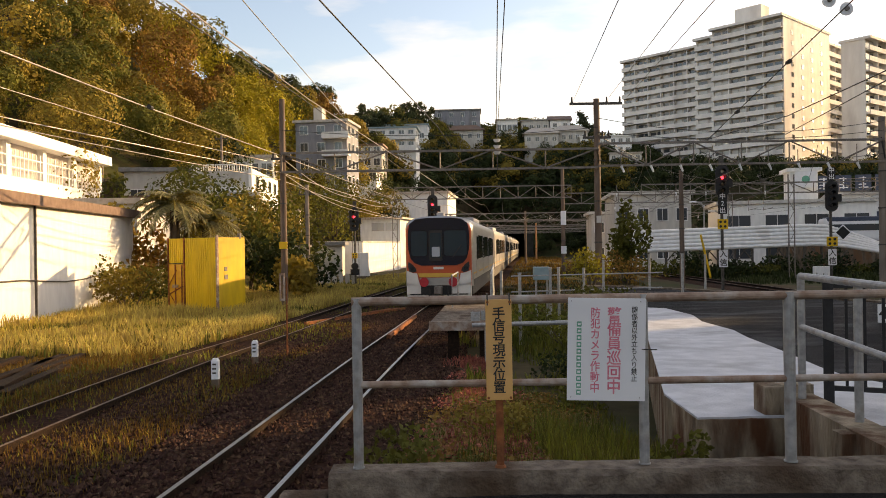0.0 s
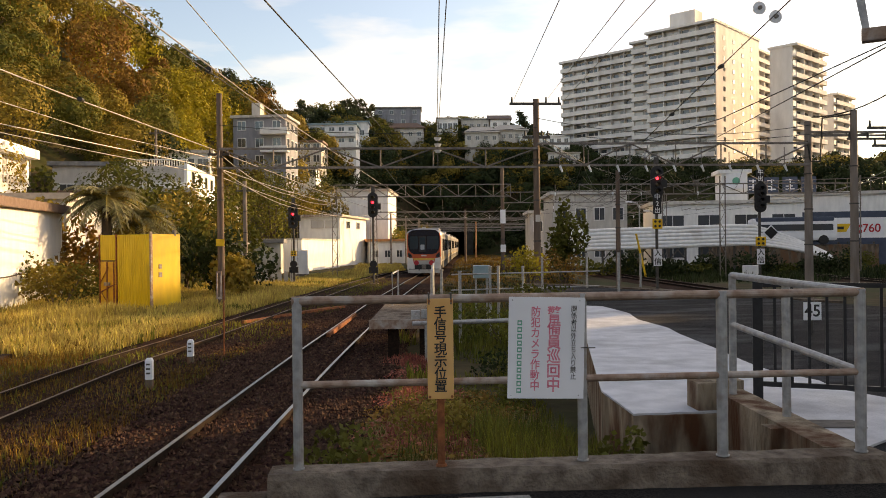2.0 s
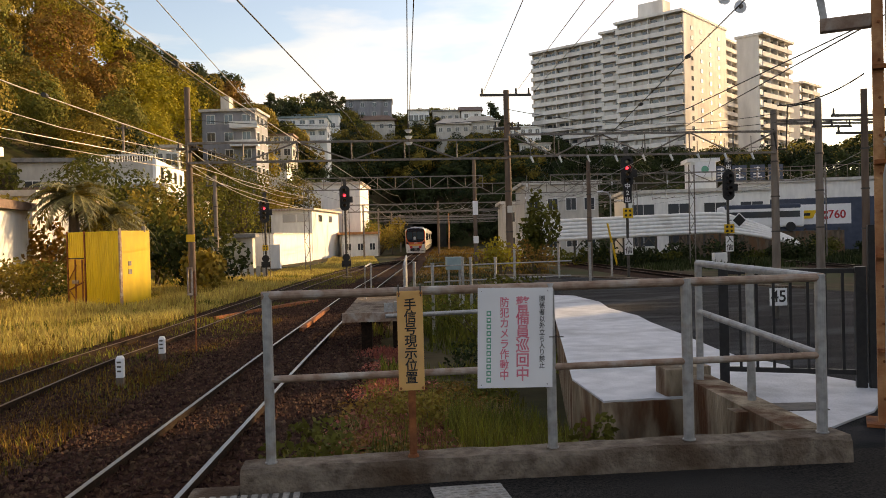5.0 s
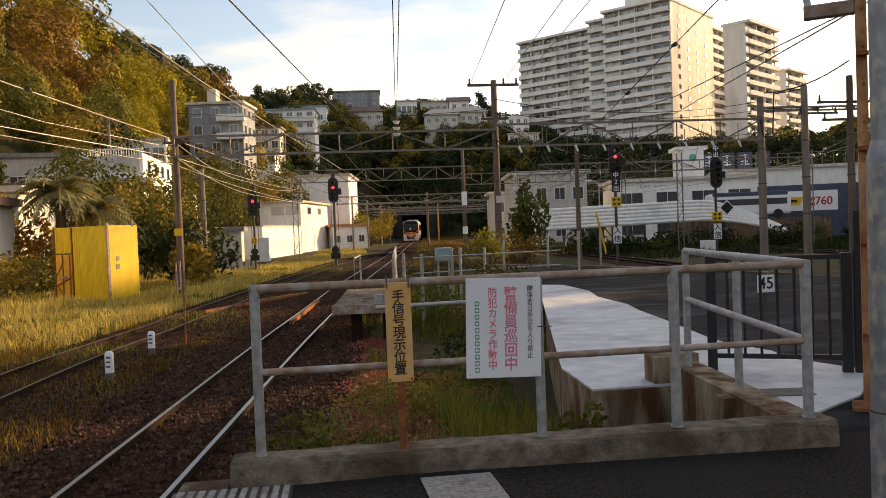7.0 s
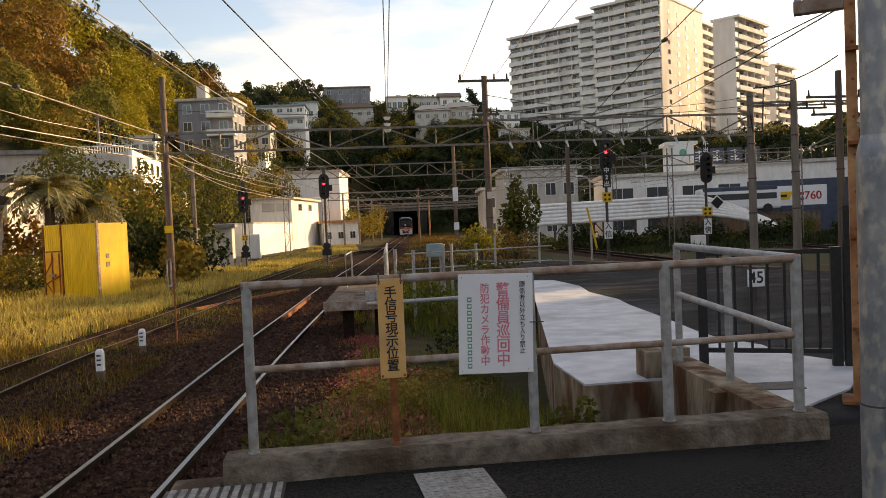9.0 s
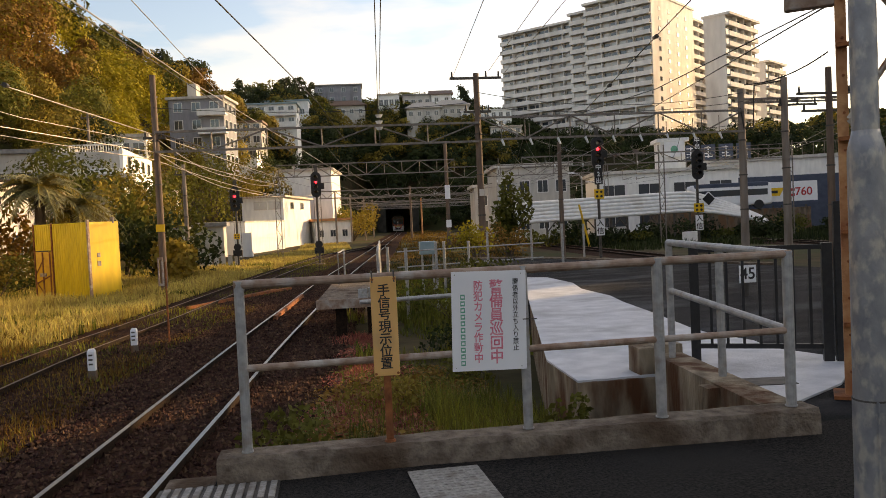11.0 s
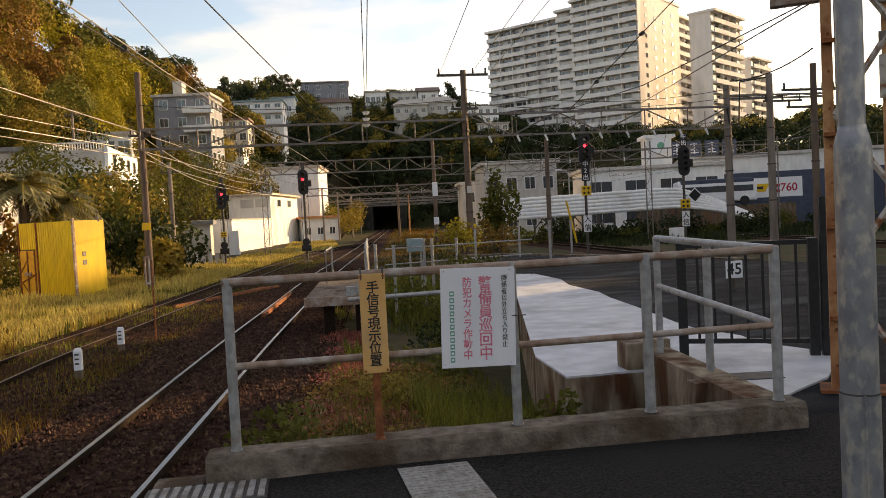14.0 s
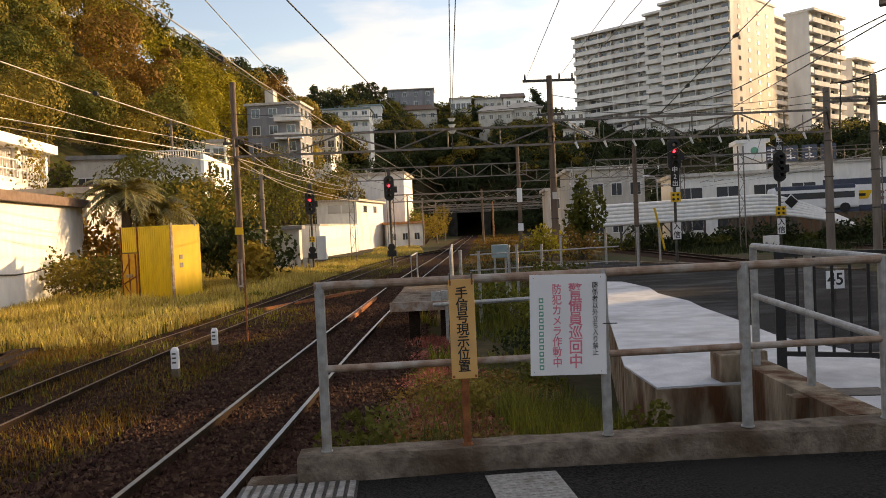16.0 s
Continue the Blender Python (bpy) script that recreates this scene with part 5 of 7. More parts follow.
wire([(11.14, 20.0, 5.74), (11.72, 27.0, 5.76), (11.26, 34.0, 5.89)], 0.016)
wire([(-9.9, 18.0, 6.07), (-9.07, 24.0, 5.93), (-6.88, 34.0, 5.52), (-4.0, 67, 5.6)], 0.02, "wire_pale", 0, 8, PALE)
wire([(-11.01, 20.0, 5.67), (-9.72, 28.0, 5.47), (-6.89, 34.0, 5.16)], 0.014, "wire_pale", 0, 8, PALE)
wire([(-12.13, 22.0, 5.38), (-6.9, 34.0, 4.8), (-4.0, 67.0, 5.0)], 0.02, "wire_pale", 0.1, 8, PALE)
wire([(-13.23, 24.0, 5.52), (-6.9, 34.0, 4.49), (-4.2, 66.0, 4.1)], 0.018, "wire_pale", 0.15, 8, PALE)
wire([(-6.65, 34.0, 5.28), (-6.32, 55.0, 5.02), (-3.93, 67.0, 5.03)], 0.02, "wire_pale", 0.3, 8, PALE, 0)
wire([(-6.66, 34.0, 4.68), (-5.56, 55.0, 4.04), (-1.15, 70.0, 4.15)], 0.02, "wire_pale", 0.3, 8, PALE, 0)
wire([(18.93, 34.0, 6.94), (20.37, 30.0, 7.55)], 0.03, "wire", 0.3, 8, "thick dark cable between the masts", 0)
wire([(18.7, 34.0, 5.9), (18.85, 34.0, 5.0), (19.3, 34, 5.0), (19.4, 34, 6.9), (20.8, 34, 7.1)], 0.035, "wire", 0.0, 8, "thick dark cable looped between the masts", 0)
wire([(14.63, 34.0, 6.07), (8.19, 12.0, 4.67)], 0.014, "wire", 0, 8, "dark overhead wire above the tracks", 0)
wire([(6.65, 34, 6.2), (13.7, 46, 5.5), (24, 55, 5.5)], 0.014, "wire", 0.25, 8, "dark overhead wire above the tracks", 0)
for k, (fx, z) in enumerate(((main_x, 4.1), (side_x, 4.1))):
    ys = [34, 67, 104, 128, 150, 170] if k == 0 else [34, 67, 84]
    wire([(fx(y), y, z) for y in ys], 0.012, "wire", 0.0, 8, "thin contact wire over the track", 0)
    wire([(fx(y), y, z + 0.9) for y in ys], 0.014, "wire", 0.45, 8, "sagging messenger wire over the track", 0)
for x0, y0, x1, y1 in ((12, 75, 14, 104), (14, 75, 18, 104), (17.5, 55, 18, 75), (17.8, 75, 21, 104), (16, 104, 19, 128), (21, 104, 24, 128), (18, 128, 20, 150), (23, 55, 24, 88), (30, 55, 31, 88), (8.5, 34, 15.5, 55), (12, 34, 22, 55), (16, 34, 30, 55), (3, 104, 6, 128), (9, 128, 11, 150), (5, 67, 8, 104)):
    wire([(x0, y0, 5.3), (x1, y1, 5.3)], 0.014, "wire_pale" if y0 > 70 else "wire", 0.7, 10, "sagging overhead wire over the sidings", 0)
    wire([(x0 + 0.1, y0, 4.4), (x1 + 0.1, y1, 4.3)], 0.010, "wire", 0.05, 6, "contact wire over the sidings", 0)
for x0, z0, x1, z1, sg in ((6.65, 6.3, 18.85, 6.2, 0.35), (6.65, 6.9, 18.85, 6.6, 0.55), (6.65, 5.1, 18.85, 5.2, 0.3), (-6.8, 6.6, 6.65, 6.5, 0.3)):
    wire([(x0, 34.05, z0), (x1, 34.05, z1)], 0.014, "wire", sg, 14, "sagging dark cable along the gantry", 0)
for x0, x1, z0 in ((7.6, 15, 5.6), (9.8, 17, 5.2), (11.5, 21, 5.7), (13.5, 24, 5.3), (16, 27, 5.6), (8.6, 13.6, 4.9), (12.4, 19.5, 4.7)):
    wire([(x0, 34, z0), (x1, 60, z0 - 0.1)], 0.013, "wire", 0.5, 10, "sagging dark wire over the yard", 0)
wr = random.Random(12)
for k in range(26):
    y0 = wr.choice((34, 55, 67, 75, 88))
    y1 = y0 + wr.choice((20, 29, 33, 37))
    x0 = 8 + wr.uniform(0, 20) * (0.6 + y0 / 110)
    z0 = wr.uniform(4.2, 6.2)
    wire([(x0, y0, z0), (x0 + wr.uniform(-2, 6), y1, wr.uniform(4.4, 5.6))], 0.013, wr.choice(("wire", "wire_pale", "wire_pale")), wr.uniform(0.1, 0.8), 10, "slack overhead wire over the sidings", 0)
for k in range(16):
    y0 = wr.choice((55, 75, 104))
    x0 = 12 + k * 1.3 * (y0 / 70)
    dp = thing("wire_dropper", "thin bracket arm hung from a gantry beam", "bracket", pose(x0, y0, 5.5))
    part("stem", Shape().tube((0, 0, 0.1), (0, 0, -1.0), 0.03, n=5), M["steel"], dp)
    part("arm", Shape().tube((0, 0, -0.95), (0.9, 0, -0.75), 0.025, n=5), M["steel"], dp)
    part("insulator", Shape().tube((0, 0, -0.45), (0, 0, -0.7), 0.07, 0.05, n=8), M["insulator"], dp)
for k in range(9):
    h0 = thing("wire_hanger", "small pale insulator bracket hung from a gantry", "bracket", pose(7.6 + 1.25 * k, 33.9, 4.86))
    part("stem", Shape().tube((0, 0, 0.0), (0, 0, 0.55 + 0.1 * (k % 3)), 0.02, n=5), M["steel"], h0)
    part("insulator", Shape().tube((0, 0, -0.02), (0.12, 0, -0.3), 0.06, 0.04, n=8), M["insulator"], h0)
for y in (120, 140, 160):
    wire([(5, y, 4.9), (30, y, 4.9)], 0.02, "wire_pale", 0.5, 14, "sagging span wire across the tracks", 0)
    wire([(5, y, 4.5), (30, y, 4.4)], 0.016, "wire_pale", 0.4, 14, "sagging span wire across the tracks", 0)


def insulator_string(x, y, z, n, step, r, label):
    t = thing("insulator_string", label, "insulator", pose(x, y, z))
    for i in range(n):
        part("disc", Shape().tube((0, 0, -i * step), (0, 0, -i * step - step * 0.45), r, r * 0.55, n=16), M["insulator"], t)
    part("rod", Shape().tube((0, 0, 0.25), (0, 0, -n * step - 0.5), 0.02, n=6), M["dark_steel"], t)


insulator_string(2.33, 33.6, 6.0, 3, 0.26, 0.17, "string of white porcelain insulator discs on a wire")
for x, y, z in ((9.72, 20.0, 7.5), (10.15, 20.0, 7.28)):
    t = thing("wire_insulator", "pale round porcelain insulator on an overhead wire", "insulator", pose(x, y, z))
    part("disc", Shape().tube((0, -0.05, 0), (0, 0.05, 0), 0.17, 0.13, n=20), M["insulator"], t)
    part("cap", Shape().tube((0, -0.12, 0), (0, -0.05, 0), 0.05, n=12), M["steel"], t)
for x, y, z in ((10.88, 25, 7.12), (11.1, 30.0, 6.4), (-3.9, 18.5, 5.5), (-8.9, 24.5, 5.92)):
    t = thing("wire_clamp", "small dark clamp on an overhead wire", "clamp", pose(x, y, z))
    part("clamp", Shape().tube((0, -0.12, 0), (0, 0.12, 0), 0.075, 0.06, n=10), M["wire"], t)


# ---------- signals ----------
def signal(x, y, z_head, n, lit, plates=(), low=False, label="", yaw=-6):
    t = thing("railway_signal", label, "signal", pose(x, y, GROUND, 0, 0, yaw))
    zh = z_head - GROUND
    h = 0.32 * n + 0.36
    part("post", Shape().tube((0, 0.12, -0.1), (0, 0.12, zh + h * 0.4), 0.075, n=12), M["dark_steel"], t)
    w = 0.33
    ring = [(w * math.cos(radians(a)), (h / 2 - w) * (1 if math.sin(radians(a)) >= 0 else -1) + w * math.sin(radians(a))) for a in range(0, 360, 15)]
    part("backboard", Shape().loft([[(a, -0.06, zh + b) for a, b in ring], [(a, 0.0, zh + b) for a, b in ring]]), M["black"], t, "black oval backboard")
    for i in range(n):
        z = zh + (i - (n - 1) / 2) * 0.32
        on = i == lit
        part("lamp", Shape().tube((0, -0.10, z), (0, -0.05, z), 0.075 if on else 0.085, n=16), M["red_lamp"] if on else M["lens_off"], t, "glowing red lamp" if on else "")
        hood = [(0.13 * math.cos(radians(a)), 0.13 * math.sin(radians(a))) for a in range(-20, 201, 20)]
        part("hood", Shape().loft([[(a, yy, z + b) for a, b in hood] for yy in (-0.34, -0.05)], closed=False), M["black"], t)
    part("side_box", Shape().box(0.30, -0.05, zh - 0.3, 0.52, 0.1, zh + 0.1, bevel=0.03), M["black"], t)
    part("head_frame", Shape().box(-0.12, 0.1, zh + h * 0.5, 0.12, 0.16, zh + h * 0.5 + 0.45), M["dark_steel"], t)
    for z0, wd, ht, mt, word in plates:
        p = part("plate", Shape().box(-wd / 2, -0.06, z0, wd / 2, -0.02, z0 + ht), M[mt], t)
        if mt == "signal_yellow":
            for dx in (-1, 1):
                for dz in (0, 1):
                    part("lamp_dot", Shape().tube((dx * wd * 0.22, -0.075, z0 + ht * (0.27 + 0.46 * dz)), (dx * wd * 0.22, -0.06, z0 + ht * (0.27 + 0.46 * dz)), wd * 0.13, n=10), M["black"], p)
        for i, ch in enumerate(word):
            text(ch, ht / max(1, len(word)) * 0.9, M["sign_white"] if mt == "black" else M["ink_black"], p, 0, -0.064, z0 + ht * (1 - (i + 0.5) / len(word)))
    if low:
        part("repeater", Shape().tube((0, -0.1, 1.35), (0, 0.06, 1.35), 0.24, n=20).box(-0.3, -0.08, 0.75, 0.3, 0.1, 1.15), M["black"], t)
        part("ladder", Shape().tube((0.22, 0.3, 0), (0.22, 0.3, zh), 0.02, n=5).tube((-0.22, 0.3, 0), (-0.22, 0.3, zh), 0.02, n=5), M["dark_steel"], t)
        for dx in (-0.18, 0.22):
            part("marker_lamp", Shape().tube((dx, -0.12, 0.88), (dx, -0.07, 0.88), 0.055, n=10), M["train_glass"], t)
    part("footing", Shape().box(-0.3, -0.25, -0.1, 0.3, 0.4, 0.12, bevel=0.03), M["concrete"], t)
    return t


signal(-0.64, 52, 4.12, 4, 2, (), True, "tall black railway signal showing red beside the track")
signal(-6.08, 55, 3.52, 4, 2, ((1.9, 0.4, 0.36, "signal_yellow", ""),), True, "black railway signal showing red near the white sheds")
signal(14.0, 40, 4.60, 4, 2, ((4.0, 0.42, 1.05, "black", "中2出"), (3.25, 0.5, 0.5, "signal_yellow", ""), (1.35, 0.42, 0.85, "sign_white", "入信")), False, "black railway signal showing red with lettered plates")
signal(20.43, 42, 3.87, 4, -1, ((5.75, 0.4, 0.7, "black", "中出"), (2.3, 0.55, 0.5, "signal_yellow", ""), (1.3, 0.42, 0.85, "sign_white", "入信")), False, "black railway signal, unlit, with a yellow plate")
dm = thing("diamond_board", "black diamond board with a white rim on a signal post", "sign", pose(20.95, 41.85, 1.95, 0, 45, -6))
part("rim", Shape().box(-0.3, 0, -0.3, 0.3, 0.02, 0.3), M["sign_white"], dm)
part("face", Shape().box(-0.25, -0.006, -0.25, 0.25, 0.004, 0.25), M["black"], dm)
part("stay", Shape().tube((0, 0.02, 0), (-0.35, 0.1, -0.35), 0.02, n=5), M["dark_steel"], dm)


# ---------- houses ----------
def house(name, label, x, y, z, w, d, h, yaw, wall, roof, style="flat", rows=2, cols=4, deep=12.0, win=(1.1, 1.2), rail=False, east=2):
    """Walls, roof, and framed windows on the front (-y) and on the side towards +x."""
    t = thing(name, label, "house", pose(x, y, z, 0, 0, yaw))
    part("wall", Shape().box(-w / 2, 0, -deep, w / 2, d, h), M[wall], t)
    if style == "flat":
        part("roof", Shape().box(-w / 2 - 0.35, -0.35, h, w / 2 + 0.35, d + 0.35, h + 0.35), M[roof], t)
    else:
        e, k = 0.6, min(w, d) * 0.28
        part("roof", Shape().loft([[(-w / 2 - e, -e, h - 0.1), (w / 2 + e, -e, h - 0.1), (w / 2 + e, d + e, h - 0.1), (-w / 2 - e, d + e, h - 0.1)], [(-w / 2 - e, -e, h + 0.1), (w / 2 + e, -e, h + 0.1), (w / 2 + e, d + e, h + 0.1), (-w / 2 - e, d + e, h + 0.1)], [(-w / 2 + (k if style == "hip" else -e), d / 2 - 0.1, h + k), (w / 2 - (k if style == "hip" else -e), d / 2 - 0.1, h + k), (w / 2 - (k if style == "hip" else -e), d / 2 + 0.1, h + k), (-w / 2 + (k if style == "hip" else -e), d / 2 + 0.1, h + k)]]), M[roof], t)
    ww, wh = win
    fr = Shape().box(-ww / 2 - 0.08, -0.07, -0.08, ww / 2 + 0.08, -0.002, wh + 0.08).mesh("frame", M["white_wall"])
    gl = Shape().box(-ww / 2, -0.09, 0, -0.03, -0.05, wh).box(0.03, -0.09, 0, ww / 2, -0.05, wh).mesh("pane", M["window"])
    st = h / rows
    for r in range(rows):
        spots = [((i + 0.5) / cols * w - w / 2, 0, 0) for i in range(cols)] + [(w / 2, (i + 0.5) / max(1, east) * d, 90) for i in range(east)]
        for px, py, rz in spots:
            f = new("window", fr)
            f.parent, f.matrix_basis = t, pose(px, py, r * st + st * 0.3, 0, 0, rz)
            g = new("pane", gl)
            g.parent = f
        if rail:
            part("balcony", Shape().box(-w / 2, -1.1, r * st - 0.12, w / 2, 0, r * st + 0.05).box(-w / 2, -1.1, r * st, w / 2, -1.02, r * st + 1.0), M["white_wall"], t)
    return t


gh = house("apartment_house", "dark grey four-storey house with balconies on the slope", -17.6, 117, 10.2, 7.7, 7, 9.9, -8, "grey_wall", "pale_wall", rows=4, cols=3, east=3)
part("tank", Shape().box(-2.0, 3, 10.4, -0.7, 5, 12.6), M["pale_wall"], gh)
part("balcony", Shape().box(0.4, -1.2, 7.4, 4.4, 0, 7.6).box(0.4, -1.2, 7.6, 4.4, -1.1, 8.3), M["white_wall"], gh)
part("balcony", Shape().box(0.4, -1.2, 4.8, 4.4, 0, 5.0).box(0.4, -1.2, 5.0, 4.4, -1.1, 5.7), M["white_wall"], gh)
house("inn", "white two-storey terrace building on the hillside", -11.9, 176, 23.0, 12.6, 8, 4.9, -4, "white_wall", "roof_teal", rows=2, cols=6, rail=True, east=2)
house("inn", "white upper storeys of the hillside inn with a teal roof", -9.9, 214, 29.5, 12.5, 8, 4.8, -4, "white_wall", "roof_teal", rows=1, cols=4)
house("hill_house", "brown-trimmed house under the grey one", -13.6, 146.9, 16.2, 5.2, 6, 4.2, -5, "pale_wall", "roof_brown", rows=2, cols=3)
house("hill_house", "white-roofed low building on the slope", -13.6, 136, 12.6, 5.0, 5, 1.9, -5, "white_wall", "roof_pale", rows=1, cols=4)
house("hill_house", "dark flat-roofed house on the skyline", 4.9, 246, 38.0, 14.2, 8, 5.6, -3, "grey_wall", "roof_grey", rows=2, cols=4)
house("hill_house", "low house among trees on the skyline", 6.0, 240, 33.2, 13, 7, 3.4, -3, "pale_wall", "roof_brown", "hip", rows=1, cols=5)
house("hill_house", "glass-roofed white house on the skyline", 20.2, 245, 35.6, 6.4, 6, 4.6, -3, "white_wall", "roof_pale", rows=1, cols=4, win=(1.2, 1.8))
house("hill_house", "pale house with a gabled roof on the skyline", 29.0, 247, 36.6, 8.6, 7, 3.6, -3, "pale_wall", "roof_grey", rows=1, cols=4)
house("hill_house", "pale house with a gabled roof on the skyline", 36.6, 246, 37.0, 6.2, 7, 3.2, -3, "white_wall", "roof_brown", "gable", rows=1, cols=2)
house("hill_house", "house with a beige hipped roof below the ridge", 29.6, 236, 31.5, 10, 8, 3.2, -5, "pale_wall", "roof_pale", "hip", rows=1, cols=4)
house("hill_house", "house with a pale wide roof below the ridge", 38.5, 238, 32.2, 10, 8, 3.4, -5, "pale_wall", "roof_pale", "hip", rows=1, cols=5)
house("hill_house", "long white house beside the ridge", 48.5, 236, 28.2, 15, 8, 5.2, -8, "white_wall", "white_wall", rows=2, cols=7)
house("hill_house", "white house half hidden on the slope", 52.5, 228, 22.5, 9, 7, 5.0, -8, "pale_wall", "roof_pale", rows=2, cols=4)
def terrace_villa():
    """White house on the slope: roof terrace with a balustrade, lower flat eave, sunlit flank with windows."""
    t = thing("villa", "white house with a roof terrace and a sunlit flank", "house", pose(-16.1, 67.6, 0.0, 0, 0, 2))
    part("wall", Shape().box(-5.2, 0, -3, 0, 13.0, 6.9), M["white_wall"], t)
    # thin greyer sheet added over the white front to stand in for its shade
    part("front_shade_sheet", Shape().box(-5.2, -0.05, -3, 0, 0.0, 6.0), M["pale_wall"], t)
    # terrace wall coloured greyer than the flank parapet, as its front lies in shade
    part("upper_wall", Shape().box(-5.0, 0.15, 6.9, -0.003, 12.8, 8.25), M["pale_wall"], t, "terrace wall with shade put into its grey")
    part("parapet", Shape().box(-0.25, 0.0, 6.9, 0.02, 13.0, 8.45), M["white_wall"], t)
    part("eave", Shape().box(-6.2, -1.3, 6.0, 0.9, 0.0, 6.35), M["pale_wall"], t, "flat projecting eave slab")
    part("eave_beam", Shape().box(-6.0, -1.1, 5.7, 0.6, -0.9, 6.0), M["roof_brown"], t)
    for i in range(26):
        part("baluster", Shape().box(-5.1 + i * 0.2, 0.2, 8.25, -5.04 + i * 0.2, 0.26, 8.75), M["white_wall"], t)
    part("hand_rail", Shape().box(-5.2, 0.15, 8.75, 0.0, 0.31, 8.85), M["white_wall"], t)
    for z in (6.95, 4.6, 2.2):
        for y in (2.2, 5.2, 8.2, 11.0):
            f = part("window", Shape().box(0.0, y - 0.62, z - 0.08, 0.06, y + 0.62, z + 1.05), M["pale_wall"], t)
            part("pane", Shape().box(0.05, y - 0.52, z, 0.08, y - 0.03, z + 0.97).box(0.05, y + 0.03, z, 0.08, y + 0.52, z + 0.97), M["window"], f)
    part("annexe", Shape().box(0.0, 10.2, -3, 2.2, 13.6, 5.2), M["white_wall"], t)
    part("annexe_roof", Shape().box(-0.1, 9.9, 5.2, 2.6, 13.9, 5.45), M["roof_pale"], t)
    for z in (2.2, 3.7):
        part("balcony", Shape().box(0.2, 9.0, z, 2.5, 10.2, z + 0.14).box(0.2, 9.0, z + 0.14, 2.5, 9.08, z + 0.95), M["white_wall"], t)


terrace_villa()
house("hill_house", "grey concrete house with a dark roof band on the slope", -23.6, 68, 4.4, 6.6, 6, 3.9, 8, "pale_wall", "roof_grey", rows=1, cols=3)
house("hill_house", "low pale building with a brown eave on the slope", -21.6, 62, 3.3, 5.2, 4, 2.2, 8, "pale_wall", "roof_brown", rows=1, cols=3)
house("hill_house", "small cream house with a flat roof above the terrace", -22.0, 90, 9.3, 6.0, 5, 2.6, 6, "white_wall", "roof_pale", rows=1, cols=4)
house("hill_house", "small white house among trees above the terrace", -27.5, 94, 10.6, 5.0, 5, 2.4, 6, "pale_wall", "white_wall", rows=1, cols=3)


def school_hall():
    t = thing("school_hall", "long white building with barred windows and a pale roof edge", "building", pose(-24.4, 36, GROUND, 0, 0, 3.0))
    part("wall", Shape().box(-6, 0, -1, 0, 24, 7.1), M["white_wall"], t)
    part("roof", Shape().box(-6.5, -0.5, 9.1, 0.7, 24.6, 9.75), M["white_wall"], t)
    # solid box in the recess colour stands in for the shaded opening
    part("opening_shade", Shape().box(-5.5, 0.4, 7.1, -0.35, 23.8, 9.1), M["apt_recess_shade"], t)
    for i in range(6):
        part("pier", Shape().box(-0.36, 0.3 + i * 4.7, 7.1, 0.04, 0.8 + i * 4.7, 9.1), M["white_wall"], t)
    for i in range(44):
        part("bar", Shape().box(-0.06, 0.6 + i * 0.54, 7.1, 0.0, 0.68 + i * 0.54, 8.7), M["white_wall"], t)
    for z in (7.6, 8.25):
        part("cross_bar", Shape().box(-0.05, 0.4, z, 0.02, 24, z + 0.08), M["white_wall"], t)


school_hall()
house("lean_to", "low building with a rusty roof behind the white shed", -21.0, 47, GROUND, 6, 12, 5.4, 2, "pale_wall", "roof_pale", rows=1, cols=2)


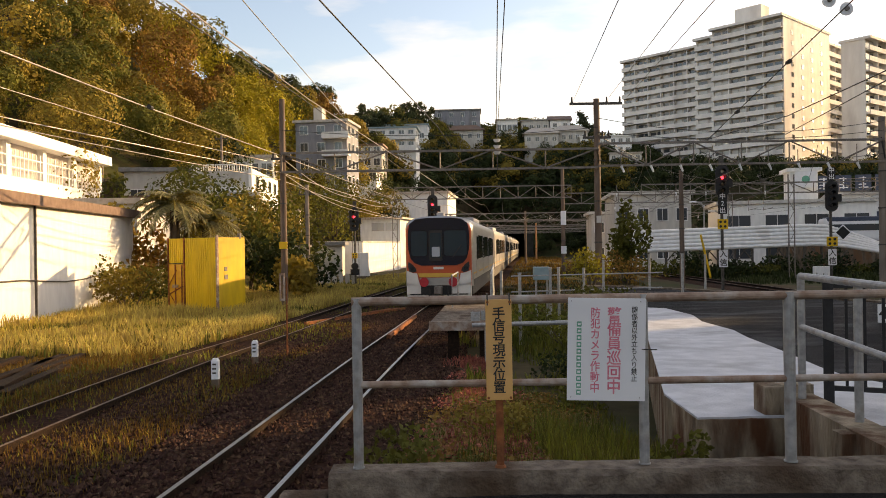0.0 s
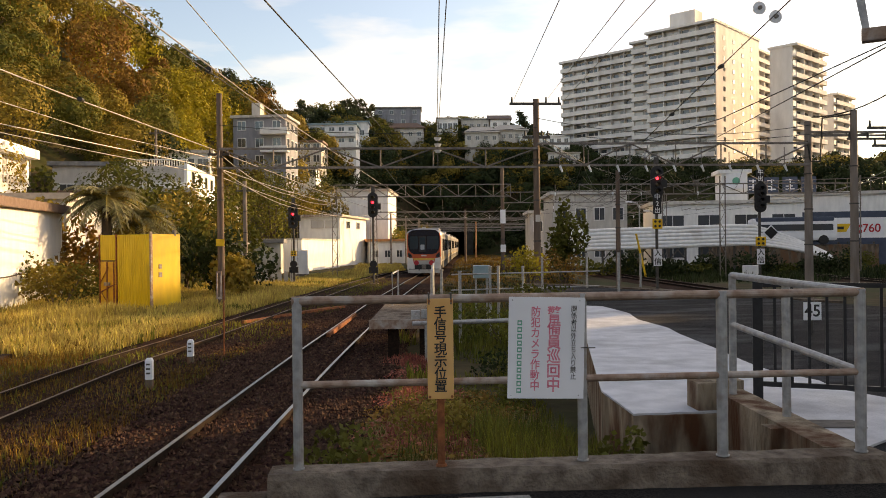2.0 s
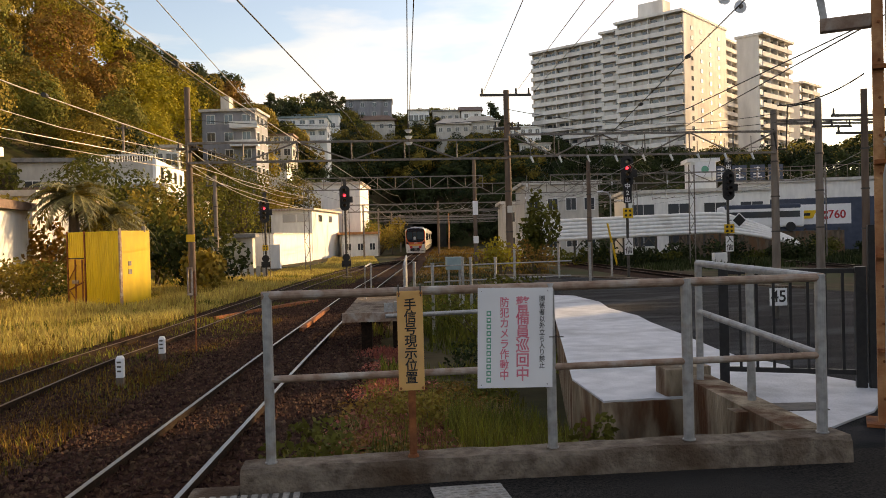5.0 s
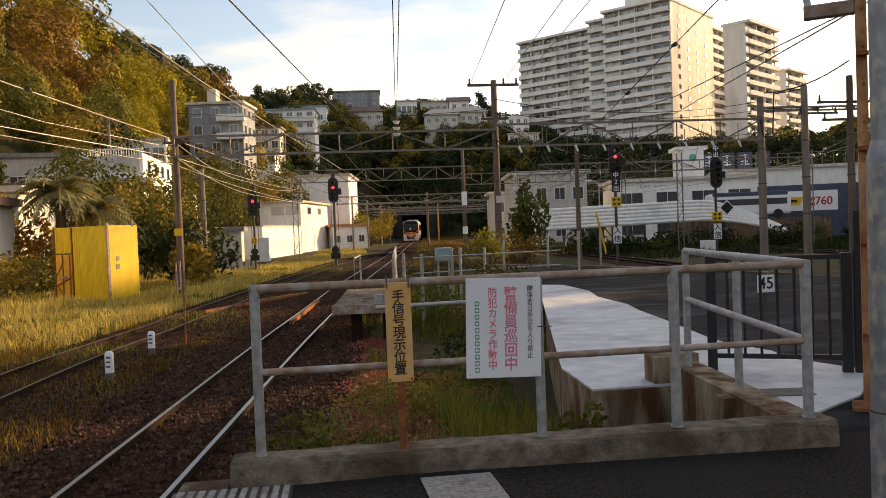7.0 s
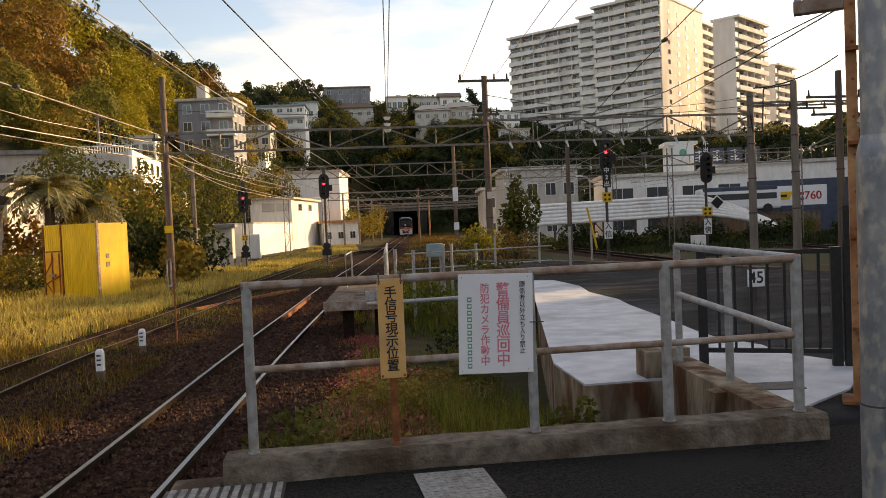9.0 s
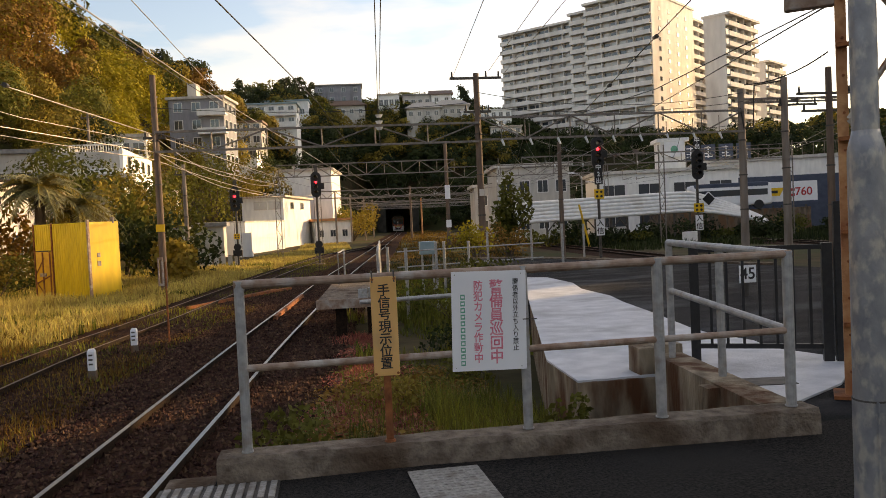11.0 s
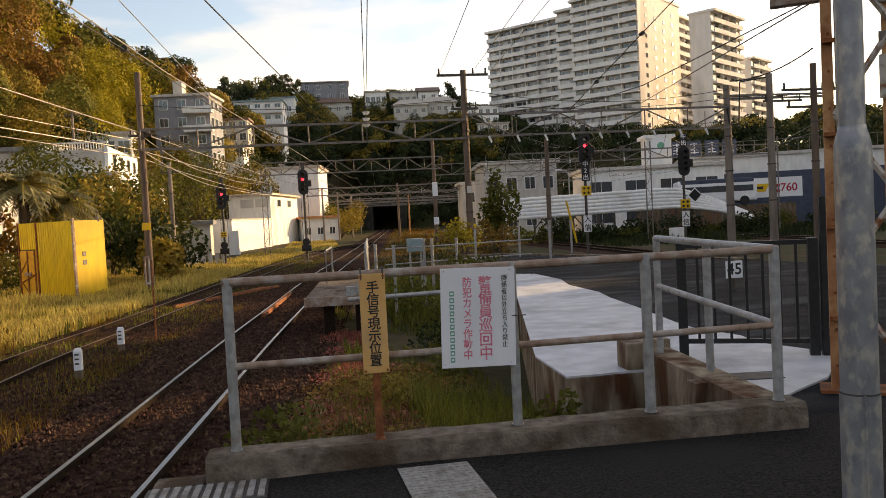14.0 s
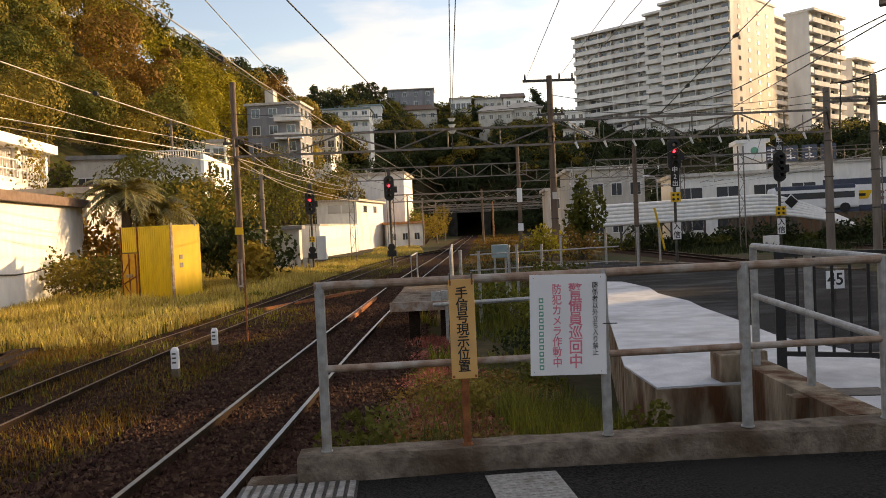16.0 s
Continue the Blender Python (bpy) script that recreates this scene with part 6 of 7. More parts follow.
# ---------- sheds along the main line ----------
def line_sheds():
    t = thing("white_store", "sunlit white store with a plain wall", "building", pose(-8.1, 80.5, GROUND, 0, 0, 79.5))
    part("wall", Shape().box(0, 0, -0.2, 16, 7, 3.2), M["white_wall"], t)
    part("cap", Shape().box(-0.1, -0.1, 3.2, 16.1, 7.1, 3.34), M["pale_wall"], t)
    u = thing("two_storey_hut", "white two-storey railway hut with a flat roof", "building", pose(-5.1, 99.9, 3.2, 0, 0, 79.5))
    part("wall", Shape().box(0.05, 0.25, -4.3, 16.0, 5.4, 1.95), M["white_wall"], u)
    part("roof", Shape().box(-0.5, -0.2, 1.95, 16.4, 5.9, 2.2), M["roof_pale"], u)
    for k in range(14):
        part("eave_rust", Shape().box(-0.54, -0.1 + k * 0.35, 1.97, -0.50, 0.1 + k * 0.35, 2.14), M["rail_rust"], u)
    for y in (1.3, 3.1):
        f = part("window", Shape().box(-0.03, y - 0.8, 0.5, 0.06, y + 0.8, 1.5), M["pale_wall"], u)
        part("pane", Shape().box(-0.06, y - 0.72, 0.58, -0.02, y - 0.04, 1.42), M["window_pale"], f)
        part("pane", Shape().box(-0.06, y + 0.04, 0.58, -0.02, y + 0.72, 1.42), M["window_pale"], f)
    for x in (4.5, 10.5):
        f = part("window", Shape().box(x - 0.9, 0.18, 0.5, x + 0.9, 0.26, 1.5), M["pale_wall"], u)
        part("pane", Shape().box(x - 0.8, 0.15, 0.6, x - 0.05, 0.19, 1.4), M["window"], f)
        part("pane", Shape().box(x + 0.05, 0.15, 0.6, x + 0.8, 0.19, 1.4), M["window"], f)
    house("pump_house", "white gabled building above the sheds", -4.9, 118, GROUND, 11.4, 14, 10.5, -6, "white_wall", "roof_pale", "flat", rows=3, cols=0, east=0)
    house("track_hut", "small cream hut with an orange roof edge", 0.6, 112, GROUND, 5.0, 5, 3.1, 8, "white_wall", "rust_pale", rows=1, cols=3, east=1, win=(0.7, 0.9))
    house("long_wall_hut", "low pale wall and lean-to beside the sheds", -11.6, 76, GROUND, 4.0, 2, 2.9, 0, "pale_wall", "roof_grey", rows=1, cols=0, east=0)
    c = thing("equipment_cabinet", "tall white metal equipment cabinets", "cabinet", pose(-10.8, 56.3, GROUND))
    for i in range(2):
        part("body", Shape().box(-1.2 + i * 1.22, 0, 0.15, 0 + i * 1.2, 1.2, 2.75, bevel=0.02), M["white_wall"], c)
        part("door", Shape().box(-1.1 + i * 1.22, -0.03, 0.3, -0.12 + i * 1.2, 0.0, 2.6), M["pale_wall"], c)
    part("roof", Shape().box(-1.35, -0.15, 2.75, 1.35, 1.35, 2.85), M["roof_grey"], c)
    b = thing("meter_box", "small white box on the grass beside the sheds", "cabinet", pose(-7.7, 74, GROUND))
    part("body", Shape().box(-0.8, 0, 0, 0.8, 1.2, 2.2, bevel=0.03), M["white_wall"], b)
    for i in range(10):
        f = thing("fence_panel", "low pale fence panel in the grass", "fence", pose(-10.2 + i * 0.42, 54.0 + 0.2 * i, GROUND))
        part("board", Shape().box(0, 0, 0, 0.3, 0.04, 0.8), M["pale_wall"], f)


line_sheds()


# ---------- the yard on the right ----------
def yard_track(name, pts, label):
    ys0, xs0 = [p[1] for p in pts], [p[0] for p in pts]
    return track(name, label, lambda y: float(np.interp(y, ys0, xs0)), ys0[0], ys0[-1], "rail_dull", step=1.4)


yard_track("yard_track", [(14.6, 18), (15.8, 24), (17.0, 36), (17.4, 50), (17.8, 65), (19.0, 82), (21.5, 110), (27, 160)], "rusty yard track in dark ballast")
yard_track("yard_track", [(26, 20), (28.4, 36), (30.2, 50), (30.8, 65), (31, 80), (31.5, 120)], "rusty yard track in dark ballast")
house("office_building", "grey-white office building behind the yard", 21.3, 81, GROUND, 7.6, 10, 7.6, -6, "pale_wall", "pale_wall", rows=2, cols=4, east=2, win=(1.0, 1.2))
house("office_building", "grey-white office building behind the yard", 20.6, 100, GROUND, 4.0, 8, 6.4, -6, "pale_wall", "pale_wall", rows=2, cols=2, east=2)
house("station_block", "cream flat-roofed building with wide windows", 35.0, 79, GROUND, 14.5, 10, 6.4, -12, "white_wall", "pale_wall", rows=2, cols=4, win=(2.2, 1.1))
house("sign_tower", "narrow white block with a green mark", 36.2, 80, GROUND, 2.6, 3, 9.6, -12, "white_wall", "white_wall", rows=1, cols=0, east=0)
mk = thing("green_mark", "white panel with a green oval mark", "sign", pose(36.2, 79.6, 7.6, 0, 0, -12))
part("panel", Shape().box(-1.0, -0.08, -0.7, 1.0, 0, 0.9), M["sign_white"], mk)
part("oval", Shape().tube((0, -0.1, 0.1), (0, -0.07, 0.1), 0.38, n=20), M["ink_green"], mk)
house("depot", "blue-grey depot with a pale upper wall", 53, 84, GROUND, 22, 12, 7.6, -22, "white_wall", "pale_wall", rows=1, cols=0, east=0)
bl = thing("blue_wall", "dark blue cladding on the depot wall", "wall", pose(52.4, 80, GROUND, 0, 0, -22))
part("cladding", Shape().box(-9, -0.3, 0, 9, -0.05, 5.6), M["blue"], bl)
for i in range(4):
    lt = thing("roof_letter", "blue roof sign panel with white strokes", "sign", pose(45.6 + i * 2.15, 95.5 - 0.4 * i, 8.4, 0, 0, -20))
    part("panel", Shape().box(-0.85, -0.05, -0.95, 0.85, 0.05, 0.95), M["blue"], lt)
    for k in range(4):
        part("stroke", Shape().box(-0.5, -0.08, -0.6 + k * 0.36, 0.5 - 0.2 * (k % 2), -0.05, -0.48 + k * 0.36), M["sign_white"], lt)
    part("stroke", Shape().box(-0.08, -0.08, -0.7, 0.08, -0.05, 0.7), M["sign_white"], lt)
    part("leg", Shape().box(-0.6, 0, -3.0, -0.5, 0.08, -0.9).box(0.5, 0, -3.0, 0.6, 0.08, -0.9), M["steel"], lt)


def billboard():
    b = thing("billboard", "white roadside billboard with a yellow mark and red price", "sign", pose(41.6, 70.2, 2.45, 0, 0, -14))
    part("panel", Shape().box(-4.0, 0, -1.1, 4.0, 0.12, 1.1), M["sign_white"], b)
    part("yellow_mark", Shape().loft([[(-1.6, -0.03, -0.2), (0.6, -0.03, -0.2), (1.0, -0.03, 0.55), (-1.2, -0.03, 0.55)], [(-1.6, 0.0, -0.2), (0.6, 0.0, -0.2), (1.0, 0.0, 0.55), (-1.2, 0.0, 0.55)]]), M["signal_yellow"], b)
    part("black_mark", Shape().box(-1.0, -0.05, 0.05, 0.4, -0.03, 0.3), M["black"], b)
    text("760", 1.05, M["tail_red"], b, 2.75, -0.03, 0.1)
    for k in range(2):
        part("red_bar", Shape().box(1.1, -0.03, 0.2 - k * 0.5, 1.95, -0.01, 0.45 - k * 0.5), M["tail_red"], b)
    for k in range(3):
        part("blue_stripe", Shape().box(-3.9, -0.03, -0.5 + k * 0.4, -2.3, -0.01, -0.3 + k * 0.4), M["blue"], b)
    part("base_band", Shape().box(-4.0, -0.03, -1.1, 4.0, -0.01, -0.75), M["blue"], b)
    for x in (-3, 0, 3):
        part("leg", Shape().box(x - 0.08, 0.13, -3.6, x + 0.08, 0.25, 1.0), M["dark_steel"], b)


billboard()


def tube_cover():
    """Long ribbed white cover on a dark trestle, drooping at its end."""
    t = thing("ribbed_cover", "long white ribbed cover raised on dark trestles", "canopy")
    xs = np.linspace(14.5, 36.2, 32)
    drop = lambda x: 0.28 * (x - 15) / 12 - 0.055 * max(0.0, x - 28.5) ** 1.65 / 1.1
    for k in range(6):
        pts = [(x, 62 + 0.14 * k, 0.98 + 0.29 * k * (1.0 if x < 30 else max(0.25, 1 - (x - 30) * 0.12)) + drop(x)) for x in xs]
        part("rib", Shape().path(pts, 0.155, 8), M["white_wall"], t)
    for i in range(12):
        x = 16 + i * 1.35
        part("trestle", Shape().box(x - 0.06, 62.2, GROUND, x + 0.06, 62.4, 1.0 + drop(x)), M["dark_steel"], t)
        part("brace", Shape().tube((x, 62.2, 0.1), (x + 1.3 * (1 if i % 2 else -1) * 0.6, 62.2, 1.0), 0.05, n=5), M["dark_steel"], t)


tube_cover()
van = thing("bus", "white and blue bus parked behind the cover", "bus", pose(36.5, 68.5, 1.2, 0, 0, -14))
part("body", Shape().box(-3.6, 0, 0.3, 3.6, 2.2, 2.3, bevel=0.25), M["sign_white"], van)
part("upper", Shape().box(-3.3, -0.01, 1.95, 3.3, 2.0, 2.4, bevel=0.1), M["blue"], van)
part("glass", Shape().box(-3.2, -0.02, 1.2, 3.2, 0.1, 1.75), M["window"], van)
for x in (-2.4, 2.4):
    part("wheel", Shape().tube((x, -0.02, 0.35), (x, 0.25, 0.35), 0.42, n=16), M["black"], van)
part("ramp", Shape().box(-7, 0.2, -2.3, 7, 2.4, -0.07), M["concrete_dark"], van)


for x, y, h in ((24.2, 74, 6.4), (26.6, 76, 5.6)):
    t = thing("street_lamp", "slim grey street lamp with a curved arm", "street lamp", pose(x, y, GROUND))
    part("post", Shape().path([(0, 0, -0.1), (0, 0, h - 0.6), (-0.2, 0, h - 0.15), (-0.8, 0, h)], 0.07, 8), M["galv"], t)
    part("head", Shape().box(-1.3, -0.14, h - 0.08, -0.7, 0.14, h + 0.08, bevel=0.04), M["sign_white"], t)
sp = thing("leaning_stay", "yellow guarded stay wire leaning beside a mast", "stay", pose(19.4, 58, GROUND))
part("sleeve", Shape().tube((0, 0, 0), (-0.7, 0, 3.2), 0.08, n=8), M["signal_yellow"], sp)
rb = thing("relay_box", "small white relay box beside the yard track", "box", pose(25.2, 53.0, GROUND))
part("body", Shape().box(-0.5, 0, 0.2, 0.5, 0.5, 0.9, bevel=0.03), M["white_wall"], rb)
part("foot", Shape().box(-0.4, 0.05, -0.1, 0.4, 0.45, 0.2), M["concrete"], rb)
gp = thing("guard_railing", "pale pipe railing along the depot roof", "railing", pose(40, 83, 6.9, 0, 0, -22))
for k in range(22):
    part("baluster", Shape().tube((k * 1.1, 0, -0.3), (k * 1.1, 0, 1.0), 0.03, n=5), M["steel"], gp)
part("top_rail", Shape().tube((0, 0, 1.0), (23.1, 0, 1.0), 0.04, n=6), M["steel"], gp)

# ---------- small things in the yard ----------
def marker(x, y, h=0.62):
    m = thing("marker_post", "short white concrete marker post with a dark foot", "post", pose(x, y, GROUND), "marker posts")
    s = Shape().loft([[(-0.062, -0.062, 0.2), (0.062, -0.062, 0.2), (0.062, 0.062, 0.2), (-0.062, 0.062, 0.2)], [(-0.062, -0.062, h - 0.05), (0.062, -0.062, h - 0.05), (0.062, 0.062, h - 0.05), (-0.062, 0.062, h - 0.05)], [(-0.04, -0.04, h), (0.04, -0.04, h), (0.04, 0.04, h), (-0.04, 0.04, h)]])
    part("shaft", s, M["sign_white"], m)
    part("foot", Shape().box(-0.062, -0.062, -0.1, 0.062, 0.062, 0.2), M["concrete_dark"], m)
    for k in range(3):
        part("bar", Shape().box(-0.04, -0.069, 0.3 + k * 0.08, 0.03, -0.061, 0.33 + k * 0.08), M["dark_steel"], m)


marker(-4.22, 14.7, 0.58)
marker(-4.2, 17.7, 0.56)
tp = thing("thin_stake", "thin rusty stake with a small frame beside the siding", "stake", pose(-3.72, 18.9, GROUND))
part("stake", Shape().tube((0, 0, -0.1), (0, 0, 1.9), 0.022, n=6), M["rust"], tp)
part("frame", Shape().box(-0.16, -0.02, 1.35, -0.04, 0.02, 1.4).box(-0.16, -0.02, 1.95, -0.04, 0.02, 2.0).box(-0.16, -0.02, 1.4, -0.13, 0.02, 1.95).box(-0.07, -0.02, 1.4, -0.04, 0.02, 1.95), M["rail_rust"], tp)


def lookout():
    d = thing("signal_deck", "small grey deck on dark posts beside the main track", "deck", pose(0.28, 17.6, 0, 0, 0, -4))
    part("deck_plate", Shape().box(-0.6, 0, -0.22, 0.75, 6.2, -0.15, bevel=0.015), M["concrete"], d)
    part("edge_beam", Shape().box(-0.62, -0.05, -0.34, 0.77, 0.0, -0.14), M["rail_rust"], d)
    for x in (-0.1, 0.6):
        for y in (0.15, 5.8):
            part("post", Shape().box(x - 0.12, y, GROUND - 0.05, x + 0.12, y + 0.2, -0.22), M["rail_side"], d)
    for x, y in ((0.4, 0.1), (0.62, 0.4)):
        part("stub", Shape().box(x - 0.1, y - 0.05, -0.35, x + 0.1, y + 0.08, 0.05), M["galv"], d)
    for i in range(8):
        y = 1.2 + i * 1.1
        part("baluster", Shape().tube((0.75, y, -0.15), (0.75, y, 0.85), 0.028, n=8), M["galv"], d)
    part("hand_rail", Shape().path([(0.75, 0.6, -0.1), (0.75, 1.4, 0.5), (0.75, 2.2, 0.85), (0.75, 9.2, 0.87)], 0.03, 8), M["galv"], d)
    part("brace", Shape().tube((0.75, 1.2, 0.0), (0.75, 8.9, 0.6), 0.02, n=6), M["galv"], d)
    part("inner_rail", Shape().path([(-0.35, 4.2, -0.15), (-0.35, 4.2, 0.72), (-0.3, 6.4, 0.74), (-0.3, 6.4, -0.15)], 0.025, 8), M["galv"], d)


lookout()
pr = thing("pipe_rail", "low pale pipe rail crossing the weeds", "railing", pose(0.6, 17.3, 0))
part("pipe", Shape().tube((0, 0, -0.2), (4.4, 0.6, -0.2), 0.05, n=10), M["galv"], pr)
for x in (0.3, 2.2, 4.2):
    part("post", Shape().tube((x, x * 0.136, GROUND - 0.1), (x, x * 0.136, -0.2), 0.035, n=8), M["galv"], pr)
for x, y, h in ((1.9, 20, 1.0), (1.55, 21.5, 1.0), (3.0, 22.5, 1.05), (3.25, 22.6, 1.05), (4.1, 23.4, 1.0), (6.8, 26.4, 1.15), (6.9, 23.1, 1.2), (9.0, 27.5, 1.1), (5.2, 26, 1.0)):
    p = thing("pipe_post", "upright grey pipe post at the platform edge", "post", pose(x, y, -0.02 if x > 5 else -0.2))
    part("pipe", Shape().tube((0, 0, -0.9 if x < 5 else -0.05), (0, 0, h), 0.04, n=8), M["galv"], p)
    part("cap", Shape().tube((0, 0, h), (0, 0, h + 0.03), 0.05, n=8), M["galv"], p)
for y, z in ((22.5, 0.65), (22.6, 0.2)):
    p = thing("hand_rail", "thin grey rail along the weeds", "railing", pose(1.9, y, z))
    part("pipe", Shape().tube((0, 0, 0), (4.6, 1.2, 0), 0.022, n=6), M["galv"], p)
jb = thing("junction_box", "small pale blue box on posts among weeds", "box", pose(3.0, 24.5, -0.1))
part("box", Shape().box(-0.25, -0.15, 0.55, 0.25, 0.15, 0.95, bevel=0.02), M["roof_teal"], jb)
part("leg", Shape().box(-0.2, -0.03, -1.0, -0.14, 0.03, 0.55), M["galv"], jb)
part("leg", Shape().box(0.14, -0.03, -1.0, 0.2, 0.03, 0.55), M["galv"], jb)

# rail joint pieces and crossing planks
jt = thing("expansion_joint", "rusty rail expansion joint beside the running rail", "rail joint", pose(main_x(24) - 0.62, 22.0, RAIL - 0.02, 0, 0, -4.6))
part("wing_rail", Shape().box(-0.05, 0, -0.12, 0.05, 6.5, 0.03, bevel=0.01), M["rust"], jt)
for i in range(9):
    part("chair", Shape().box(-0.16, 0.3 + i * 0.68, -0.13, 0.0, 0.5 + i * 0.68, -0.06), M["rust"], jt)
for i in range(3):
    pk = thing("rail_offcut", "orange-rusty rail lying beside the siding", "rail", pose(-4.6 + 0.5 * i, 26.5 + 1.2 * i, GROUND + 0.12, 0, 0, -24 - 3 * i))
    part("bar", Shape().box(-0.05, 0, -0.1, 0.05, 6.0 - i, 0.03, bevel=0.01), M["rust"], pk)
for i in range(9):
    pl = thing("old_timber", "weathered dark timber lying at the edge of the grass", "timber", pose(-7.9 - 0.33 * i, 14.2 + 0.5 * (i % 4), GROUND + 0.01 + 0.03 * (i % 2), 0, 0, 8 + 6 * math.sin(i * 1.9)))
    part("beam", Shape().box(-0.11, 0, 0, 0.11, 3.6 + 0.4 * (i % 3), 0.09, bevel=0.012), M["rail_side"] if i != 4 else M["concrete"], pl)


# ---------- platform floor details ----------
gr = thing("drain_grate", "pale slotted drain grate in the platform", "grate", pose(-0.70, 4.40, 0.014))
part("frame", Shape().box(-0.32, -0.02, 0.0, 0.36, 0.30, 0.008), M["dark_steel"], gr)
for i in range(11):
    part("bar", Shape().box(-0.29 + i * 0.06, 0.0, 0.008, -0.255 + i * 0.06, 0.28, 0.018), M["worn_metal"], gr)
om = thing("orange_mark", "worn orange paint mark on the platform edge", "marking", pose(-1.0, 4.55, 0.008))
part("paint", Shape().box(-0.02, 0, 0, 0.2, 0.12, 0.004), M["rust_pale"], om)
tc = thing("tactile_plate", "ribbed pale metal cover plate in the asphalt", "cover plate", pose(0.62, 4.34, 0.032, 0, 0.6, 3))
part("plate", Shape().box(-0.21, -0.45, 0, 0.21, 0.26, 0.006, bevel=0.002), M["worn_metal"], tc)
for i in range(9):
    for j in range(16):
        part("stud", Shape().box(-0.195 + i * 0.045, -0.43 + j * 0.043, 0.006, -0.165 + i * 0.045, -0.41 + j * 0.043, 0.009), M["worn_metal"], tc)
mn = thing("floor_hatch", "dark hatch in the white floor", "hatch", pose(3.62, 6.22, 0.008, 0, 0, -8))
part("lid", Shape().box(-0.19, -0.14, 0, 0.19, 0.14, 0.006), M["dark_steel"], mn)


# ---------- plants ----------
def bush(name, label, x, y, z, rx, ry, h, n, leaf, mat, seed, stems=True):
    r = np.random.default_rng(seed)
    lobes = 7
    lc = r.normal(size=(lobes, 3)) * [rx * 0.5, ry * 0.5, h * 0.16] + [0, 0, h * 0.55]
    k = r.integers(0, lobes, n)
    d = r.normal(size=(n, 3))
    d /= np.linalg.norm(d, axis=1, keepdims=True)
    c = lc[k] + d * [rx * 0.45, ry * 0.45, h * 0.36] * r.uniform(0.5, 1.05, (n, 1))
    c[:, 2] = np.maximum(c[:, 2], 0.03)
    t = thing(name, label, "shrub", pose(x, y, z))
    ob = new("foliage", cards(c, leaf * r.uniform(0.6, 1.4, n), "foliage", mat, seed))
    ob.parent = t
    if stems:
        for i in range(5):
            q = lc[i]
            part("stem", Shape().tube((q[0] * 0.15, q[1] * 0.15, -0.1), tuple(q), 0.03 * h / 1.5, 0.012 * h / 1.5, n=5), M["bark"], t)
    return t


bush("shrub", "grey-green weedy shrub by the white shed", -14.0, 35.5, GROUND, 2.4, 2.0, 1.9, 1500, 0.16, M["leaf_olive"], 31)
bush("shrub", "grey-green weedy shrub by the white shed", -15.2, 38.5, GROUND, 1.8, 2.4, 2.2, 1500, 0.16, M["leaf"], 32)
for i, (x, y, z, rx, h, mt) in enumerate(((-13.4, 47, -1, 2.6, 4.2, "leaf_olive"), (-9.0, 45, -1, 2.2, 3.4, "leaf_dark"), (-7.9, 42.5, -1, 1.4, 2.2, "leaf_olive"), (-13.0, 58, -0.8, 2.8, 6.0, "leaf_olive"), (-16.6, 60, -0.8, 3.2, 7.4, "leaf"), (-11.2, 62, -0.8, 2.6, 5.6, "leaf"), (-20.5, 52, -0.8, 2.4, 4.6, "leaf_olive"), (-13.0, 72, 0.5, 3.0, 6.2, "leaf"), (-21, 78, 3, 3, 6.5, "leaf_olive"), (-13.5, 103, 4, 4, 8, "leaf"), (1.8, 125, -1, 3.5, 5.5, "leaf"), (4.5, 150, -1, 4, 5.5, "leaf_olive"), (11.4, 50, -1, 1.3, 4.0, "leaf"), (-16.5, 136, 10, 4, 9, "leaf_olive"), (-19.5, 44.5, -0.8, 2.0, 4.6, "leaf_olive"), (3.2, 121, -1, 3.4, 4.8, "leaf_olive"), (-16.6, 43.0, -1, 1.9, 3.7, "leaf_rust"), (-11.6, 47.5, -1, 1.8, 4.2, "leaf"))):
    bush("tree", "leafy tree among the houses and sheds" if y > 50 else "dense shrub behind the yellow enclosure", x, y, z, rx, rx, h, int(900 + 350 * rx), 0.30, M[mt], 40 + i)
for i, (x, y, z, rx, h, lf, mt) in enumerate(((4.6, 22.5, -0.6, 1.3, 0.9, 0.10, "leaf"), (5.6, 30.5, -0.05, 1.1, 1.5, 0.11, "leaf_gold"), (7.2, 31.5, -0.05, 1.0, 1.2, 0.11, "leaf_rust"), (3.0, 19.5, -0.9, 1.2, 0.9, 0.10, "grass"), (2.0, 12.0, -1.0, 0.7, 0.5, 0.07, "leaf"), (2.5, 14.5, -1.0, 0.9, 0.6, 0.08, "leaf_dark"), (-0.42, 6.6, -0.62, 0.33, 0.55, 0.065, "leaf"), (1.86, 6.15, -0.58, 0.22, 0.5, 0.06, "leaf"), (1.5, 5.9, -0.5, 0.2, 0.34, 0.05, "leaf"), (0.7, 9.8, -0.9, 0.5, 0.5, 0.06, "leaf_olive"))):
    bush("weed_clump", "leafy weeds growing beside the platform", x, y, z, rx, rx, h, int(500 + 350 * rx), lf, M[mt], 70 + i)


for i, (x, y, rx, h, mt) in enumerate(((-26.5, 60, 2.2, 4.6, "leaf"), (-18.3, 63, 1.8, 4.4, "leaf_olive"), (-15.2, 70, 2.4, 7.0, "leaf"), (-13.0, 96, 3.4, 9.0, "leaf"), (-10.5, 104, 3.0, 8.5, "leaf_olive"), (-16.0, 104, 3.4, 9.5, "leaf_olive"), (-8.2, 128, 3.2, 8.0, "leaf_olive"), (-12.0, 150, 3.4, 8.0, "leaf"))):
    bush("tree", "leafy tree between the hillside houses", x, y, float(land(x, y)), rx, rx, h, int(1100 + 350 * rx), 0.30, M[mt], 140 + i)
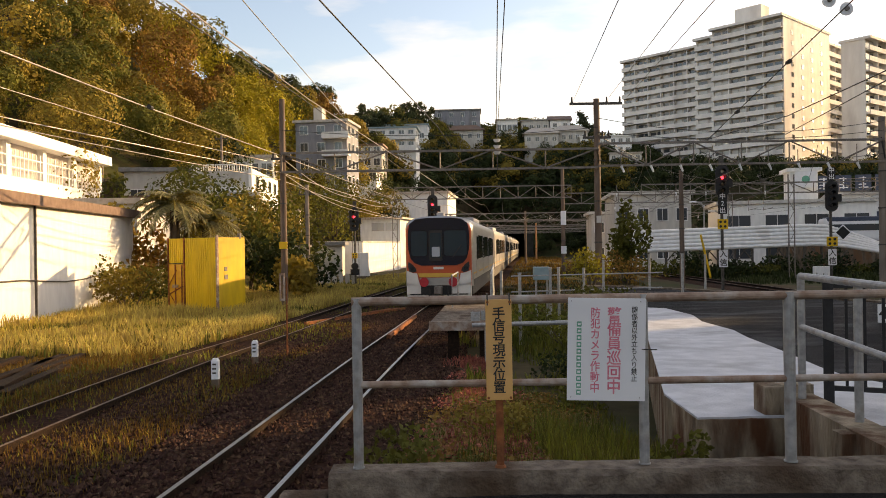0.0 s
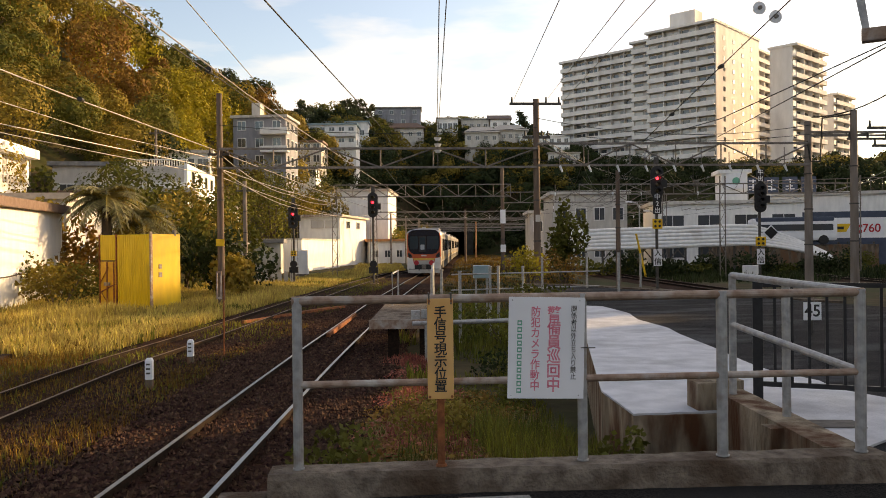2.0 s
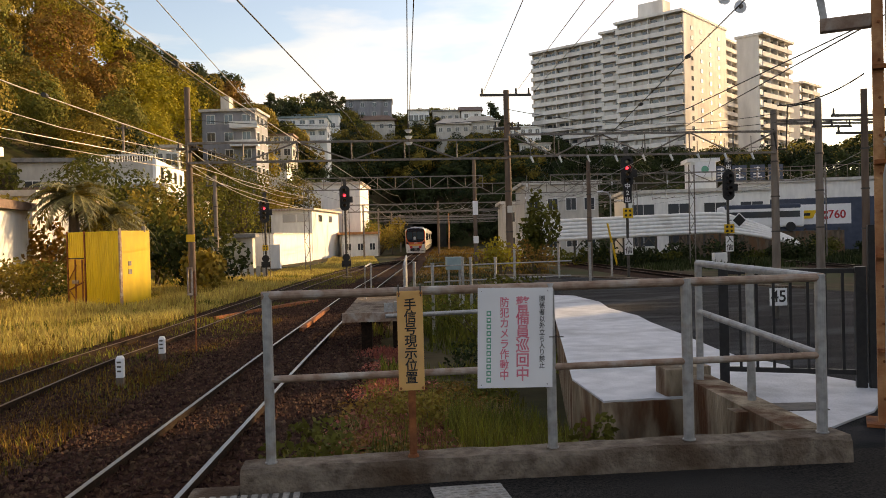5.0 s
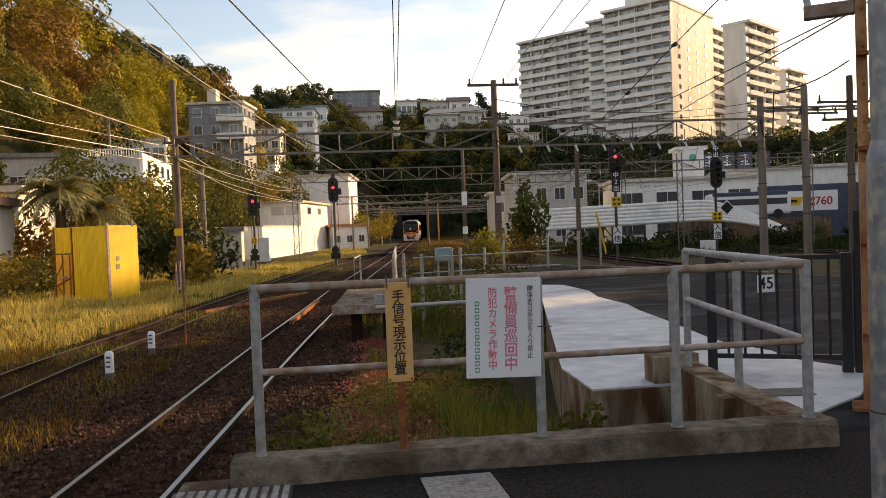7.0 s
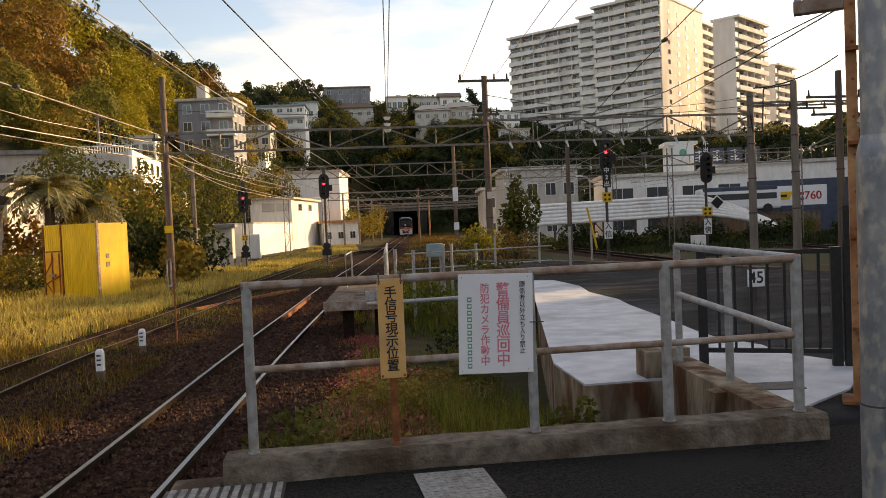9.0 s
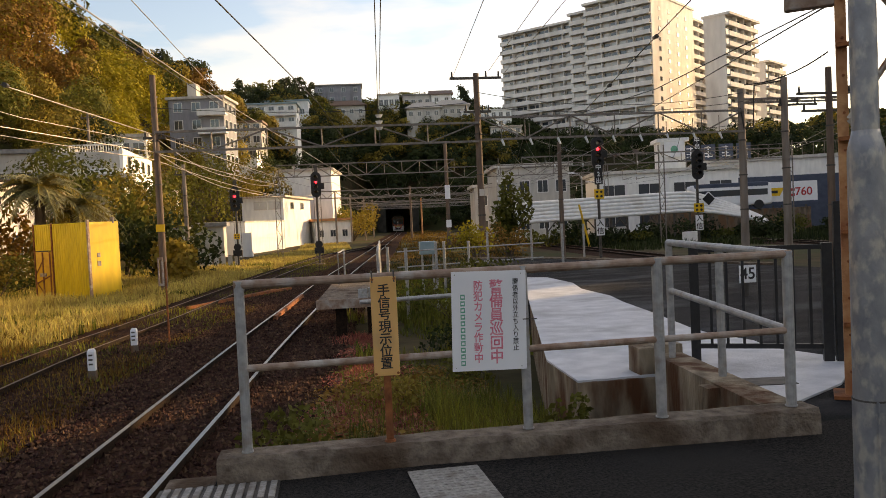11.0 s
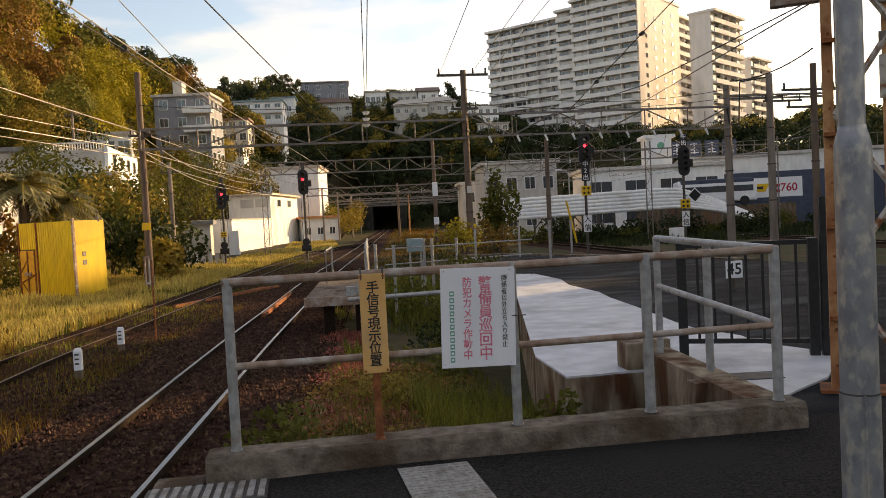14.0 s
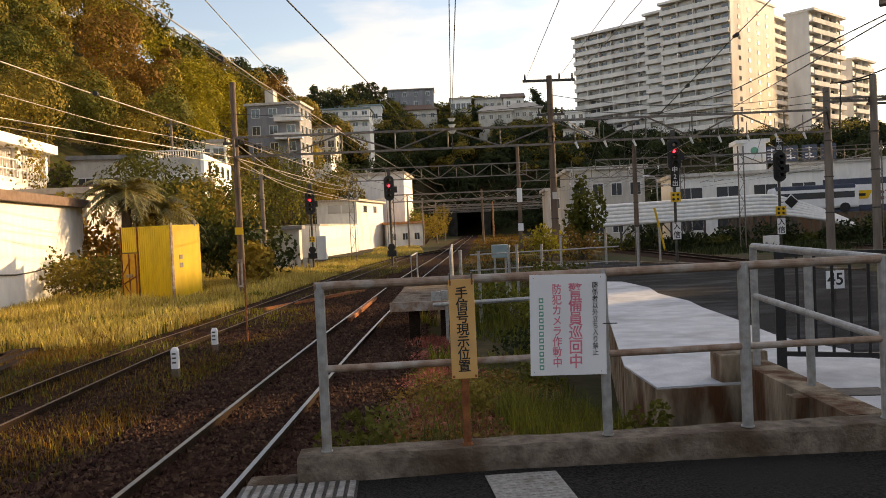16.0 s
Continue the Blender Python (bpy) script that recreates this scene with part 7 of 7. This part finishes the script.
for i in range(13):
    x = 16.5 + i * 2.3
    bush("hedge_shrub", "dark unkempt shrub under the ribbed cover", x, 59.5 + 1.2 * math.sin(i * 2.3), GROUND, 1.7, 1.2, 1.5 + 0.5 * math.sin(i * 1.7), 700, 0.22, M["leaf_dark" if i % 3 else "leaf"], 170 + i, False)


def palm(x, y, z, h, n, seed):
    t = thing("palm", "broad palm with drooping grey-green fronds", "palm tree", pose(x, y, z))
    part("trunk", Shape().tube((0, 0, -0.2), (0, 0, h), 0.28, 0.22, n=10), M["bark"], t)
    r = random.Random(seed)
    for i in range(n):
        a, up = r.uniform(0, 6.28), r.uniform(-0.15, 1.1)
        L, s = r.uniform(1.7, 2.6), Shape()
        pts = []
        for k in range(9):
            f = k / 8
            pts.append(Vector((math.cos(a) * L * f * (1 - 0.15 * up), math.sin(a) * L * f * (1 - 0.15 * up), h + L * (up * f - 0.75 * f * f))))
        side = Vector((-math.sin(a), math.cos(a), 0))
        for k in range(1, 9):
            w = 0.5 * math.sin(math.pi * min(1, 0.12 + k / 9.5))
            for q in (-1, 1):
                for j in range(2):
                    p = pts[k - 1].lerp(pts[k], j * 0.5)
                    e = p + side * q * w + (pts[k] - pts[k - 1]) * 0.9 + Vector((0, 0, -0.12))
                    s.face([p, p + (pts[k] - pts[k - 1]) * 0.42, e])
        s.path(pts, 0.018, 4)
        part("frond", s, M["palm"] if i % 3 else M["leaf_olive"], t)


palm(-14.0, 41.8, -1.0, 4.9, 95, 3)
palm(-12.7, 42.9, -1.0, 3.9, 60, 4)


def skyline_pine(x, y, h, seed):
    z = float(land(x, y))
    t = thing("pine_tree", "tall dark pine with layered crown on the ridge", "tree", pose(x, y, z - 0.5))
    r = np.random.default_rng(seed)
    part("trunk", Shape().tube((0, 0, 0), (0.4, 0, h * 0.95), 0.28, 0.08, n=8), M["bark"], t)
    cs = []
    for k in range(11):
        zz = h * (0.45 + 0.05 * k)
        a, rad = r.uniform(0, 6.28), (1 - k / 15) * h * 0.24
        cx, cy = math.cos(a) * rad * 0.8, math.sin(a) * rad * 0.8
        part("limb", Shape().tube((0, 0, zz - 0.6), (cx, cy, zz), 0.1, 0.04, n=5), M["bark"], t)
        cs.append(r.normal(size=(130, 3)) * [rad * 0.42, rad * 0.42, 0.32] + [cx, cy, zz])
    c = np.concatenate(cs)
    ob = new("crown", cards(c, 0.55 * r.uniform(0.6, 1.4, len(c)), "crown", M["pine"], seed))
    ob.parent = t


for i, (x, y, h) in enumerate(((-42, 172, 13), (-38, 176, 12), (-12, 226, 10), (-6.5, 238, 13), (-3.5, 240, 12), (-16, 215, 9), (1.0, 252, 9), (15.2, 248, 9), (44, 255, 13), (46, 250, 11), (41, 257, 8), (-24, 205, 9), (-30, 190, 10), (-20, 208, 11), (-10, 232, 12), (-27, 197, 10), (-8.5, 236, 11), (-18, 214, 9), (9.5, 252, 9), (24, 252, 8))):
    skyline_pine(x, y, h, 100 + i)

# ---------- grass, weeds and loose stones ----------
bank = Shape().loft([[(-0.75, y, GROUND - 0.3), (-0.75, y, z - 0.25), (0.3, y, z), (2.25 + 0.22 * max(0, y - 7), y, z), (2.25 + 0.22 * max(0, y - 7), y, GROUND - 0.3)] for y, z in ((4.95, -0.45), (7, -0.62), (10, -0.9), (14, -1.03), (20, -1.05))])
tagged(part("weed_bank", bank, M["ground"]), "earth bank covered with weeds behind the barrier", "ground", kind="structure")


def bank_z(x, y):
    return np.interp(y, [4.95, 7, 10, 14, 20, 60], [-0.45, -0.62, -0.9, -1.03, -1.05, GROUND]) - 0.25 * np.clip((0.3 - x) / 1.05, 0, 1)


g = np.random.default_rng(21)


def grass_field(name, label, mat, n, xfun, y0, y1, h0, h1, w, seed, zfun=None, clump=0.0):
    y = y0 + (y1 - y0) * g.uniform(0, 1, n)
    x = xfun(y)
    keep = np.ones(n, bool)
    if clump:
        keep = np.array([noise.noise(Vector((a * 0.55, b * 0.35, seed))) > clump for a, b in zip(x, y)])
    x, y = x[keep], y[keep]
    z = zfun(x, y) if zfun else land(x, y)
    tall = np.array([0.75 + 0.9 * noise.noise(Vector((a * 0.35, b * 0.3, seed + 5))) for a, b in zip(x, y)]).clip(0.25)
    ob = new(name, blades(np.column_stack([x, y]), z - 0.02, g.uniform(h0, h1, len(x)) * tall, np.full(len(x), w), name, M[mat], seed))
    return tagged(ob, label, "grass", kind="stuff")


sx = np.vectorize(side_x)
uni = lambda a, b: (lambda y: a + (b - a) * g.uniform(0, 1, len(y)))
grass_field("dry_grass", "tall sunlit dry yellow grass in the yard", "grass_dry", 62000, lambda y: sx(y) - 1.3 - (16 + 0.1 * y) * g.uniform(0, 1, len(y)) ** 1.2, 19.6, 52, 0.28, 0.62, 0.035, 51)
grass_field("green_grass", "green tufts among the dry grass", "grass", 30000, lambda y: sx(y) - 1.2 - 16 * g.uniform(0, 1, len(y)), 19.2, 56, 0.15, 0.45, 0.035, 52, None, -0.05)
grass_field("siding_grass", "low grass growing over the siding", "grass", 16000, lambda y: sx(y) + 2.6 * g.uniform(-1, 0.9, len(y)), 8, 60, 0.06, 0.24, 0.025, 53, None, 0.0)
grass_field("foreground_grass", "thin brown-green grass in the shaded yard", "weed_brown", 46000, lambda y: sx(y) + g.uniform(-4.5, 2.4, len(y)), 7, 26, 0.05, 0.26, 0.012, 54, None, -0.12)
grass_field("shade_grass", "low green-brown weeds in the shaded yard", "grass", 20000, lambda y: sx(y) + g.uniform(-5.5, 2.6, len(y)), 6.5, 26, 0.04, 0.16, 0.012, 64, None, 0.06)
grass_field("lit_grass", "dry grass strip beside the sheds", "grass_dry", 22000, lambda y: sx(np.minimum(y, 80)) - 1.6 - 5.5 * g.uniform(0, 1, len(y)) + 0.0 * y, 50, 108, 0.15, 0.4, 0.06, 55)
grass_field("track_grass", "dry grass between the far tracks", "weed_brown", 9000, lambda y: np.array([main_x(q) for q in y]) + 1.8 + 8 * g.uniform(0, 1, len(y)), 70, 180, 0.15, 0.5, 0.07, 56, None, -0.1)
grass_field("weeds", "green weeds on the bank behind the barrier", "grass", 4200, uni(0.1, 2.3), 5.0, 15, 0.08, 0.36, 0.010, 57, bank_z, 0.0)
grass_field("tall_weeds", "tall arching green grass behind the notice board", "grass", 3000, uni(1.0, 2.05), 5.8, 9.4, 0.45, 1.0, 0.011, 58, bank_z, -0.1)
grass_field("red_weeds", "reddish weeds beside the main track", "weed_red", 24000, uni(-0.85, 0.9), 5.2, 18, 0.05, 0.22, 0.017, 59, bank_z, -0.1)
grass_field("straw_heap", "dry straw lying on the bank", "straw", 5000, uni(-0.3, 2.1), 5.1, 11.0, 0.08, 0.34, 0.008, 60, bank_z, 0.0)


def litter(name, label, mat, n, x0, x1, y0, y1, size, seed, clump):
    """Fallen leaves and trailing stems lying on the bank."""
    r = np.random.default_rng(seed)
    x, y = r.uniform(x0, x1, n), r.uniform(y0, y1, n)
    keep = np.array([noise.noise(Vector((a * 1.3, b * 0.9, seed))) > clump for a, b in zip(x, y)])
    x, y = x[keep], y[keep]
    c = np.column_stack([x, y, bank_z(x, y) + r.uniform(0.01, 0.12, len(x))])
    ob = new(name, cards(c, size * r.uniform(0.5, 1.6, len(x)), name, M[mat], seed, 0.0, np.tile([0.0, 0.0, 1.0], (len(x), 1))))
    return tagged(ob, label, "leaves", kind="stuff")


litter("fallen_leaves", "brown fallen leaves on the bank", "leaf_rust", 16000, -0.8, 2.1, 5.0, 13, 0.055, 91, -0.15)
litter("red_leaves", "small red leaves trailing over the bank", "weed_red", 17000, -0.9, 1.3, 5.0, 17, 0.045, 92, 0.02)
litter("green_leaves", "small green leaves trailing over the bank", "leaf", 9000, -0.4, 2.1, 5.0, 14, 0.06, 93, 0.05)
litter("dry_stems", "pale dry leaves at the foot of the bank", "straw", 5000, 0.2, 2.1, 5.0, 7.5, 0.08, 94, 0.1)
grass_field("far_weeds", "dark weeds beyond the platform", "grass", 12000, uni(0.4, 4.6), 14, 36, 0.15, 0.5, 0.03, 61, lambda x, y: bank_z(x + 5, y), -0.1)
grass_field("rough_weeds", "dark weeds over the ground beside the main track", "weed_brown", 12000, lambda y: np.array([main_x(q) for q in y]) + 1.9 + 9 * g.uniform(0, 1, len(y)), 29, 72, 0.1, 0.34, 0.03, 65, None, -0.2)
grass_field("low_weeds", "low green weeds beside the main track", "leaf_dark", 12000, lambda y: np.array([main_x(q) for q in y]) + 1.9 + 9 * g.uniform(0, 1, len(y)), 29, 72, 0.08, 0.3, 0.035, 66, None, -0.1)
grass_field("yard_weeds", "dark low weeds in the right yard", "leaf_dark", 14000, uni(19, 46), 48, 76, 0.2, 0.7, 0.07, 62, None, 0.0)


def loose_stones(name, n, xfun, y0, y1, seed, size=0.035):
    r = np.random.default_rng(seed)
    y = y0 + (y1 - y0) * r.uniform(0, 1, n) ** 1.3
    x = xfun(y, r)
    base = np.array([(1, 0, 0), (-1, 0, 0), (0, 1, 0), (0, -1, 0), (0, 0, 1), (0, 0, -1)], float)
    v = base[None] * r.uniform(0.6, 1.3, (n, 6, 1)) + r.normal(size=(n, 6, 3)) * 0.22
    v = v * (size * r.uniform(0.6, 1.35, (n, 1, 1))) + np.column_stack([x, y, np.full(n, GROUND + 0.055)])[:, None]
    f = np.array([(0, 2, 4), (2, 1, 4), (1, 3, 4), (3, 0, 4), (2, 0, 5), (1, 2, 5), (3, 1, 5), (0, 3, 5)])
    me = bpy.data.meshes.new(name)
    me.from_pydata(v.reshape(-1, 3).tolist(), [], (f[None] + 6 * np.arange(n)[:, None, None]).reshape(-1, 3).tolist())
    me.materials.append(M["stone"])
    tagged(new(name, me), "brown ballast stones between and beside the rails", "ballast", kind="stuff")


mx_ = main_x
loose_stones("ballast_stones", 30000, lambda y, r: mx_(y) + r.uniform(-1.9, 1.9, len(y)), 5.5, 45, 81, 0.029)
loose_stones("side_stones", 9000, lambda y, r: mx_(y) - 1.2 - r.uniform(0, 2.4, len(y)), 8, 34, 82, 0.026)


# ---------- what moves ----------
def car_pose(y):
    dx = main_x(y + 17) - main_x(y + 2.5)
    x0 = main_x(y + 2.5) - 2.5 * dx / 14.5
    return pose(x0, y, RAIL, 0, 0, -math.degrees(math.atan2(dx, 14.5)))


def motions():
    for i, car in enumerate(cars):
        walk(car, [(t, car_pose(y + i * PITCH_CAR)) for t, y in TRAIN])


motions()
